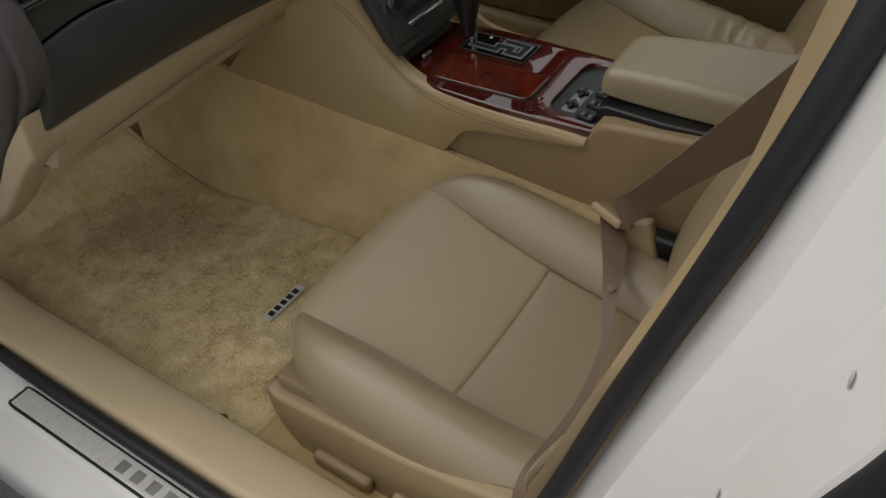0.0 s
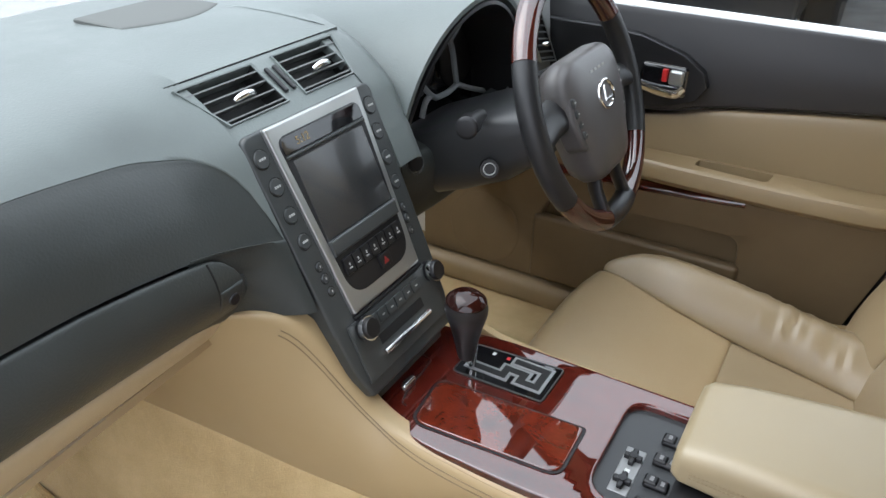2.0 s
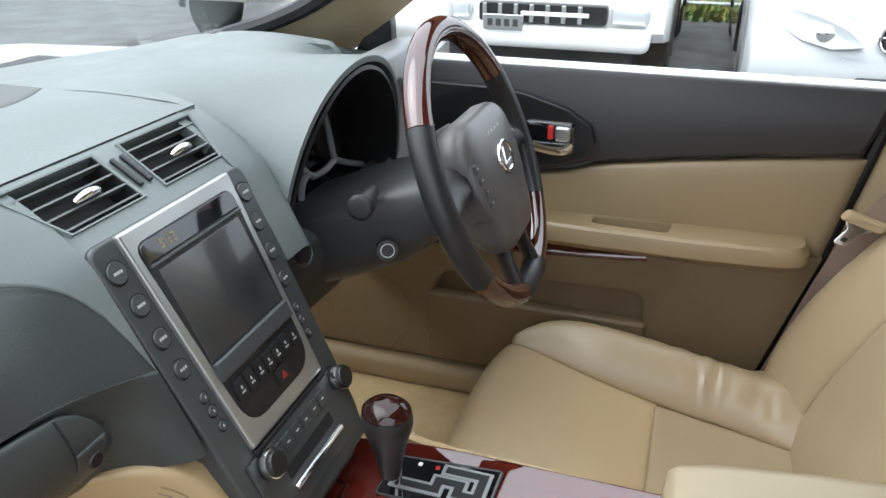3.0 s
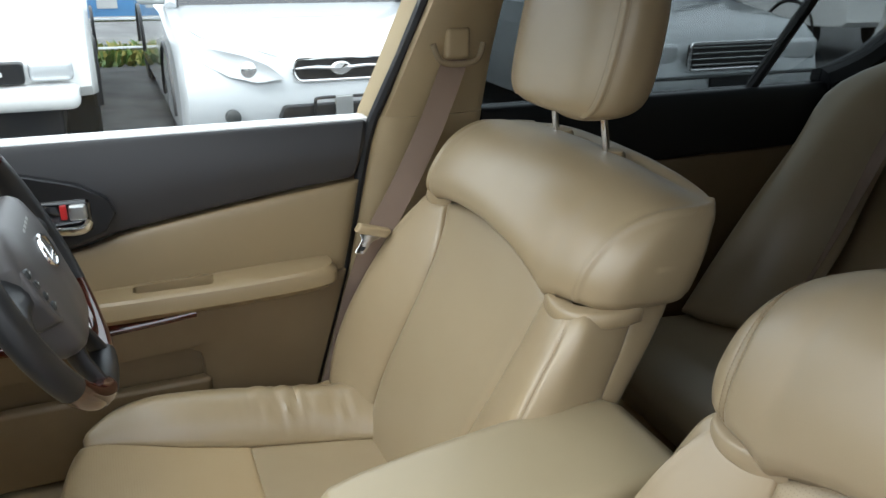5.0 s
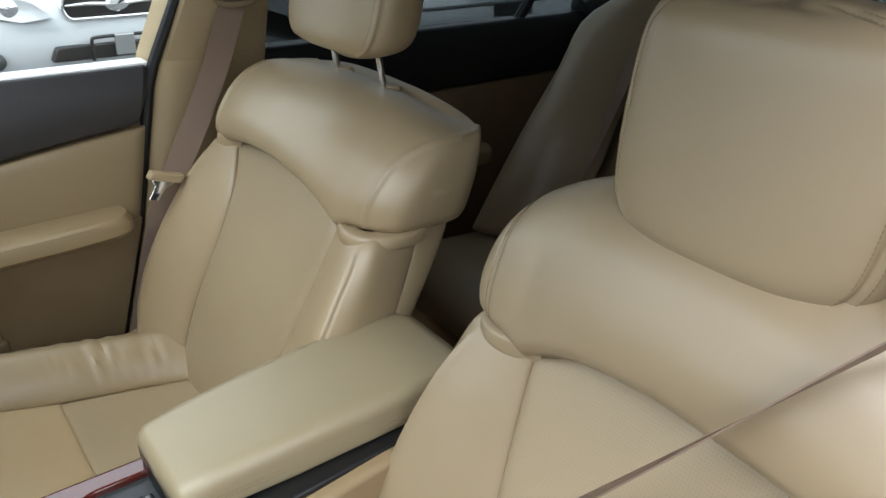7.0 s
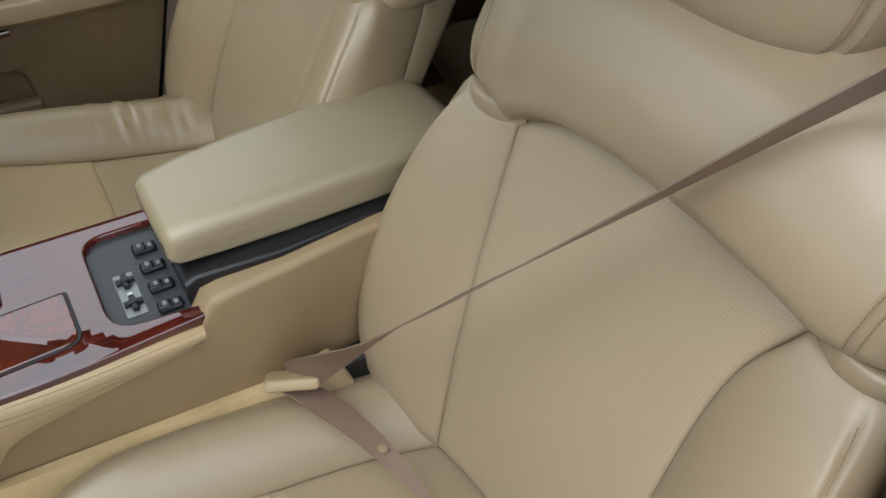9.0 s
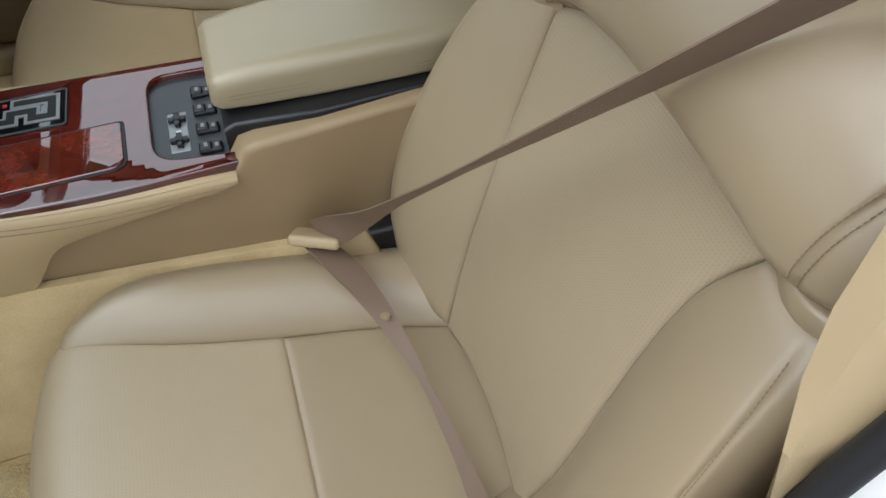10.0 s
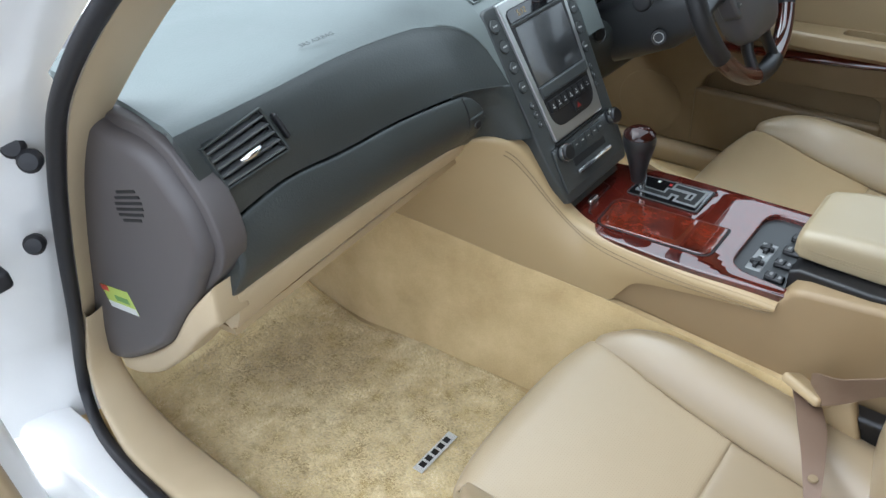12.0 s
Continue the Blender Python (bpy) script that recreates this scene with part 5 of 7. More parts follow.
def top_rest(u, v):
    x = -0.128 + 0.858 * u
    yw = 1.06 - 0.24 * abs(x / 0.72) ** 2.2
    row = spline([(0, yw, 0.985), (0, 0.86, 1.003), (0, 0.72, 1.0065), (0, 0.603, 0.998)], 8)
    back = min(1, max(0, (x - 0.165) / 0.03)) * min(1, max(0, (0.57 - x) / 0.03))
    f = v * (1 - 0.25 * back) * (len(row) - 1)
    i = min(int(f), len(row) - 2)
    q = row[i].lerp(row[i + 1], f - i)
    e = min(1, max(0, (x - 0.54) / 0.14))
    return x, q.y, q.z - 0.003 * back * v - 0.045 * e * e * (3 - 2 * e) * min(1, 0.35 + v)
part("top_pad_driver_side", sheet(top_rest, 50, 24, 0.012, (0, 0, -1)), DASH_TOP, dash, "grey-green textured dashboard top", 75)
def beside_stack(u, v):
    q = skin(-0.127, 2.9 + 3.1 * v)
    e = max(0, u - 0.45) / 0.55
    return 0.112 + 0.092 * u, q.y + 0.030 * e * e, q.z - 0.01 * e * (1 - v) - 0.02 * v * e - 0.003 * (1 - v) ** 3
part("stack_flank", sheet(beside_stack, 10, 30, 0.02, (0, 0.9, -0.2)), DASH_TOP, dash, "grey-green skin beside the stack", 75)
def lid_y(x, v):
    return 0.4865 - 0.021 * math.sin(v * math.pi * 0.8) + 0.03 * v * v
def lid_top(x):
    e = min(1, max(0, (x + 0.226) / 0.0395))
    return glove_line(x) - 0.0035 - 0.046 * (1 - math.sqrt(1 - e * e))
def glove(u, v):
    zb = 0.764 + 0.008 * math.sin(u * math.pi)
    x = -0.664 - 0.012 * v + (0.4775 + 0.012 * v) * u
    zg = lid_top(x)
    z = zg + (zb - zg) * v
    full = min(1, max(0, (glove_line(x) - z) / (glove_line(x) - zb)))
    return x, lid_y(x, full), z
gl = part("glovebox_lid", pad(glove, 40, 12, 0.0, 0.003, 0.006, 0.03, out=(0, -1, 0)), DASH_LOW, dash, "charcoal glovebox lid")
def fascia_end(u, v):
    x = -0.245 + 0.119 * u
    zg = glove_line(x) + 0.002
    z = zg + (0.757 - zg) * v
    k = min(1, max(0, (x + 0.19) / 0.064))
    k = k * k * (3 - 2 * k)
    y0 = lid_y(x, min(1, max(0, (zg - z) / 0.11))) + 0.010 * min(1, v * 14)
    k2 = min(1, max(0, (x + 0.26) / 0.135))
    k2 = k2 * k2 * (3 - 2 * k2)
    blend = k2 * (1 - min(1, v * 3)) + k * min(1, v * 3)
    return x, y0 + (y_stack(z) - y0) * blend, z
part("fascia_end", sheet(fascia_end, 24, 24, 0.03, (0, 1, 0)), DASH_LOW, dash, "", 75)
def on_lid(x, z, lift=0.0012):
    full = min(1, max(0, (glove_line(x) - z) / (glove_line(x) - 0.77)))
    return Vector((x, lid_y(x, full) - lift, z))
latch = part("glovebox_latch", pad(lambda u, v: on_lid(-0.226 + 0.033 * u, 0.822 - 0.042 * v, 0.0025), 8, 8, 0.001, 0.002, 0.004, 0.006, out=(0, -1, 0)), DASH_LOW, gl, "glovebox release handle")
part("latch_line", tube([on_lid(-0.229 + 0.0006 * k, 0.856 - 0.008 * k, 0.0002) for k in range(11)], 0.0012, 6), DARK, gl)
part("latch_lock", lathe([(0.0, 0.002), (0.0065, 0.002), (0.008, 0.0)], 16, Matrix.Translation(on_lid(-0.209, 0.806, 0.004)) @ Euler((radians(90), 0, 0)).to_matrix().to_4x4()), BLACK, latch)
def knee(u, v):
    x = -0.672 + 0.475 * u
    tall = 0.078 - 0.032 * u
    return x, 0.503 + 0.034 * v - 0.004 * math.sin(v * math.pi), 0.764 + 0.006 * math.sin(u * math.pi) - tall * v
part("knee_panel", pad(knee, 20, 10, 0.0, 0.006, 0.008, 0.02, out=(0, -1, -0.5)), BPLAST_LIT, dash, "beige lower dash panel")
part("knee_underside", sheet(lambda u, v: (-0.672 + 0.482 * u, 0.535 + 0.46 * v, 0.681 + 0.03 * u - 0.09 * v), 6, 6, 0.012, (0, 0, 1)), BPLAST, dash)
cap_out = [(0.650, 0.996), (0.569, 0.999), (0.522, 0.985), (0.494, 0.956), (0.470, 0.918), (0.463, 0.869), (0.482, 0.827), (0.517, 0.789), (0.579, 0.727), (0.636, 0.663), (0.683, 0.611), (0.774, 0.540), (0.875, 0.472), (0.930, 0.452), (0.975, 0.470), (0.985, 0.575), (0.890, 0.760), (0.818, 0.882), (0.740, 0.970)]
flange_out = spline([(a, b, 0) for a, b in cap_out], 5, True)
def drawn_in(p):
    """The panel's face stands a little inside its flange along the top and the seat side."""
    k = min(1, max(0, (p.y - 0.76) / 0.06)) * min(1, max(0, (0.66 - p.x) / 0.05))
    way = (Vector((0.66, 0.82, 0)) - p).normalized()
    return p + way * 0.017 * k
part("end_flange", prism([(p.x, p.y) for p in flange_out if p.x < 0.70 and p.y > 0.72] + [(0.70, 0.80), (0.70, 0.95)], "x", -0.692, -0.655, 0.004, 3), END_CAP, dash, "brown-grey flange behind the end panel")
cap = part("end_panel", prism([(p.x, p.y) for p in map(drawn_in, flange_out)], "x", -0.712, -0.668, 0.017, 6), END_CAP, dash, "brown-grey end panel with slotted vent and sticker")
for i in range(6):
    h_ = 0.040 * math.sqrt(1 - ((i - 2.5) / 3.4) ** 2)
    part("slot", rbox((-0.7130, -h_, -0.0021), (-0.7085, h_, 0.0021), 0.0006, 2, Matrix.Translation((0, 0.618 + (i - 2.5) * 0.0022, 0.883 - (i - 2.5) * 0.0092)) @ Euler((radians(-19), 0, 0)).to_matrix().to_4x4()), DARK, cap)
SM = Matrix.Translation((0, 0.779, 0.657)) @ Euler((radians(-14), 0, 0)).to_matrix().to_4x4()
bracket_up = [(0.500, 0.800), (0.579, 0.727), (0.636, 0.663), (0.683, 0.611), (0.774, 0.540), (0.870, 0.478), (0.920, 0.455)]
bracket_low = [(0.915, 0.428), (0.860, 0.445), (0.770, 0.498), (0.688, 0.566), (0.628, 0.622), (0.572, 0.680), (0.510, 0.735)]
part("end_bracket", prism([(p.x, p.y) for p in spline([(a, b, 0) for a, b in bracket_up], 4)] + [(p.x, p.y) for p in spline([(a, b, 0) for a, b in bracket_low], 4)], "x", -0.704, -0.650, 0.008, 4), BPLAST_LIT, dash, "beige trim curving under the end panel")
st = part("sticker", rbox((-0.7128, -0.046, -0.020), (-0.7118, 0.046, 0.022), 0.0, 1, SM), material("yellow_green_label", (0.42, 0.52, 0.10), 0.5), cap, "yellow-green printed sticker")
part("sticker_band", rbox((-0.7134, -0.046, -0.020), (-0.7126, 0.046, -0.008), 0.0, 1, SM), PRINT, st)
part("sticker_band", rbox((-0.7134, -0.034, -0.002), (-0.7126, 0.010, 0.008), 0.0, 1, SM), material("green_print", (0.12, 0.26, 0.06), 0.5), st)
part("sticker_band", rbox((-0.7134, 0.022, 0.012), (-0.7126, 0.046, 0.022), 0.0, 1, SM), RED, st)

# side vent and centre vents
SLAT = material("grey_slat_plastic", (0.09, 0.094, 0.093), 0.4)
def louvre_vent(name, corners, slats, parent, skin_mat, deep=0.03):
    """corners: upper left, upper right, lower right, lower left of the opening."""
    tl, tr, br, bl = [Vector(c) for c in corners]
    nrm = (tr - tl).cross(bl - tl).normalized()
    if nrm.y > 0: nrm = -nrm
    frame_bm = bmesh.new()
    loops = []
    cen = (tl + tr + br + bl) / 4
    for grow, lift in ((1.0, -deep), (1.0, 0.0006), (1.06, 0.0012), (1.075, -0.004)):
        loops.append([frame_bm.verts.new(cen + (c - cen) * grow + nrm * lift) for c in (tl, tr, br, bl)])
    for A, B in zip(loops, loops[1:]):
        for k in range(4):
            frame_bm.faces.new((A[k], A[(k + 1) % 4], B[(k + 1) % 4], B[k]))
    root = part(name, frame_bm, skin_mat, parent, "air vent with slats", 30)
    lining = bmesh.new()
    r0 = [lining.verts.new(c - nrm * 0.0008 + (cen - c) * 0.004) for c in (tl, tr, br, bl)]
    r1 = [lining.verts.new(c - nrm * (deep - 0.001) + (cen - c) * 0.01) for c in (tl, tr, br, bl)]
    for k in range(4):
        lining.faces.new((r0[k], r0[(k + 1) % 4], r1[(k + 1) % 4], r1[k]))
    part("duct", lining, DARK, root, "", 0)
    back = bmesh.new()
    back.faces.new([back.verts.new(c - nrm * (deep - 0.002)) for c in (tl, tr, br, bl)])
    part("vent_back", back, DARK, root, "", 0)
    for i in range(slats):
        t = (i + 0.5) / slats
        a, b = tl.lerp(bl, t), tr.lerp(br, t)
        d = (bl - tl).normalized()
        bm = bmesh.new()
        pts = [a - nrm * min(0.012, deep * 0.6), b - nrm * min(0.012, deep * 0.6), b + d * 0.0025 - nrm * 0.0005, a + d * 0.0025 - nrm * 0.0005]
        lo = [bm.verts.new(p - d * 0.0009) for p in pts]
        hi = [bm.verts.new(p + d * 0.0013) for p in pts]
        bm.faces.new(lo), bm.faces.new(hi)
        for k in range(4):
            bm.faces.new((lo[k], lo[(k + 1) % 4], hi[(k + 1) % 4], hi[k]))
        part("slat", bm, SLAT, root, "", 20)
    c = cen + (bl - tl) * 0.12
    part("vane_knob", tube(spline([c - (tr - tl).normalized() * 0.017 + nrm * 0.004, c + nrm * 0.009, c + (tr - tl).normalized() * 0.017 + nrm * 0.004], 4), [0.002, 0.0034, 0.0042, 0.0045, 0.0046, 0.0045, 0.0042, 0.0034, 0.002], 10), CHROME, root, "chrome vent knob")
    return root
louvre_vent("side_vent", [(-0.665, 0.488, 0.977), (-0.576, 0.498, 0.984), (-0.561, 0.480, 0.930), (-0.653, 0.477, 0.926)], 5, dash, DASH_LOW, 0.034)
part("vent_wheel", rbox((-0.003, -0.004, -0.018), (0.003, 0.008, 0.018), 0.003, 3, Matrix.Translation((-0.557, 0.489, 0.957)) @ Euler((radians(-16), radians(-14), 0)).to_matrix().to_4x4()), BLACK, dash)
part("dash_back", rbox((-0.655, 0.545, 0.78), (-0.14, 0.60, 0.93), 0.005), DARK, dash)

# ---------------------------------------------------------------- centre stack
stack = thing("centre_console_stack", "graphite centre stack with silver bezel, screen and buttons", "centre console")
SX = -0.006
SIDE_PRINT = material("soft_white_print", (0.40, 0.41, 0.40), 0.6)
ST_M = Matrix.Translation((SX, 0.405, 0.708)) @ Euler((-math.atan(0.47) + math.pi / 2, 0, 0)).to_matrix().to_4x4()
# in the stack's own frame: x across, y up the face, z out towards the seats
def st_box(x0, x1, y0, y1, z0, z1, bevel=0.002, seg=2):
    return rbox((x0, y0, z0), (x1, y1, z1), bevel, seg, ST_M)
def st_prism(pts, z0, z1, bevel=0.002):
    bm = prism(pts, "z", z0, z1, bevel)
    bm.transform(ST_M)
    return bm
def rounded(pts, r, n=5):
    """Outline with rounded corners."""
    out = []
    k = len(pts)
    for i in range(k):
        p, a, b = Vector(pts[i]), Vector(pts[i - 1]), Vector(pts[(i + 1) % k])
        rr = r[i] if isinstance(r, (list, tuple)) else r
        if rr <= 0:
            out.append(tuple(p))
            continue
        p0, p1 = p + (a - p).normalized() * rr, p + (b - p).normalized() * rr
        for s in range(n + 1):
            t = s / n
            q = p0 * (1 - t) ** 2 + p * 2 * t * (1 - t) + p1 * t * t
            out.append((q.x, q.y))
    return out
part("face", st_prism(rounded([(-0.094, -0.084), (0.098, -0.084), (0.108, -0.045), (0.112, 0.02), (0.122, 0.268), (-0.122, 0.268), (-0.112, 0.02), (-0.106, -0.045)], [0.006, 0.006, 0.01, 0.02, 0.016, 0.016, 0.02, 0.01]), -0.05, 0.0, 0.004), STACK, stack, "graphite face plate")
part("bezel", st_prism(rounded([(-0.074, 0.022), (0.074, 0.022), (0.089, 0.267), (-0.089, 0.267)], 0.004), -0.01, 0.006, 0.003), SILVER, stack, "satin silver bezel")
part("screen_recess", st_prism(rounded([(-0.064, 0.040), (0.064, 0.040), (0.079, 0.252), (-0.079, 0.252)], [0.032, 0.032, 0.016, 0.016], 8), -0.008, 0.0066, 0.001), BLACK, stack)
part("screen", st_prism([(-0.067, 0.118), (0.067, 0.118), (0.067, 0.221), (-0.067, 0.221)], 0.0, 0.0074, 0.0008), material("matt_screen_glass", (0.022, 0.023, 0.024), 0.22, 0, 0.4, 1.0), stack, "dark glossy touch screen")
part("clock_window", st_prism(rounded([(-0.075, 0.230), (0.075, 0.230), (0.077, 0.250), (-0.077, 0.250)], [0, 0, 0.012, 0.012]), 0.0, 0.0082, 0.0008), GLOSS, stack, "dark clock window")
part("clock_ledge", st_box(-0.075, 0.075, 0.224, 0.229, 0.0, 0.010, 0.002), STACK, stack)
writing("5:12", 0.014, material("amber_digits", (0.30, 0.22, 0.10), 0.5), ST_M @ Matrix.Translation((-0.040, 0.240, 0.0085)), stack, "clock_digits")
part("screen_ledge", st_prism([(-0.068, 0.097), (0.068, 0.097), (0.069, 0.117), (-0.069, 0.117)], 0.0, 0.0115, 0.003), STACK, stack)
for i in range(7):
    x = -0.0605 + i * 0.0174
    b = part("climate_button", st_box(x, x + 0.0164, 0.068, 0.090, 0.0, 0.0098, 0.0015), BLACK, stack)
    part("print", st_box(x + 0.0052, x + 0.0112, 0.0748, 0.0766, 0.0, 0.0101, 0), SIDE_PRINT, b)
    part("print", st_box(x + 0.0072, x + 0.0092, 0.0786, 0.0822, 0.0, 0.0101, 0), SIDE_PRINT, b)
hz = part("hazard_button", st_box(-0.002, 0.022, 0.047, 0.066, 0.0, 0.0098, 0.002), BLACK, stack, "hazard button")
part("hazard_mark", st_prism([(0.0045, 0.052), (0.0155, 0.052), (0.010, 0.061)], 0.009, 0.0102, 0.0), material("dark_red_print", (0.20, 0.012, 0.010), 0.5), hz)
part("radio_panel", st_box(-0.092, 0.092, -0.066, 0.014, 0.0, 0.004, 0.003), STACK, stack)
part("slot_line", st_box(-0.075, 0.075, 0.0155, 0.0195, 0.0, 0.0055, 0.001), DARK, stack)
part("cassette_slot", st_box(-0.050, 0.050, -0.034, -0.020, 0.003, 0.0048, 0.001), DARK, stack)
part("cassette_door", tube([ST_M @ Vector((-0.053, -0.044, 0.006)), ST_M @ Vector((0.053, -0.044, 0.006))], 0.0045, 10), CHROME, stack, "chrome slot bar")
for i in range(6):
    x = -0.058 + i * 0.0195
    b = part("radio_button", st_box(x, x + 0.0180, -0.010, 0.007, 0.0, 0.0065, 0.002), STACK, stack)
    part("print", st_box(x + 0.0065, x + 0.0115, -0.0025, -0.0008, 0.0, 0.0069, 0), SIDE_PRINT, b)
for sx_ in (-1, 1):
    kn = part("knob", lathe([(0.0, 0.020), (0.0120, 0.020), (0.0140, 0.017), (0.0148, 0.004), (0.0155, 0.0)], 28, ST_M @ Matrix.Translation((sx_ * 0.0785 + 0.010, 0.0, 0.0))), BLACK, stack, "black rotary knob")
    part("knob_ring", lathe([(0.0128, 0.0155), (0.0155, 0.0155), (0.0160, 0.011), (0.0152, 0.008)], 28, ST_M @ Matrix.Translation((sx_ * 0.0785 + 0.010, 0.0, 0.0))), CHROME, kn, "chrome ring")
    for k, (px, py, rr) in enumerate(((0.1045, 0.238, 0.0112), (0.1005, 0.203, 0.0105), (0.0985, 0.167, 0.0100), (0.096, 0.1325, 0.0095), (0.091, 0.097, 0.0055), (0.090, 0.081, 0.006), (0.089, 0.0635, 0.0052))):
        b = part("side_button", lathe([(0.0, 0.0022), (rr - 0.001, 0.0022), (rr, 0.0)], 22, ST_M @ Matrix.Translation((sx_ * px, py, 0.0))), STACK, stack, "round side button")
        part("button_gap", tube([ST_M @ Vector((sx_ * px + (rr + 0.0006) * math.cos(a), py + (rr + 0.0006) * math.sin(a), 0.0002)) for a in [2 * math.pi * q / 20 for q in range(20)]], 0.0007, 5, True), DARK, b)
        for dx in ((-0.34, 0.0, 0.34) if rr > 0.009 else (0.0,)):
            part("print", st_box(sx_ * px + (dx - 0.13) * rr, sx_ * px + (dx + 0.13) * rr, py - 0.0013, py + 0.0013, 0.0, 0.0026, 0), SIDE_PRINT, b)
part("stack_neck", prism([(0.385, 0.60), (0.43, 0.70), (0.54, 0.94), (0.75, 0.96), (0.75, 0.60)], "x", SX - 0.094, SX + 0.098, 0.003), DASH_LOW, stack)
# centre vent block above the stack
VT = Matrix.Translation((SX, 0.530, 0.950)) @ Euler((radians(34), 0, 0)).to_matrix().to_4x4()
def vt(x, y, z=0.0):
    return VT @ Vector((x, y, z))
def vent_plate():
    """The surround's face with two openings and a rim turned down."""
    vs_ = [-0.010, 0.0125, 0.0735, 0.086]
    bm = bmesh.new()
    g = {}
    for j, v in enumerate(vs_):
        e = 0.126 + 0.024 * (v + 0.010) / 0.096
        o = 0.112 + 0.024 * (v - 0.012) / 0.062
        q = 0.018 + 0.002 * (v - 0.012) / 0.062
        for i, x in enumerate((-e, -o, -q, q, o, e)):
            g[i, j] = bm.verts.new(vt(x, v, (-0.005 if i in (0, 5) else 0.0028) - (0.005 if j == 3 else 0)))
    for i in range(5):
        for j in range(3):
            if not (j == 1 and i in (1, 3)):
                bm.faces.new((g[i, j], g[i + 1, j], g[i + 1, j + 1], g[i, j + 1]))
    r = bmesh.ops.extrude_face_region(bm, geom=bm.faces[:])
    bmesh.ops.translate(bm, verts=[e for e in r["geom"] if isinstance(e, bmesh.types.BMVert)], vec=VT.to_3x3() @ Vector((0, 0, -0.028)))
    return bm
part("vent_surround", vent_plate(), DASH_TOP, stack, "grey-green vent surround", 30)
part("surround_line", tube([vt(-0.140, 0.087, -0.0018), vt(0.134, 0.087, -0.0018)], 0.0010, 6), DARK, stack)
louvre_vent("centre_vent", [vt(-0.136, 0.074, 0.004), vt(-0.020, 0.074, 0.004), vt(-0.018, 0.012, 0.004), vt(-0.112, 0.012, 0.004)], 4, stack, DASH_TOP)
louvre_vent("centre_vent", [vt(0.020, 0.074, 0.004), vt(0.136, 0.074, 0.004), vt(0.112, 0.012, 0.004), vt(0.018, 0.012, 0.004)], 4, stack, DASH_TOP)
for k in (-1, 1):
    bm = rbox((k * 0.007 - 0.003, 0.022, 0.003), (k * 0.007 + 0.003, 0.062, 0.008), 0.002)
    bm.transform(VT)
    part("vent_wheel", bm, BLACK, stack)

# dash speaker and instrument hood
def grille_fn(u, v):
    return -0.03 + 0.175 * u, 0.775 + 0.03 * (1 - math.sin(u * math.pi)) * (1 - v) + 0.125 * v, 1.0085 + 0.001 * math.sin(u * math.pi)
part("dash_speaker", pad(grille_fn, 8, 6, 0.0, 0.003, 0.02, 0.004), material("speaker_cloth", (0.10, 0.105, 0.10), 0.8), dash, "flat dash speaker grille")
def hood(u, v):
    a = math.pi * (1.06 - 1.12 * u)
    cx, w = 0.362, 0.200
    x = cx + w * math.cos(a) * (1.0 + 0.12 * v)
    zt = 0.800 + 0.222 * max(-0.12, math.sin(a)) ** 0.8 if math.sin(a) > 0 else 0.80 + 0.2 * math.sin(a)
    up = max(0, math.sin(a))
    y = 0.475 + 0.03 * (1 - up) + 0.34 * v
    k = min(1, v / (0.35 + 0.45 * up))
    k = k * k * (3 - 2 * k)
    top = curve([(0.45, 1.000), (0.60, 1.0005), (0.72, 1.0072), (0.80, 1.0056), (0.84, 1.001)], y)
    return x, y, zt + (top - zt) * k
bm = sheet(hood, 44, 24)
r = bmesh.ops.extrude_face_region(bm, geom=bm.faces[:])
for q in [e for e in r["geom"] if isinstance(e, bmesh.types.BMVert)]:
    q.co += (Vector((0.362, q.co.y, 0.84)) - q.co).normalized() * 0.008
part("instrument_hood", bm, DASH_TOP, dash, "arched instrument hood", 75)
def hood_in(u, v):
    a = math.pi * (1.02 - 1.04 * u)
    return 0.362 + (0.192 - 0.02 * v) * math.cos(a), 0.478 + 0.03 * (1 - max(0, math.sin(a))) + 0.13 * v, 0.80 + (0.213 - 0.03 * v) * math.sin(a) * 0.985
part("hood_lining", sheet(hood_in, 30, 6, 0.006), BLACK, dash)
clus = part("gauge_panel", prism([(0.362 + 0.178 * math.cos(a), 0.79 + 0.185 * math.sin(a)) for a in [math.pi * k / 20 for k in range(21)]] + [(0.184, 0.77), (0.540, 0.77)], "y", 0.585, 0.60, 0.0), GLOSS, dash, "dark instrument panel")
for way in ([(0.370, 0.968), (0.406, 0.933), (0.420, 0.905), (0.431, 0.865), (0.437, 0.847)], [(0.447, 0.955), (0.424, 0.938), (0.410, 0.930)], [(0.437, 0.847), (0.404, 0.841), (0.367, 0.843)], [(0.437, 0.847), (0.482, 0.828), (0.540, 0.806)], [(0.288, 0.935), (0.309, 0.897), (0.325, 0.875), (0.350, 0.853), (0.367, 0.843)], [(0.350, 0.853), (0.333, 0.845), (0.322, 0.822)]):
    part("gauge_divider", tube(spline([(x, 0.562, z) for x, z in way], 4), 0.0050, 8), material("pale_satin_plastic", (0.20, 0.21, 0.21), 0.4), clus, "silver gauge divider")
for cx, r in ((0.348, 0.048), (0.478, 0.062)):
    part("gauge_face", lathe([(0.0, 0.002), (r, 0.002), (r + 0.004, 0.0)], 28, Matrix.Translation((cx, 0.584, 0.895)) @ Euler((radians(90), 0, 0)).to_matrix().to_4x4()), BLACK, clus)
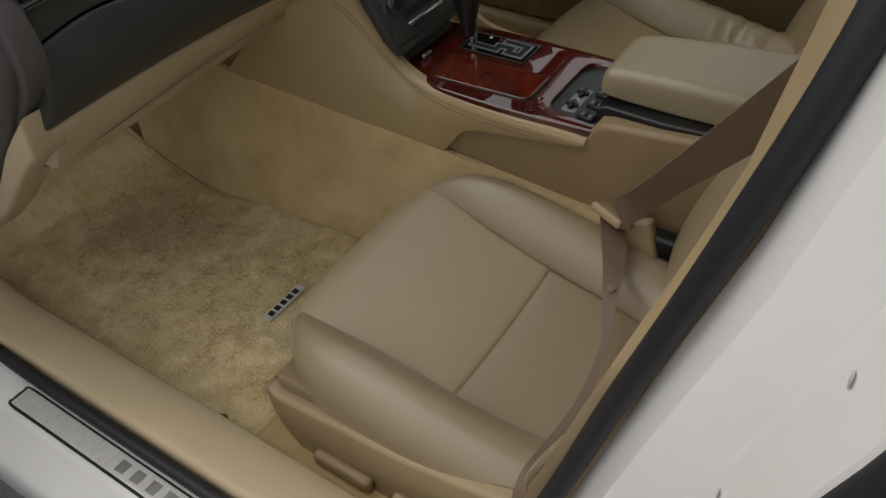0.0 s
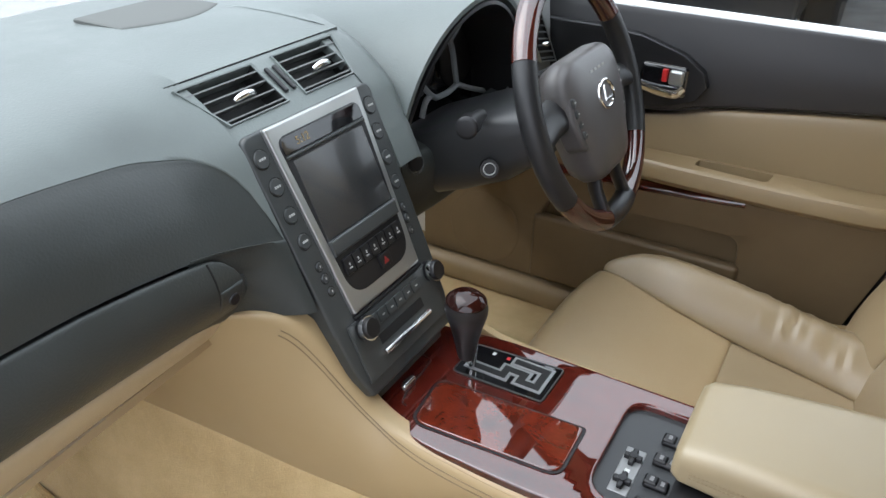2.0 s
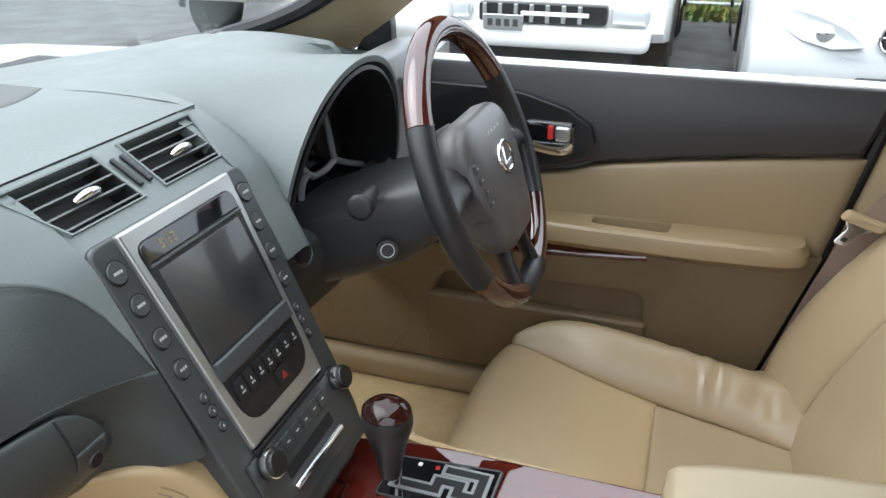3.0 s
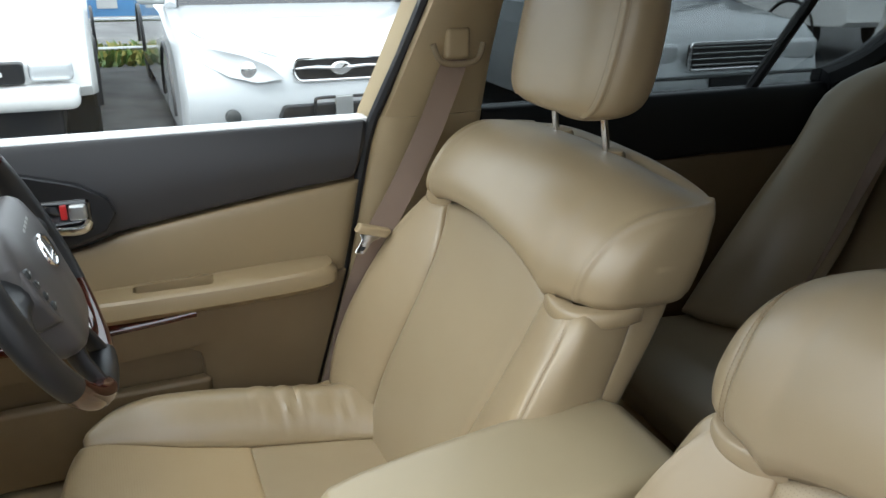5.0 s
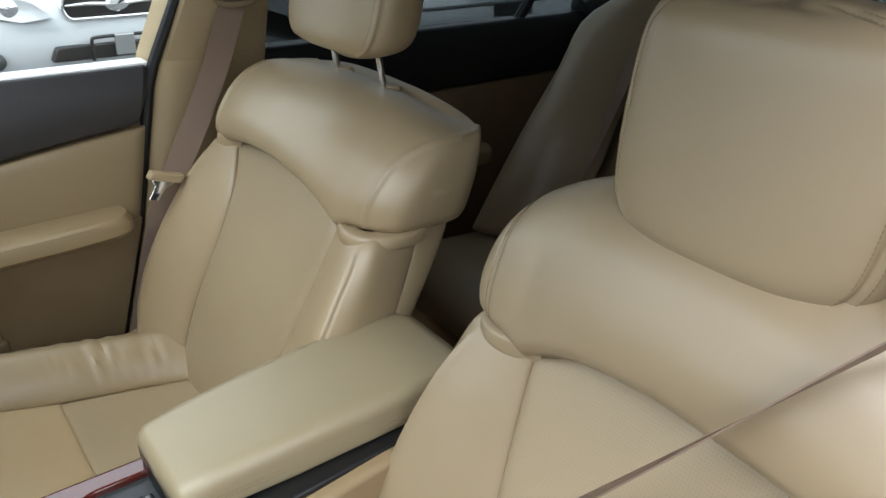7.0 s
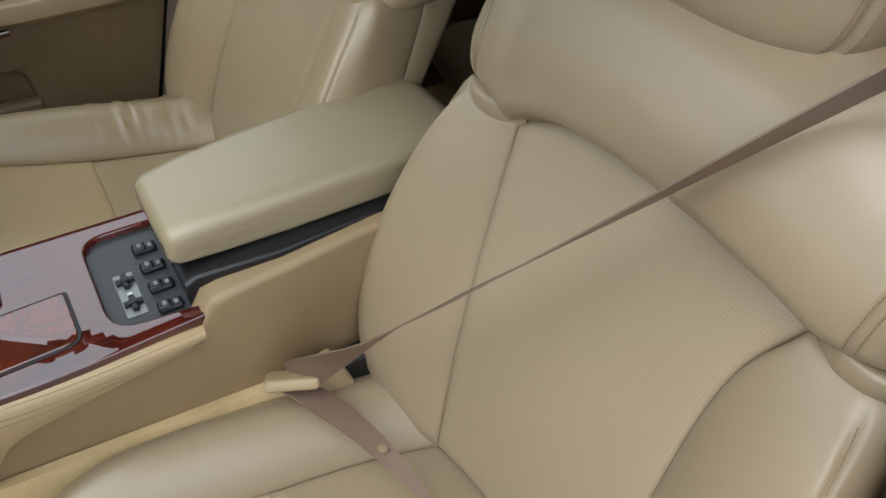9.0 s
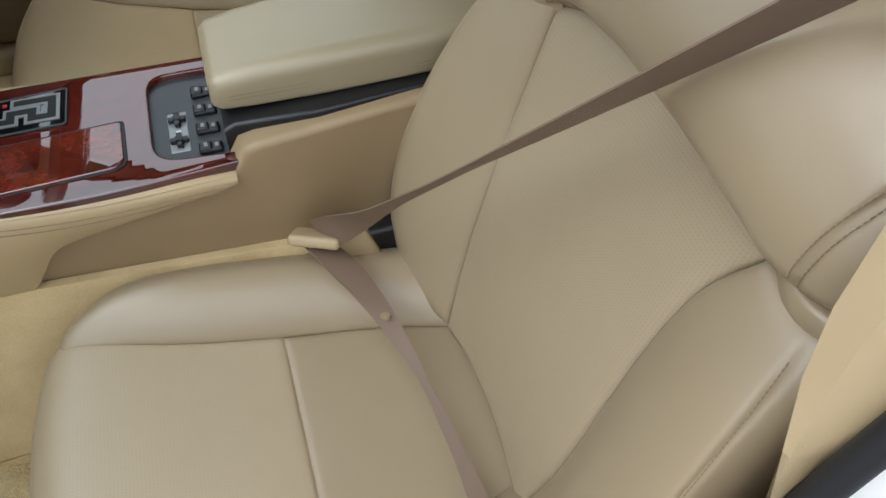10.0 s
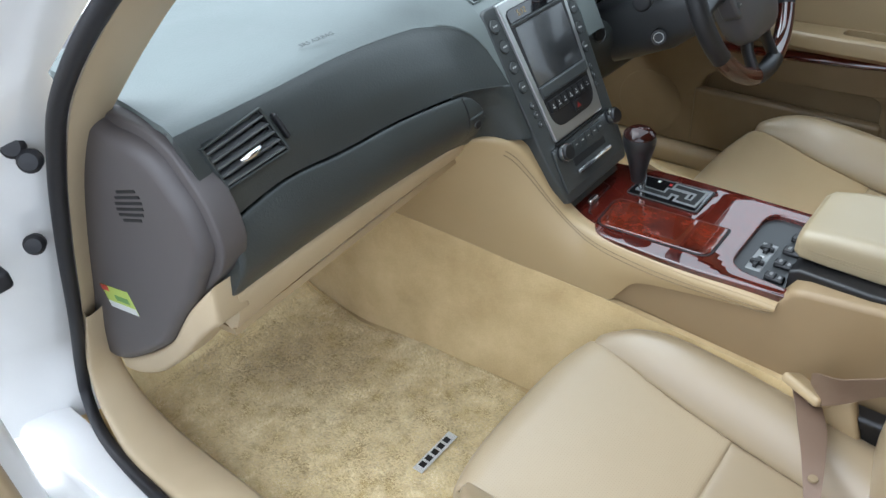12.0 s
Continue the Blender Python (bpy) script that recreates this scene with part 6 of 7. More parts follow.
part("driver_fascia", pad(lambda u, v: (0.112 + 0.61 * u, 0.515 + 0.04 * v - 0.02 * math.sin(u * math.pi), 0.80 - 0.14 * v), 16, 8, 0.01, 0.02, 0.03, 0.03, out=(0, -1, 0)), DASH_LOW, dash)
part("driver_knee", pad(lambda u, v: (0.14 + 0.58 * u, 0.55 + 0.12 * v, 0.70 - 0.16 * v), 10, 6, 0.0, 0.01, 0.02, 0.02, out=(0, -1, -0.5)), BPLAST, dash, "beige driver lower dash panel")
part("side_fascia", pad(lambda u, v: (0.545 + 0.175 * u, 0.52 - 0.02 * v, 0.99 - 0.20 * v), 6, 8, 0.006, 0.012, 0.02, 0.03, out=(0, -1, 0)), material("pale_grey_fascia", (0.30, 0.31, 0.31), 0.4, 0.3), dash, "silver-grey vent surround")
louvre_vent("side_vent", [(0.566, 0.4975, 0.948), (0.634, 0.4975, 0.934), (0.702, 0.4900, 0.836), (0.632, 0.4900, 0.850)], 7, dash, SILVER, 0.009)
writing("SRS AIRBAG", 0.0105, material("dark_print", (0.05, 0.055, 0.055), 0.6), Matrix.Translation((-0.425, 0.556, 1.0052)) @ Euler((radians(16), 0, radians(-6))).to_matrix().to_4x4(), dash, "airbag_lettering")

# ---------------------------------------------------------------- steering wheel and column
sw = thing("steering_wheel", "black leather and dark wood steering wheel", "steering wheel", (0.372, 0.305, 0.892))
WM = Euler((radians(90 - 22), 0, 0)).to_matrix().to_4x4()   # wheel face: local z towards the driver
def wv_(x, y, z=0.0):
    return WM @ Vector((x, y, z))
RIM, TH = 0.184, 0.0168
def rim_arc(a0, a1, grow=1.0):
    n = max(6, int(abs(a1 - a0) / 5))
    return tube([wv_(RIM * math.cos(radians(a0 + (a1 - a0) * k / n)), RIM * math.sin(radians(a0 + (a1 - a0) * k / n))) for k in range(n + 1)], TH * grow, 14)
for a0, a1, mat_, lab in ((30, 150, RIMWOOD, "lacquered wood rim"), (150, 215, WHEELSKIN, "black leather rim"), (-35, 30, WHEELSKIN, "black leather rim"), (215, 255, RIMWOOD, "lacquered wood rim"), (285, 325, RIMWOOD, "lacquered wood rim"), (255, 285, WHEELSKIN, "black leather rim")):
    part("rim", rim_arc(a0, a1, 1.0 if mat_ is RIMWOOD else 1.03), mat_, sw, lab)
HUBSKIN = material("satin_grey_black_plastic", (0.085, 0.079, 0.078), 0.36)
relief(HUBSKIN, noise_node(HUBSKIN, 500, 2).outputs["Fac"], 0.0003, 0.3)
hub_pts = rounded([(-0.100, 0.068), (0.100, 0.068), (0.104, 0.0), (0.066, -0.118), (-0.066, -0.118), (-0.104, 0.0)], [0.045, 0.045, 0.03, 0.03, 0.03, 0.03])
hub_rings = []
for k_, z_ in ((0.9, -0.03), (1.0, -0.012), (1.0, 0.004), (0.97, 0.014), (0.90, 0.021), (0.72, 0.027), (0.45, 0.0300), (0.2, 0.0305)):
    hub_rings.append([wv_(x * k_, -0.015 + (y + 0.015) * k_, z_) for x, y in hub_pts])
hub = part("hub", loft(hub_rings), HUBSKIN, sw, "satin dark airbag hub", 60)
lg = tube([wv_(0.026 * math.cos(a), 0.0 + 0.020 * math.sin(a), 0.0312) for a in [2 * math.pi * k / 28 for k in range(28)]], 0.0028, 8, True)
part("emblem", lg, CHROME, hub, "chrome oval emblem")
part("emblem_bar", tube([wv_(-0.004, 0.014, 0.0312), wv_(-0.009, -0.008, 0.0312), wv_(0.014, -0.008, 0.0312)], 0.0024, 8), CHROME, hub)
for k in range(4):
    bm = rbox((-0.028 + k * 0.015, 0.038, 0.020), (-0.019 + k * 0.015, 0.042, 0.0280), 0)
    bm.transform(WM)
    part("airbag_bar", bm, SIDE_PRINT, hub)
for s in (-1, 1):
    part("spoke", tube([wv_(s * 0.07, 0.008, -0.002), wv_(s * 0.13, 0.0, -0.006), wv_(s * 0.172, -0.01, 0)], [0.03, 0.024, 0.02], 12, flat=0.5), WHEELSKIN, sw, "black spoke")
    pod = rounded([(s * 0.062, 0.036), (s * 0.098, 0.026), (s * 0.104, -0.02), (s * 0.092, -0.056), (s * 0.058, -0.066)], 0.010)
    bm = prism(pod, "z", -0.012, 0.019, 0.005)
    bm.transform(WM)
    pd = part("button_pod", bm, HUBSKIN, sw, "recessed wheel button pod")
    for k in range(4):
        bx, by = s * (0.090 - 0.0035 * k), 0.014 - 0.0165 * k
        bm = rbox((bx - 0.0065, by - 0.0068, 0.012), (bx + 0.0065, by + 0.0068, 0.0225), 0.003)
        bm.transform(WM)
        wb = part("wheel_button", bm, STACK, pd)
        bm = rbox((bx - 0.003, by - 0.0011, 0.022), (bx + 0.003, by + 0.0011, 0.0228), 0)
        bm.transform(WM)
        part("button_print", bm, SIDE_PRINT, wb)
    part("spoke", tube([wv_(s * 0.032, -0.075, 0.0), wv_(s * 0.043, -0.13, -0.004), wv_(s * 0.046, -0.170, 0)], [0.02, 0.016, 0.016], 12, flat=0.6), WHEELSKIN, sw, "black lower spoke")
col = thing("steering_column", "dark plastic steering column cover with stalk", "steering column", (0.372, 0.37, 0.85))
cr = []
for k, w, h, up in ((0.0, 0.075, 0.06, 0.55), (0.05, 0.095, 0.085, 0.55), (0.12, 0.105, 0.095, 0.46), (0.26, 0.115, 0.105, 0.22)):
    cr.append([Vector((w * math.copysign(abs(math.cos(a)) ** 0.55, math.cos(a)), -0.02 + k, 0.0 - k * 0.30 + h * (up if math.sin(a) > 0 else 1.0) * math.copysign(abs(math.sin(a)) ** 0.6, math.sin(a)))) for a in [2 * math.pi * q / 24 for q in range(24)]])
part("shroud", loft(cr), material("column_plastic", (0.032, 0.033, 0.034), 0.40), col, "", 50)
part("stalk", tube([(-0.10, 0.06, 0.02), (-0.155, 0.045, 0.03), (-0.163, 0.043, 0.031), (-0.187, 0.0365, 0.0338), (-0.191, 0.0355, 0.0342)], [0.010, 0.012, 0.0165, 0.0165, 0.011], 18), BLACK, col, "black control stalk")
part("stalk", tube([(0.10, 0.06, 0.02), (0.165, 0.035, 0.03)], [0.010, 0.012], 12), BLACK, col, "black control stalk")
part("start_button", lathe([(0.0, 0.004), (0.014, 0.004), (0.0155, 0.0)], 24, Matrix.Translation((-0.112, 0.035, -0.055)) @ Euler((radians(78), 0, radians(-62))).to_matrix().to_4x4()), BLACK, col, "round start button")
part("start_ring", tube([Matrix.Translation((-0.1135, 0.034, -0.0545)) @ Euler((radians(78), 0, radians(-62))).to_matrix().to_4x4() @ Vector((0.009 * math.cos(a), 0.009 * math.sin(a), 0.004)) for a in [2 * math.pi * q / 20 for q in range(20)]], 0.0009, 6, True), SIDE_PRINT, col)

# ---------------------------------------------------------------- centre console
con = thing("centre_console", "beige centre console with red-brown lacquered wood top", "centre console")
side_out = [(0.44, 0.25), (0.44, 0.56), (0.40, 0.572), (0.02, 0.572), (0.0, 0.605), (-0.02, 0.612), (-0.22, 0.636), (-0.34, 0.642), (-0.38, 0.60), (-0.40, 0.25)]
part("core", prism(side_out, "x", -0.094, 0.140, 0.010), CONSOLE_SHADED, con, "beige console body")
PT = [(0.012, -0.100, 0.578), (0.06, -0.103, 0.581), (0.16, -0.108, 0.582), (0.26, -0.106, 0.585), (0.33, -0.104, 0.594), (0.37, -0.106, 0.616), (0.40, -0.118, 0.66), (0.425, -0.134, 0.712), (0.445, -0.152, 0.748), (0.475, -0.178, 0.764), (0.51, -0.205, 0.765)]
PB = [(0.012, -0.103, 0.566), (0.06, -0.104, 0.556), (0.16, -0.106, 0.541), (0.235, -0.108, 0.525), (0.265, -0.110, 0.49), (0.29, -0.112, 0.466), (0.36, -0.125, 0.478), (0.45, -0.145, 0.498), (0.55, -0.165, 0.52), (0.65, -0.185, 0.54), (0.72, -0.20, 0.555)]
pts_t = spline(PT, 4)
pts_b = spline(PB, 4)
def pad_side(u, v):
    k = u * (len(pts_t) - 1)
    i = min(int(k), len(pts_t) - 2)
    a, b = pts_t[i].lerp(pts_t[i + 1], k - i), pts_b[i].lerp(pts_b[i + 1], k - i)
    q = a.lerp(b, v)
    bulge = 0.010 * math.sin(v * math.pi) * min(1, (a - b).length / 0.1)
    d_ = min(1, v * (a - b).length / 0.011)
    roll = 0.0075 * (1 - math.sqrt(max(0, 1 - (1 - d_) ** 2)))
    return q.y - bulge + roll, q.x, q.z
part("side_pad", sheet(lambda u, v: pad_side(u, v ** 1.6), 60, 26, 0.02, (0.95, 0.2, -0.1)), PADHIDE, con, "stitched beige side pad")
def pad_top(u, v):
    k = u * (len(pts_t) - 1)
    i = min(int(k), len(pts_t) - 2)
    a = pts_t[i].lerp(pts_t[i + 1], k - i)
    inner = lerp([(0.0, -0.088), (0.33, -0.090), (0.40, -0.10), (0.45, -0.118), (0.51, -0.13)], a.x)
    return a.y + (inner - a.y) * v, a.x + 0.035 * v * max(0, (a.x - 0.34) / 0.17), a.z + 0.003 * math.sin(v * math.pi) - 0.004 * v
part("pad_rim", sheet(lambda u, v: (lambda p: (p[0], p[1], p[2] - 0.003))(pad_top(0.62 * u, v)), 30, 5, 0.01, (0, 0.2, -1)), PADHIDE, con)
def on_pad(u, v):
    h_ = 1e-3
    q = Vector(pad_side(u, v))
    n_v = (Vector(pad_side(min(1, u + h_), v)) - q).cross(Vector(pad_side(u, v + h_)) - q).normalized()
    return q + n_v * (0.0006 if n_v.x < 0 else -0.0006)
for v_ in (0.016, 0.024):
    part("stitching", tube([on_pad(0.02 + 0.80 * k / 60, v_ / max(0.02, (Vector(pad_side(0.02 + 0.80 * k / 60, 1)) - Vector(pad_side(0.02 + 0.80 * k / 60, 0))).length)) for k in range(61)], 0.0008, 5), PIPING, con)
part("side_pad", sheet(lambda u, v: (lambda q: (0.148 + (q.y * -1 - 0.10) * 0.8 + 0.006 * math.sin(v * math.pi), q.x, q.z - 0.12 * v))(pts_t[int(u * 0.5 * (len(pts_t) - 1))]), 40, 5, 0.012, (-1, 0, 0)), PADHIDE, con)
wood_out = rounded([(-0.088, -0.03), (-0.074, -0.03), (-0.064, 0.103), (0.112, 0.104), (0.112, -0.03), (0.142, -0.03), (0.142, 0.30), (0.118, 0.445), (-0.062, 0.445), (-0.070, 0.40), (-0.102, 0.33), (-0.104, 0.16)], [0.005, 0.005, 0.036, 0.032, 0.006, 0.006, 0.03, 0.02, 0.02, 0.03, 0.05, 0.05])
wd = part("wood_top", slab(wood_out, 0.566, 0.592, 0.0035), WOOD, con, "glossy red-brown wood console top")
lid_out = rounded([(0.014, 0.344), (0.026, 0.136), (-0.066, 0.134), (-0.078, 0.334)], [0.02, 0.006, 0.02, 0.02])
part("lid_gap", prism(lid_out, "z", 0.585, 0.5932, 0.0), BLACK, wd)
lid_in = [((x - (-0.026)) * 0.955 - 0.026, (y - 0.24) * 0.972 + 0.24) for x, y in lid_out]
part("storage_lid", prism(lid_in, "z", 0.585, 0.5955, 0.002, 3), BURL, wd, "burl wood storage lid")
part("lid_edge", tube([(x, y, 0.5932) for x, y in lid_out], 0.0009, 6, True), BLACK, wd)
ash = spline([(-0.055, 0.352, 0.5925), (-0.050, 0.362, 0.5925), (-0.02, 0.368, 0.5925), (0.03, 0.372, 0.5925), (0.045, 0.380, 0.5925), (0.048, 0.43, 0.5925)], 4)
part("ashtray_line", tube(ash, 0.0012, 6), BLACK, wd)
part("ashtray_catch", rbox((-0.036, 0.366, 0.592), (-0.008, 0.376, 0.604), 0.004), CHROME, wd, "chrome ashtray catch")
gate_out = rounded([(0.037, 0.336), (0.041, 0.205), (0.117, 0.204), (0.106, 0.336)], 0.005)
gp = part("gate_plate", prism(gate_out, "z", 0.588, 0.5945, 0.0015), GLOSS, con, "black gear gate plate")
part("gate_rim", tube([(x, y, 0.5945) for x, y in gate_out], 0.0012, 6, True), STACK, gp)
gate_path = [(0.062, 0.318), (0.062, 0.272), (0.078, 0.272), (0.078, 0.246), (0.062, 0.246), (0.062, 0.222), (0.098, 0.222), (0.098, 0.264)]
def band(w):
    """Closed outline round the gate's zigzag, w to each side."""
    pts = [Vector(p) for p in gate_path]
    left, right = [], []
    for i, p in enumerate(pts):
        d0 = (p - pts[i - 1]).normalized() if i else (pts[1] - p).normalized()
        d1 = (pts[i + 1] - p).normalized() if i < len(pts) - 1 else d0
        n0, n1 = Vector((-d0.y, d0.x)), Vector((-d1.y, d1.x))
        m_ = (n0 + n1) / max(0.5, 1 + n0.dot(n1))
        e = (-d1 if i == 0 else d0 if i == len(pts) - 1 else Vector((0, 0))) * w
        left.append(p + m_ * w + e)
        right.append(p - m_ * w + e)
    return [(q.x, q.y) for q in left + right[::-1]]
part("gate_surround", prism(band(0.0095), "z", 0.594, 0.5957, 0.0), material("dim_grey_metal", (0.27, 0.275, 0.275), 0.4, 0.4), gp, "grey zigzag gate trim", 0)
part("gate_slot", prism(band(0.0052), "z", 0.5945, 0.5962, 0.0), DARK, gp, "", 0)
for k in range(4):
    part("gate_mark", rbox((0.096, 0.30 - k * 0.022, 0.5944), (0.102, 0.305 - k * 0.022, 0.5952), 0), RED if k == 1 else PRINT, gp)
gs = thing("gear_lever", "dark leather and wood gear knob on chrome stem", "gear lever", (0.060, 0.318, 0.594))
part("stem", tube([(0, 0, 0), (-0.004, 0.0, 0.022), (-0.006, 0.0, 0.045)], [0.006, 0.0085, 0.0095], 12), CHROME, gs, "chrome stem")
kn_prof = [(0.0115, 0.030), (0.0135, 0.042), (0.017, 0.066), (0.0225, 0.092), (0.0275, 0.112), (0.0285, 0.124), (0.0255, 0.136), (0.017, 0.144), (0.006, 0.147), (0.0, 0.147)]
def knob_shape():
    return Matrix.Translation((-0.014, 0.002, 0)) @ Euler((radians(2), radians(-7), 0)).to_matrix().to_4x4() @ Matrix.Diagonal((0.9, 1.02, 0.95, 1))
part("gear_knob", lathe([(q.x, q.y) for q in spline([(a, b, 0) for a, b in kn_prof], 4)], 28, knob_shape()), WHEELSKIN, gs, "dark leather gear knob", 80)
cap_prof = [(0.0268, 0.134), (0.0262, 0.1365), (0.0175, 0.1446), (0.006, 0.1478), (0.0, 0.148)]
part("knob_cap", lathe([(q.x, q.y) for q in spline([(a, b, 0) for a, b in cap_prof], 4)], 28, knob_shape()), wood("dark_knob_wood", (0.006, 0.0025, 0.002), (0.045, 0.010, 0.006), False, 1.45), gs, "dark lacquered wood cap", 80)
# switch panel
DIM = material("grey_print", (0.20, 0.20, 0.20), 0.6)
SWITCH = material("dark_graphite_plastic", (0.030, 0.032, 0.034), 0.38)
swp_out = rounded([(0.1135, 0.1055), (0.1135, -0.004), (-0.0775, -0.004), (-0.0655, 0.1045)], [0.032, 0.001, 0.001, 0.036], 8)
SW_Z = 0.5825
spn = part("switch_panel", prism(swp_out, "z", 0.568, SW_Z, 0.0008), SWITCH, con, "dark graphite seat switch panel sunk in the wood")
for k in range(4):
    x = -0.058 + k * 0.039
    b = part("rocker_switch", rbox((x, 0.020, 0.58), (x + 0.0175, 0.050, 0.5895), 0.004), BLACK, spn, "black rocker switch")
    part("rocker_tip", rbox((x + 0.001, 0.033, 0.586), (x + 0.0165, 0.0495, 0.592), 0.003, 3), BLACK, b)
    for q in (0.0255, 0.0385):
        part("print", rbox((x + 0.005, q, 0.588), (x + 0.0125, q + 0.0045, 0.5896 if q < 0.03 else 0.5923), 0), DIM, b)
dpl = part("dial_plate", rbox((-0.044, 0.059, 0.58), (0.036, 0.084, 0.5833), 0.002), material("dim_silver_plate", (0.26, 0.265, 0.265), 0.4, 0.5), spn, "silver plate under the heater keys")
for k in range(2):
    x = -0.025 + k * 0.042
    b = part("heater_key", join(rbox((x - 0.0035, 0.0605, 0.582), (x + 0.0035, 0.0825, 0.59), 0.0015), rbox((x - 0.0125, 0.0680, 0.582), (x + 0.0125, 0.0750, 0.59), 0.0015)), BLACK, spn, "cross-shaped seat heater key")
    part("key_cap", lathe([(0.0, 0.0095), (0.0052, 0.009), (0.0062, 0.0)], 18, Matrix.Translation((x, 0.0715, 0.582))), BLACK, b)
part("print", rbox((-0.008, 0.0685, 0.5832), (-0.002, 0.0745, 0.5837), 0), PRINT, dpl)

# armrest box
ar = thing("armrest", "beige leather armrest lid on black base", "armrest")
def arm_ring(y, zb, zt, x0, x1, r=0.022):
    pts = rounded([(x0, zb), (x1, zb), (x1, zt), (x0, zt)], [0.008, 0.008, r, r], 5)
    return [Vector((x, y, z)) for x, z in pts]
ars = []
for y, zb, zt, x0, x1 in ((0.022, 0.642, 0.652, -0.022, 0.095), (0.020, 0.632, 0.664, -0.034, 0.108), (0.010, 0.627, 0.672, -0.038, 0.112), (-0.03, 0.627, 0.680, -0.041, 0.115), (-0.12, 0.632, 0.690, -0.049, 0.118), (-0.22, 0.640, 0.698, -0.056, 0.12), (-0.32, 0.646, 0.702, -0.06, 0.12), (-0.365, 0.652, 0.699, -0.058, 0.118), (-0.385, 0.660, 0.692, -0.05, 0.11)):
    ars.append(arm_ring(y, zb, zt, x0, x1))
part("lid", loft(ars), ARM, ar, "padded leather lid", 80)
for dz in (0.0, 0.0055):
    thread([(lerp([(-0.3, -0.0605), (0.01, -0.0385)], y) - 0.0006, y, lerp([(-0.3, 0.659), (0.01, 0.642)], y) + dz) for y in (0.0, -0.1, -0.2, -0.3)], PIPING, ar, 0.0006)
part("base", loft([arm_ring(y, 0.57, zt, -0.075 if y < 0.0 else -0.06, 0.125, 0.006) for y, zt in ((0.014, 0.615), (0.0, 0.622), (-0.1, 0.631), (-0.22, 0.640), (-0.34, 0.648))]), BLACK, ar, "black armrest base", 40)

# ---------------------------------------------------------------- seat belts
pb = thing("seat_belt", "fastened beige-brown passenger seat belt with folded webbing", "seat belt")
L = Vector((-0.140, -0.070, 0.482))
BELT_TOP = Vector((-0.662, -0.415, 1.18))
sh = [L.lerp(BELT_TOP, i / 24) + Vector((0, 0, -0.006 * math.sin(math.pi * i / 24))) for i in range(25)]
n_ = len(sh)
def twist(f):
    flat, edge_on = Vector((0.76, 0.13, 0.63)), Vector((0.33, -0.92, -0.21))
    a = radians(lerp([(0, -8), (0.09, -49), (0.19, -83), (0.35, -90), (0.55, -82), (0.75, -73), (1, -64)], f))
    return flat * math.cos(a) + edge_on * math.sin(a)
sd = [twist(i / (n_ - 1)) for i in range(n_)]
part("shoulder_webbing", ribbon(sh, [0.047] * n_, sd), WEB, pb)
lap = spline([L + Vector((0.004, 0.008, -0.006)), (-0.20, -0.096, 0.468), (-0.274, -0.124, 0.456), (-0.345, -0.149, 0.418), (-0.44, -0.162, 0.405), (-0.53, -0.165, 0.418), (-0.62, -0.17, 0.445), (-0.652, -0.18, 0.36)], 5)
n_ = len(lap)
part("lap_webbing", ribbon(lap, [lerp([(0, 0.045), (0.14, 0.042), (0.28, 0.026), (0.43, 0.010), (0.6, 0.016), (1, 0.046)], i / (n_ - 1)) for i in range(n_)], [Vector((0.5, 1.0, 0.4)).lerp(Vector((0.0, 1.0, -0.4)), i / (n_ - 1)) for i in range(n_)]), WEB, pb)
part("belt_button", lathe([(0.0, 0.004), (0.006, 0.003), (0.007, 0.0)], 14, Matrix.Translation((-0.274, -0.124, 0.458))), PIPING, pb)
part("tongue", rbox((-0.03, -0.034, -0.008), (0.012, 0.034, 0.008), 0.006, 3, Matrix.Translation(L) @ Euler((0, radians(30), radians(-25))).to_matrix().to_4x4()), BPLAST, pb, "beige belt tongue")
part("buckle", rbox((-0.02, -0.028, -0.10), (0.006, 0.028, -0.004), 0.008, 3, Matrix.Translation(L + Vector((0.02, -0.03, 0))) @ Euler((radians(-20), radians(10), 0)).to_matrix().to_4x4()), BPLAST, pb, "beige belt buckle")

# Added black box that darkens the gap between seat and console like shade.
part("buckle_stalk", rbox((-0.136, -0.205, 0.345), (-0.104, -0.118, 0.462), 0.008), BLACK, pb, "black box for the shade in the gap beside the seat")

db = thing("seat_belt", "hanging driver seat belt with steel tongue", "seat belt")
dsh = [(0.700, -0.412, 1.062), (0.692, -0.36, 0.94), (0.682, -0.30, 0.83), (0.672, -0.245, 0.745)]
part("shoulder_webbing", ribbon(spline(dsh, 5), [0.047] * 16, [Vector((0.25, 1, 0.1))] * 16), WEB, db)
part("lower_webbing", ribbon(spline([(0.672, -0.245, 0.745), (0.70, -0.21, 0.62), (0.715, -0.16, 0.42), (0.72, -0.12, 0.30)], 5), [0.047] * 16, [Vector((0.3, 1, 0.1))] * 16), WEB, db)
def belt_piece(pts, x0, x1, bevel):
    """Outline in steps along the tongue and across it, lying against the pillar."""
    bm = prism([(-0.230 + 0.68 * a - 0.963 * c, 0.757 - 0.73 * a - 0.268 * c) for a, c in pts], "x", x0, x1, bevel)
    for q in bm.verts:
        q.co.x += 0.42 * (q.co.z - 0.757) - 0.004
    return bm
part("tongue_cover", belt_piece(rounded([(-0.011, -0.031), (0.007, -0.031), (0.007, 0.031), (-0.011, 0.031)], 0.006), 0.655, 0.673, 0.004), BPLAST, db, "beige belt slide")
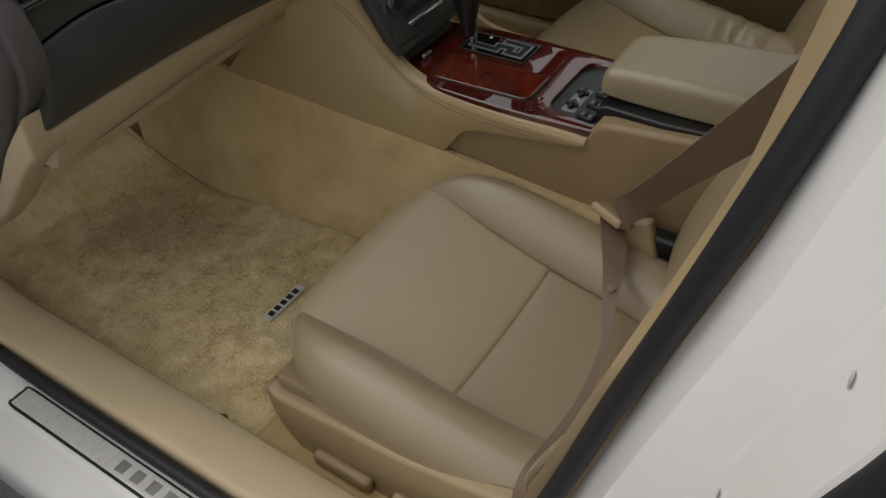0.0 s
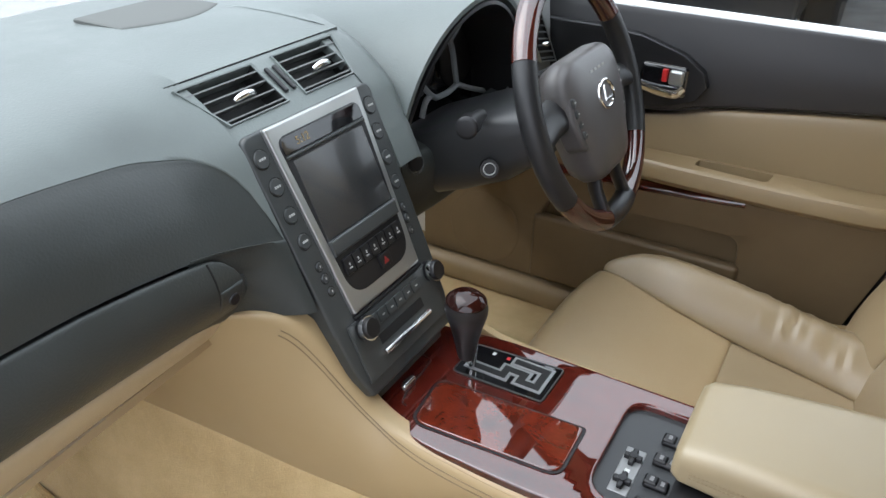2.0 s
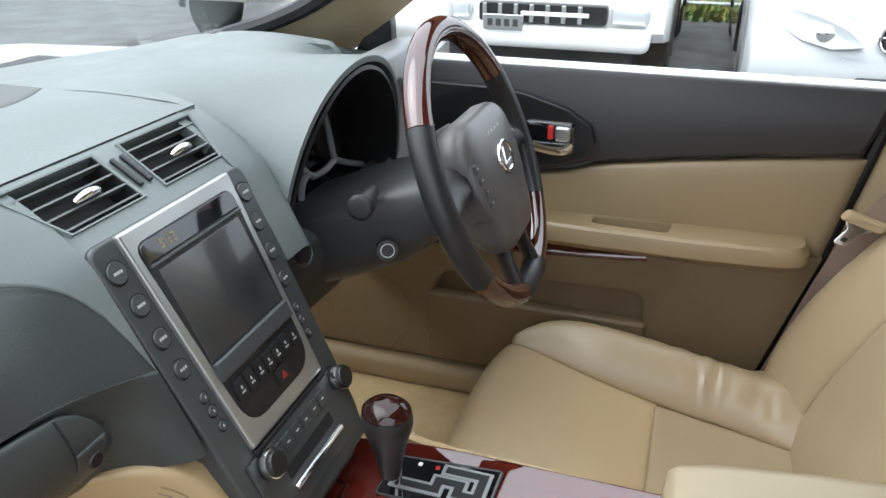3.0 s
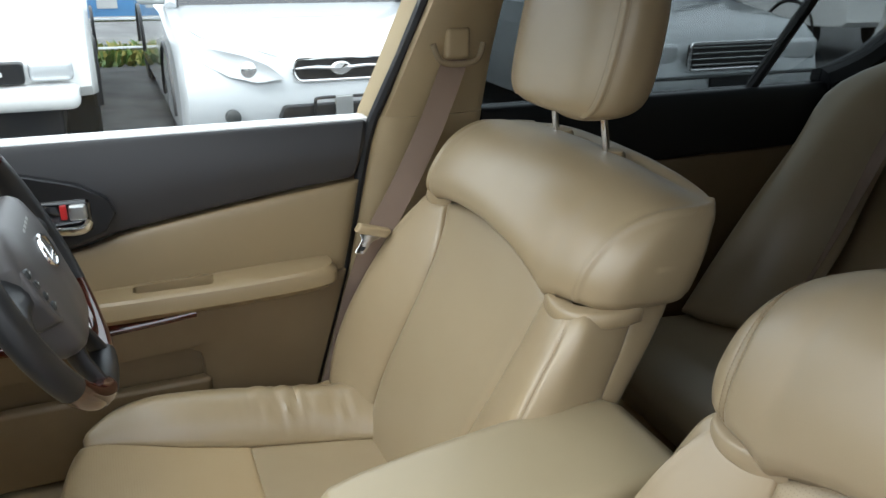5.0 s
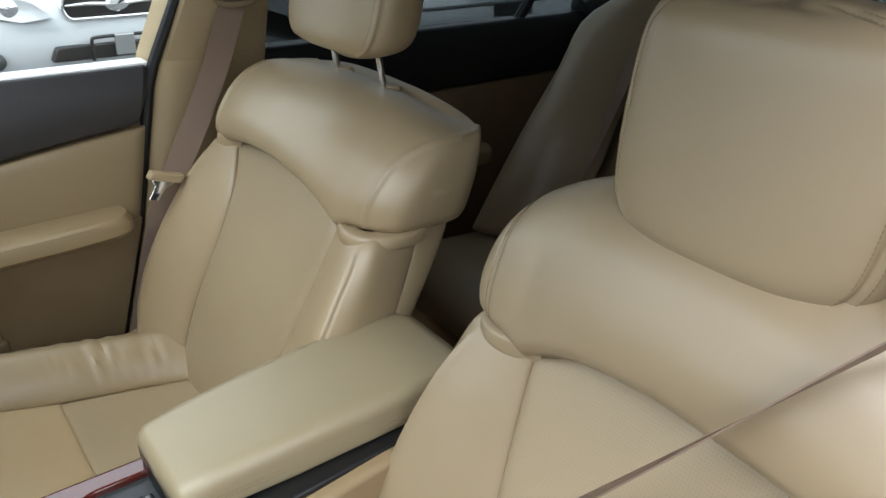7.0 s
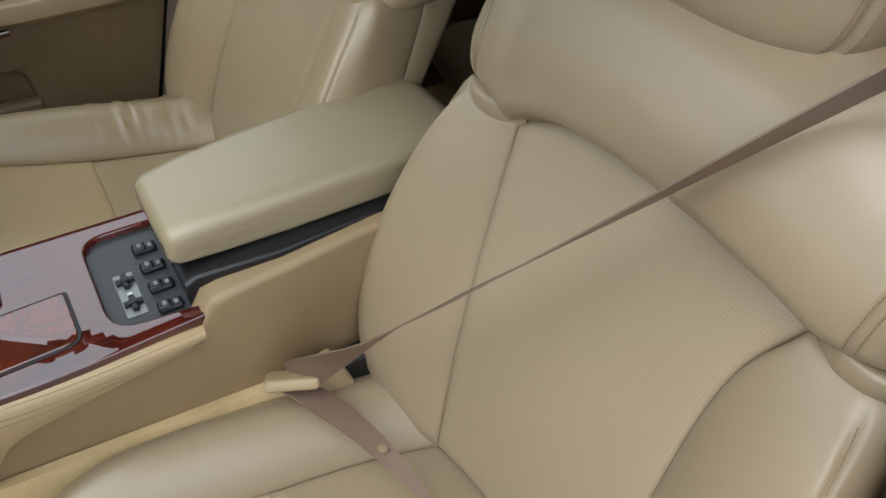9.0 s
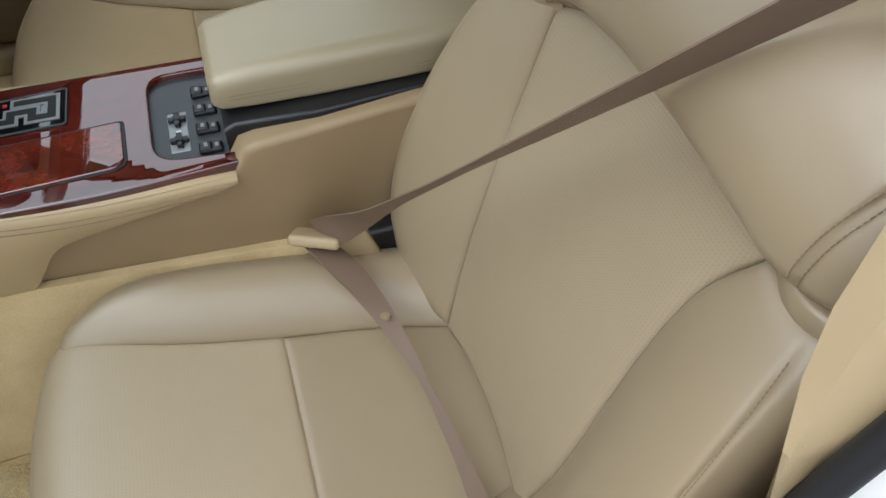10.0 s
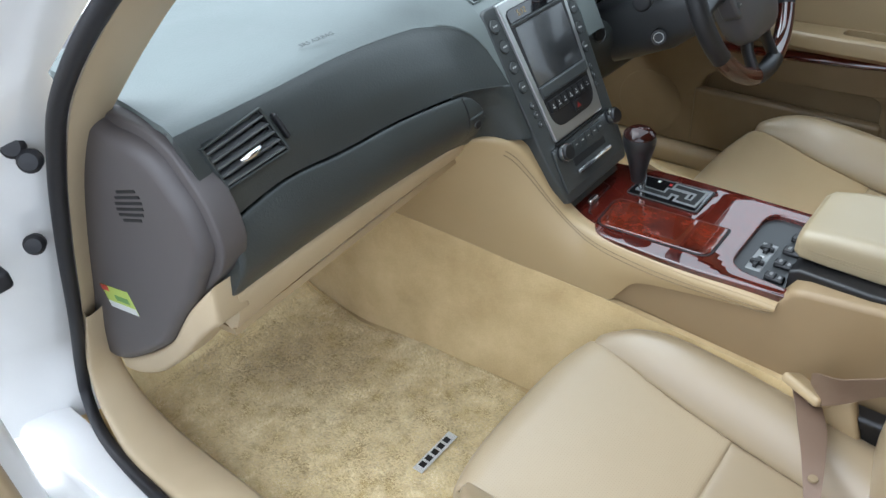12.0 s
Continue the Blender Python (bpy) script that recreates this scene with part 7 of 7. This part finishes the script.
tg = part("tongue", belt_piece(rounded([(0.004, -0.021), (0.010, -0.019), (0.018, -0.0095), (0.046, -0.0085), (0.046, 0.0085), (0.018, 0.0095), (0.010, 0.019), (0.004, 0.021)], [0, 0.003, 0.004, 0.003, 0.003, 0.004, 0.003, 0]), 0.660, 0.663, 0.0008), CHROME, db, "bright steel tongue")
part("tongue_slot", belt_piece(rounded([(0.031, -0.004), (0.039, -0.004), (0.039, 0.004), (0.031, 0.004)], 0.0015), 0.6593, 0.6637, 0.0), DARK, tg)
part("guide_ring", tube(spline([(0.690, -0.36, 1.085), (0.688, -0.375, 1.055), (0.688, -0.41, 1.048), (0.688, -0.447, 1.055), (0.690, -0.46, 1.085)], 5), 0.0055, 10), PIPING, db, "beige belt guide")
part("guide_cover", rbox((0.688, -0.435, 1.055), (0.712, -0.385, 1.115), 0.010), BPLAST, db)

# ---------------------------------------------------------------- open passenger door, barely in view
pd_ = thing("car_door", "open white passenger door with beige trim", "car door")
dm = Matrix.Translation((-0.90, 0.86, 0)) @ Euler((0, 0, radians(14))).to_matrix().to_4x4()
part("outer_skin", rbox((-1.05, 0.03, 0.27), (0.0, 0.10, 0.95), 0.02, 3, dm), PAINT, pd_)
part("inner_trim", rbox((-1.03, -0.045, 0.33), (-0.06, 0.03, 0.93), 0.025, 3, dm), BPLAST, pd_)
part("door_armrest", rbox((-0.95, -0.10, 0.63), (-0.40, -0.04, 0.68), 0.02, 3, dm), LEATHER, pd_)
part("check_strap", rbox((-0.86, 0.795, 0.752), (-0.825, 0.835, 0.782), 0.008), RUBBER, pd_, "black door check strap")

# ---------------------------------------------------------------- outside: ground and parked cars
GZ = -0.05
gr = part("ground", sheet(lambda u, v: (-300 + 600 * u, -300 + 600 * v, GZ), 2, 2), ASPHALT, None, "grey asphalt of a car park")
tagged(gr, "grey asphalt of a car park", "ground", kind="structure")


def wheel(parent, x, y, r=0.31):
    m = Matrix.Translation((x, y, GZ + r)) @ Euler((radians(90), 0, 0)).to_matrix().to_4x4()
    t = part("wheel", lathe([(0.19, 0.10), (r - 0.03, 0.105), (r, 0.08), (r, -0.08), (r - 0.03, -0.105), (0.19, -0.10)], 28, m), TYRE, parent, "black tyre")
    part("rim", lathe([(0.0, 0.07), (0.05, 0.075), (0.06, 0.03), (0.15, 0.035), (0.185, 0.08), (0.2, 0.10), (0.2, -0.09), (0.0, -0.09)], 20, m), SILVER, t, "alloy rim")


def outside():
    """Bonnet, wings, boot, quarters and wheels of the car that is being looked into."""
    bow = [(-0.72, 0.05), (-0.60, 0.018), (-0.3, 0.004), (0, 0), (0.3, 0.004), (0.60, 0.018), (0.72, 0.05)]
    rings = [[Vector((x * w, y - 0.10 * abs(x), z - d)) for x, d in bow] + [Vector((x * w, y - 0.10 * abs(x), z - 0.09)) for x, d in reversed(bow)] for y, z, w in ((1.32, 0.905, 1.0), (1.5, 0.915, 1.0), (1.9, 0.895, 0.99), (2.3, 0.84, 0.97), (2.58, 0.765, 0.94), (2.66, 0.72, 0.92))]
    part("bonnet", loft(rings), PAINT, shell_car, "white bonnet", 30)
    def wing(pts, arch_y, sx, name, lab):
        hole = [(arch_y + 0.35 * math.cos(a), 0.28 + 0.35 * math.sin(a)) for a in [math.pi * k / 16 for k in range(17)]]
        a, b = sorted((sx * 0.70, sx * 0.915))
        part(name, prism(pts[:1] + hole[::-1] + pts[1:] if pts[0][0] < arch_y else pts[:1] + hole + pts[1:], "x", a, b, 0.03, 4), PAINT, shell_car, lab, 35)
    for sx in (-1, 1):
        wing([(1.16, 0.24), (2.55, 0.24), (2.80, 0.30), (2.84, 0.46), (2.76, 0.62), (2.60, 0.72), (2.2, 0.82), (1.6, 0.885), (1.16, 0.90)], 1.98, sx, "front_wing", "white front wing")
        wing([(-1.62, 0.24), (-2.62, 0.24), (-2.74, 0.40), (-2.72, 0.80), (-2.60, 0.94), (-2.1, 0.95), (-1.62, 0.94)], -1.98, sx, "rear_wing", "white rear quarter")
        part("quarter_panel", loft([[Vector((sx * (x + dx), y, z)) for dx, y in ((0.0, y0), (0.0, y1), (0.02, y1), (0.02, y0))] for x, y0, y1, z in ((0.815, -1.60, -2.16, 0.93), (0.775, -1.62, -2.0, 1.10), (0.70, -1.52, -1.78, 1.29), (0.62, -1.44, -1.52, 1.385))]), PAINT, shell_car, "white rear roof pillar", 30)
        for y in (1.98, -1.98):
            m = Matrix.Translation((sx * 0.80, y, GZ + 0.33)) @ Euler((0, radians(90 * sx), 0)).to_matrix().to_4x4()
            t = part("wheel", lathe([(0.20, 0.10), (0.30, 0.105), (0.33, 0.08), (0.33, -0.08), (0.30, -0.105), (0.20, -0.10)], 32, m), TYRE, shell_car, "black tyre")
            part("rim", lathe([(0.0, 0.07), (0.05, 0.075), (0.06, 0.03), (0.16, 0.035), (0.195, 0.08), (0.21, 0.10), (0.21, -0.09), (0.0, -0.09)], 24, m), SILVER, t, "alloy rim")
    part("front_bumper", loft([[Vector((x * k, y - 0.14 * abs(x) ** 2, z)) for x in (-0.80, -0.5, 0, 0.5, 0.80)] + [Vector((x * k, 2.45, z)) for x in (0.80, -0.80)] for y, z, k in ((2.80, 0.22, 1.0), (2.88, 0.34, 1.0), (2.90, 0.50, 1.0), (2.84, 0.62, 0.98), (2.68, 0.70, 0.92))]), PAINT, shell_car, "white front bumper", 40)
    part("boot_lid", loft([[Vector((x, y, z - 0.05 * abs(x) ** 3)) for x in (-0.72, -0.4, 0, 0.4, 0.72)] + [Vector((x, y, 0.24)) for x in (0.72, -0.72)] for y, z in ((-2.14, 0.955), (-2.4, 0.97), (-2.66, 0.965), (-2.74, 0.80), (-2.76, 0.40))]), PAINT, shell_car, "white boot lid", 30)
    part("right_roof_edge", loft([[Vector((x, y, z)) for x, z in ((0.598, 1.358), (0.59, 1.380), (0.645, 1.368), (0.672, 1.335), (0.655, 1.325))] for y in (0.10, -0.4, -1.0, -1.47)]), PAINT, shell_car)
    part("rear_sill", prism([(-0.93, 0.20), (-0.93, 0.27), (-0.915, 0.29), (-0.88, 0.30), (-0.79, 0.30), (-0.78, 0.20)], "y", -1.62, -0.345, 0.0), PAINT, shell_car, "white painted sill")
    part("right_sill", prism([(0.92, 0.20), (0.92, 0.27), (0.90, 0.29), (0.79, 0.29), (0.79, 0.20)], "y", -1.62, 1.16, 0.0), PAINT, shell_car, "white painted sill")
outside()


def parked_car(label, x0, yc, paint, w, bonnet, roof, length, kind):
    """A car whose nose, at x0, faces the -x side."""
    root = thing("parked_car", label, "car", (x0, yc, 0))
    h = w / 2
    low = [(0.06, 0.24), (0.0, 0.34), (-0.02, 0.46), (0.02, 0.58), (0.07, bonnet - 0.10), (0.16, bonnet - 0.03), (0.40, bonnet), (1.02, bonnet + 0.09), (length - 1.0, bonnet + 0.12), (length - 0.25, bonnet + 0.10), (length - 0.02, bonnet - 0.08), (length, 0.5), (length - 0.05, 0.24)]
    if kind == "suv":
        low[:4] = [(0.30, 0.42), (0.06, 0.44), (0.0, 0.50), (0.02, 0.60)]
        low[-1] = (length - 0.05, 0.40)
    rings = []
    for s, drop, back in ((-1.0, 0.05, 0.16), (-0.96, 0.02, 0.08), (-0.8, 0.008, 0.03), (-0.4, 0.0, 0.006), (0, 0, 0), (0.4, 0.0, 0.006), (0.8, 0.008, 0.03), (0.96, 0.02, 0.08), (1.0, 0.05, 0.16)):
        rings.append([Vector((x + (back if x < 0.5 else 0), s * h, z + GZ - (drop if z > 0.6 else 0))) for x, z in low])
    part("body", loft(rings), paint, root, "", 35)
    zb = bonnet + 0.08
    cab = [(0.98, zb), (1.75 if kind == "car" else 1.5, roof), (length - (1.3 if kind == "car" else 0.35), roof), (length - (0.7 if kind == "car" else 0.1), zb + 0.03)]
    part("cabin", loft([[Vector((x + abs(s) ** 4 * 0.05, s * (h - 0.06) * (1 if z < zb + 0.1 else 0.80), z + GZ)) for x, z in cab] for s in (-1, -0.5, 0, 0.5, 1)]), GLOSS, root, "dark glazed cabin", 30)
    part("roof_panel", rbox((cab[1][0] - 0.05, -h * 0.74, roof + GZ - 0.015), (cab[2][0], h * 0.74, roof + GZ + 0.02), 0.02), paint, root)
    for s in (-1, 1):
        part("pillar", tube([(cab[0][0], s * (h - 0.07), zb + GZ), (cab[1][0], s * (h - 0.06) * 0.8, roof + GZ)], 0.035, 8), paint, root)
        for x in (0.85, length - 0.85):
            wheel(root, x, s * (h - 0.12))
            part("wheel_arch", tube([(x + 0.37 * math.cos(a), s * (h - 0.01), GZ + 0.31 + 0.36 * math.sin(a)) for a in [math.pi * k / 14 for k in range(15)]], 0.03, 8, flat=0.7), BLACK, root)
        part("mirror", rbox((1.1, s * (h + 0.02) - 0.10, zb + GZ + 0.0), (1.22, s * (h + 0.02) + 0.10, zb + GZ + 0.14), 0.04), paint, root)
    return root, h


def fit_box(root, nm, x, y0, y1, z0, z1, mat_, lab="", bevel=0.02, d=0.05):
    return part(nm, rbox((x, y0, z0 + GZ), (x + d, y1, z1 + GZ), bevel), mat_, root, lab)


wg, h = parked_car("silver-white estate car with bonnet scoop, nose forward", 3.62, -1.02, PEARL, 1.70, 0.80, 1.42, 4.5, "car")
part("grille", prism(rounded([(-0.262, 0.62), (-0.235, 0.565), (0.235, 0.565), (0.262, 0.62), (0.245, 0.675), (-0.245, 0.675)], 0.02), "x", 0.0, 0.06, 0.008), BLACK, wg, "black mesh grille").location = (-0.012, 0, GZ)
part("grille_frame", tube([(-0.012, y, z + GZ) for y, z in rounded([(-0.268, 0.62), (-0.240, 0.560), (0.240, 0.560), (0.268, 0.62), (0.250, 0.681), (-0.250, 0.681)], 0.03)], 0.009, 8, True), CHROME, wg, "chrome grille frame")
for s in (-1, 1):
    part("grille_bar", tube(spline([(-0.03, s * 0.04, 0.628 + GZ), (-0.022, s * 0.14, 0.634 + GZ), (-0.012, s * 0.25, 0.628 + GZ)], 4), [0.013, 0.013, 0.012, 0.012, 0.011, 0.010, 0.009, 0.007, 0.005], 8), CHROME, wg, "chrome grille wing")
    lens = [(0.02, 0.32, 0.585), (0.05, 0.46, 0.565), (0.10, 0.60, 0.595), (0.17, 0.72, 0.66), (0.22, 0.77, 0.735), (0.16, 0.66, 0.735), (0.09, 0.52, 0.705), (0.04, 0.40, 0.655)]
    hl = part("headlamp", loft([[Vector((x + d, s * y, z + GZ)) for x, y, z in lens] for d in (-0.075, -0.06, 0.08)]), LAMP, wg, "clear headlamp", 30)
    part("projector", lathe([(0.0, 0.012), (0.03, 0.008), (0.042, 0.0), (0.045, -0.02)], 20, Matrix.Translation((-0.005, s * 0.50, 0.632 + GZ)) @ Euler((0, radians(-90), 0)).to_matrix().to_4x4()), CHROME, hl, "round lamp reflector")
    part("fog_lamp", lathe([(0.0, 0.01), (0.03, 0.008), (0.04, 0.0), (0.042, -0.04)], 20, Matrix.Translation((-0.02, s * 0.60, 0.385 + GZ)) @ Euler((0, radians(-90), 0)).to_matrix().to_4x4()), STACK, wg, "round fog lamp")
    part("bonnet_seam", tube([(0.05, s * 0.33, 0.69 + GZ), (0.14, s * 0.50, 0.735 + GZ), (0.26, s * 0.70, 0.775 + GZ), (0.6, s * 0.76, 0.80 + GZ)], 0.003, 6), SILVER, wg)
part("emblem", lathe([(0, 0.012), (0.05, 0.009), (0.06, 0)], 20, Matrix.Translation((-0.03, 0, 0.625 + GZ)) @ Euler((0, radians(-90), 0)).to_matrix().to_4x4() @ Matrix.Diagonal((0.6, 1, 1, 1))), CHROME, wg)
part("lower_grille", prism(rounded([(-0.36, 0.36), (0.36, 0.36), (0.33, 0.435), (-0.33, 0.435)], 0.02), "x", -0.03, 0.04, 0.01), BLACK, wg, "black lower grille").location = (-0.02, 0, GZ)
for s in (-1, 1):
    part("plate_frame", tube(spline([(-0.07, s * 0.05, 0.475 + GZ), (-0.08, s * 0.14, 0.475 + GZ), (-0.08, s * 0.165, 0.46 + GZ), (-0.07, s * 0.165, 0.36 + GZ)], 4), 0.010, 6), BLACK, wg, "black plate holder arm")
part("plate_bracket", rbox((-0.085, -0.05, 0.375 + GZ), (-0.06, 0.05, 0.482 + GZ), 0.006), SILVER, wg, "bare metal plate bracket")
part("scoop", rbox((0.56, -0.21, 0.792 + GZ), (0.62, 0.21, 0.822 + GZ), 0.010), BLACK, wg, "dark bonnet scoop mouth")
part("scoop_hood", rbox((0.575, -0.25, 0.808 + GZ), (1.0, 0.25, 0.836 + GZ), 0.014), PEARL, wg, "bonnet scoop")
suv, h = parked_car("white off-road car with grey front grille and plate frame", 4.08, 0.98, PAINT, 1.50, 0.93, 1.72, 4.0, "suv")
part("grille", prism(rounded([(-0.40, 0.545), (0.36, 0.545), (0.36, 0.655), (-0.40, 0.655)], 0.02), "x", -0.02, 0.06, 0.008), BLACK, suv, "black barred grille").location = (-0.02, 0, GZ)
for k in range(7):
    part("grille_bar", rbox((-0.055, -0.26 + 0.095 * k, 0.55 + GZ), (-0.03, -0.235 + 0.095 * k, 0.65 + GZ), 0.005), SILVER, suv)
part("grille_bar", rbox((-0.06, -0.30, 0.588 + GZ), (-0.03, 0.10, 0.612 + GZ), 0.006), PAINT, suv)
part("plate_frame", rbox((-0.17, 0.06, 0.515 + GZ), (-0.15, 0.30, 0.605 + GZ), 0.006), SILVER, suv, "plate holder with covered plate")
for k in range(4):
    part("plate_bar", rbox((-0.173, 0.09 + 0.05 * k, 0.54 + GZ), (-0.168, 0.12 + 0.05 * k, 0.58 + GZ), 0), STACK, suv)
part("bumper", rbox((-0.15, -0.66, 0.41 + GZ), (0.15, 0.62, 0.535 + GZ), 0.05), PAINT, suv, "white front bumper")
part("underbody", rbox((0.1, -0.55, 0.22 + GZ), (1.6, 0.6, 0.42 + GZ), 0.03), RUBBER, suv)
for s in (-1, 1):
    part("headlamp", rbox((-0.03, s * 0.53 - 0.11, 0.55 + GZ), (0.12, s * 0.53 + 0.11, 0.66 + GZ), 0.03), LAMP, suv, "clear headlamp")
crown, h = parked_car("silver saloon car behind tinted window", 3.24, -3.47, SILVER_PAINT, 1.74, 0.84, 1.42, 4.7, "car")
fit_box(crown, "grille", -0.02, -0.34, 0.34, 0.575, 0.72, BLACK, "dark upright grille")
for k in range(4):
    part("grille_bar", tube([(-0.024, -0.33, 0.595 + 0.035 * k + GZ), (-0.024, 0.33, 0.595 + 0.035 * k + GZ)], 0.005, 6), SILVER, crown)
part("grille_frame", tube([(-0.024, y, z + GZ) for y, z in rounded([(-0.35, 0.565), (0.35, 0.565), (0.35, 0.728), (-0.35, 0.728)], 0.03)], 0.010, 8, True), CHROME, crown, "chrome grille frame")
part("bumper_line", tube([(-0.03, -0.80, 0.52 + GZ), (-0.05, 0, 0.525 + GZ), (-0.03, 0.80, 0.52 + GZ)], 0.012, 8), STACK, crown)
for s in (-1, 1):
    fit_box(crown, "headlamp", 0.04, s * 0.58 - 0.2, s * 0.58 + 0.2, 0.58, 0.72, LAMP, "clear headlamp", 0.03, 0.2)
fit_box(crown, "plate_frame", -0.03, -0.17, 0.17, 0.38, 0.52, BLACK, "", 0.01, 0.02)
van, h = parked_car("white van parked further off", 5.6, -8.2, PAINT, 1.8, 1.1, 1.95, 4.6, "suv")
fit_box(van, "tail_lamp", 0.0, 0.6, 0.85, 0.9, 1.2, RED, "red tail lamp", 0.03, 0.1)
wv2, h = parked_car("white van beyond the windscreen", 4.9, 3.55, PAINT, 1.75, 1.05, 1.9, 4.5, "suv")
fit_box(wv2, "tail_lamp", -0.03, -0.33, -0.20, 0.495, 0.535, RED, "red lamp", 0.02, 0.05)

# verge with banner and rail beyond the cars
rng = random.Random(7)
vg = bmesh.new()
for k in range(6000):
    x, y = 8.1 + rng.random() * 1.2, -1.8 + rng.random() * 4.4
    h_, a_, w_ = 0.03 + 0.13 * rng.random() ** 2, rng.random() * 6.28, 0.010 + 0.015 * rng.random()
    dx, dy, lean = math.cos(a_) * w_, math.sin(a_) * w_, 0.12 * (rng.random() - 0.5)
    vg.faces.new([vg.verts.new(p) for p in ((x - dx, y - dy, GZ), (x + dx, y + dy, GZ), (x + dx * 0.6 + lean, y + dy * 0.6, GZ + h_ * 0.7), (x + lean * 1.6, y + lean, GZ + h_))])
grass = part("grass", vg, LEAF, None, "", 0)
leaves = grass.data.materials
leaves.append(LEAF_Y)
for p in grass.data.polygons:
    p.material_index = 1 if (p.index * 7919) % 10 < 4 else 0
tagged(grass, "rough green and yellowed grass verge behind the cars", "grass", kind="stuff")
fence = thing("rail_fence", "pale metal rail fence on the verge", "fence", (8.6, 0.3, GZ))
for z in (0.12, 0.42):
    part("rail", tube([(0, -1.8, z), (0, 1.9, z)], 0.022, 8), SILVER, fence)
for k in range(4):
    part("post", tube([(0, -1.6 + 1.05 * k, 0), (0, -1.6 + 1.05 * k, 0.75)], 0.028, 8), SILVER, fence)
ban = thing("banner", "blue and white banner hung on the fence", "banner", (8.56, 0.1, GZ))
part("cloth", sheet(lambda u, v: (0.012 * math.sin(u * 9), -0.75 + 1.5 * u, 0.46 + 0.55 * v), 20, 4, 0.004, (1, 0, 0)), POSTER, ban, "blue printed cloth")
for k in range(3):
    part("white_patch", sheet(lambda u, v, k=k: (-0.006 + 0.012 * math.sin((0.15 + 0.28 * k + 0.12 * u) * 9), -0.55 + 0.42 * k + 0.20 * u, 0.54 + 0.34 * v), 4, 2, 0.002, (1, 0, 0)), PRINT, ban)

msw = part("mirror_switch", lathe([(0.0, 0.006), (0.012, 0.006), (0.0145, 0.0)], 24, Matrix.Translation((0.178, 0.4865, 0.815)) @ Euler((radians(72), 0, radians(-12))).to_matrix().to_4x4()), BLACK, dash, "round mirror switch")
part("switch_ring", tube([Matrix.Translation((0.178, 0.486, 0.815)) @ Euler((radians(72), 0, radians(-12))).to_matrix().to_4x4() @ Vector((0.0165 * math.cos(a), 0.0165 * math.sin(a), 0.002)) for a in [2 * math.pi * q / 24 for q in range(24)]], 0.0014, 6, True), STACK, msw)
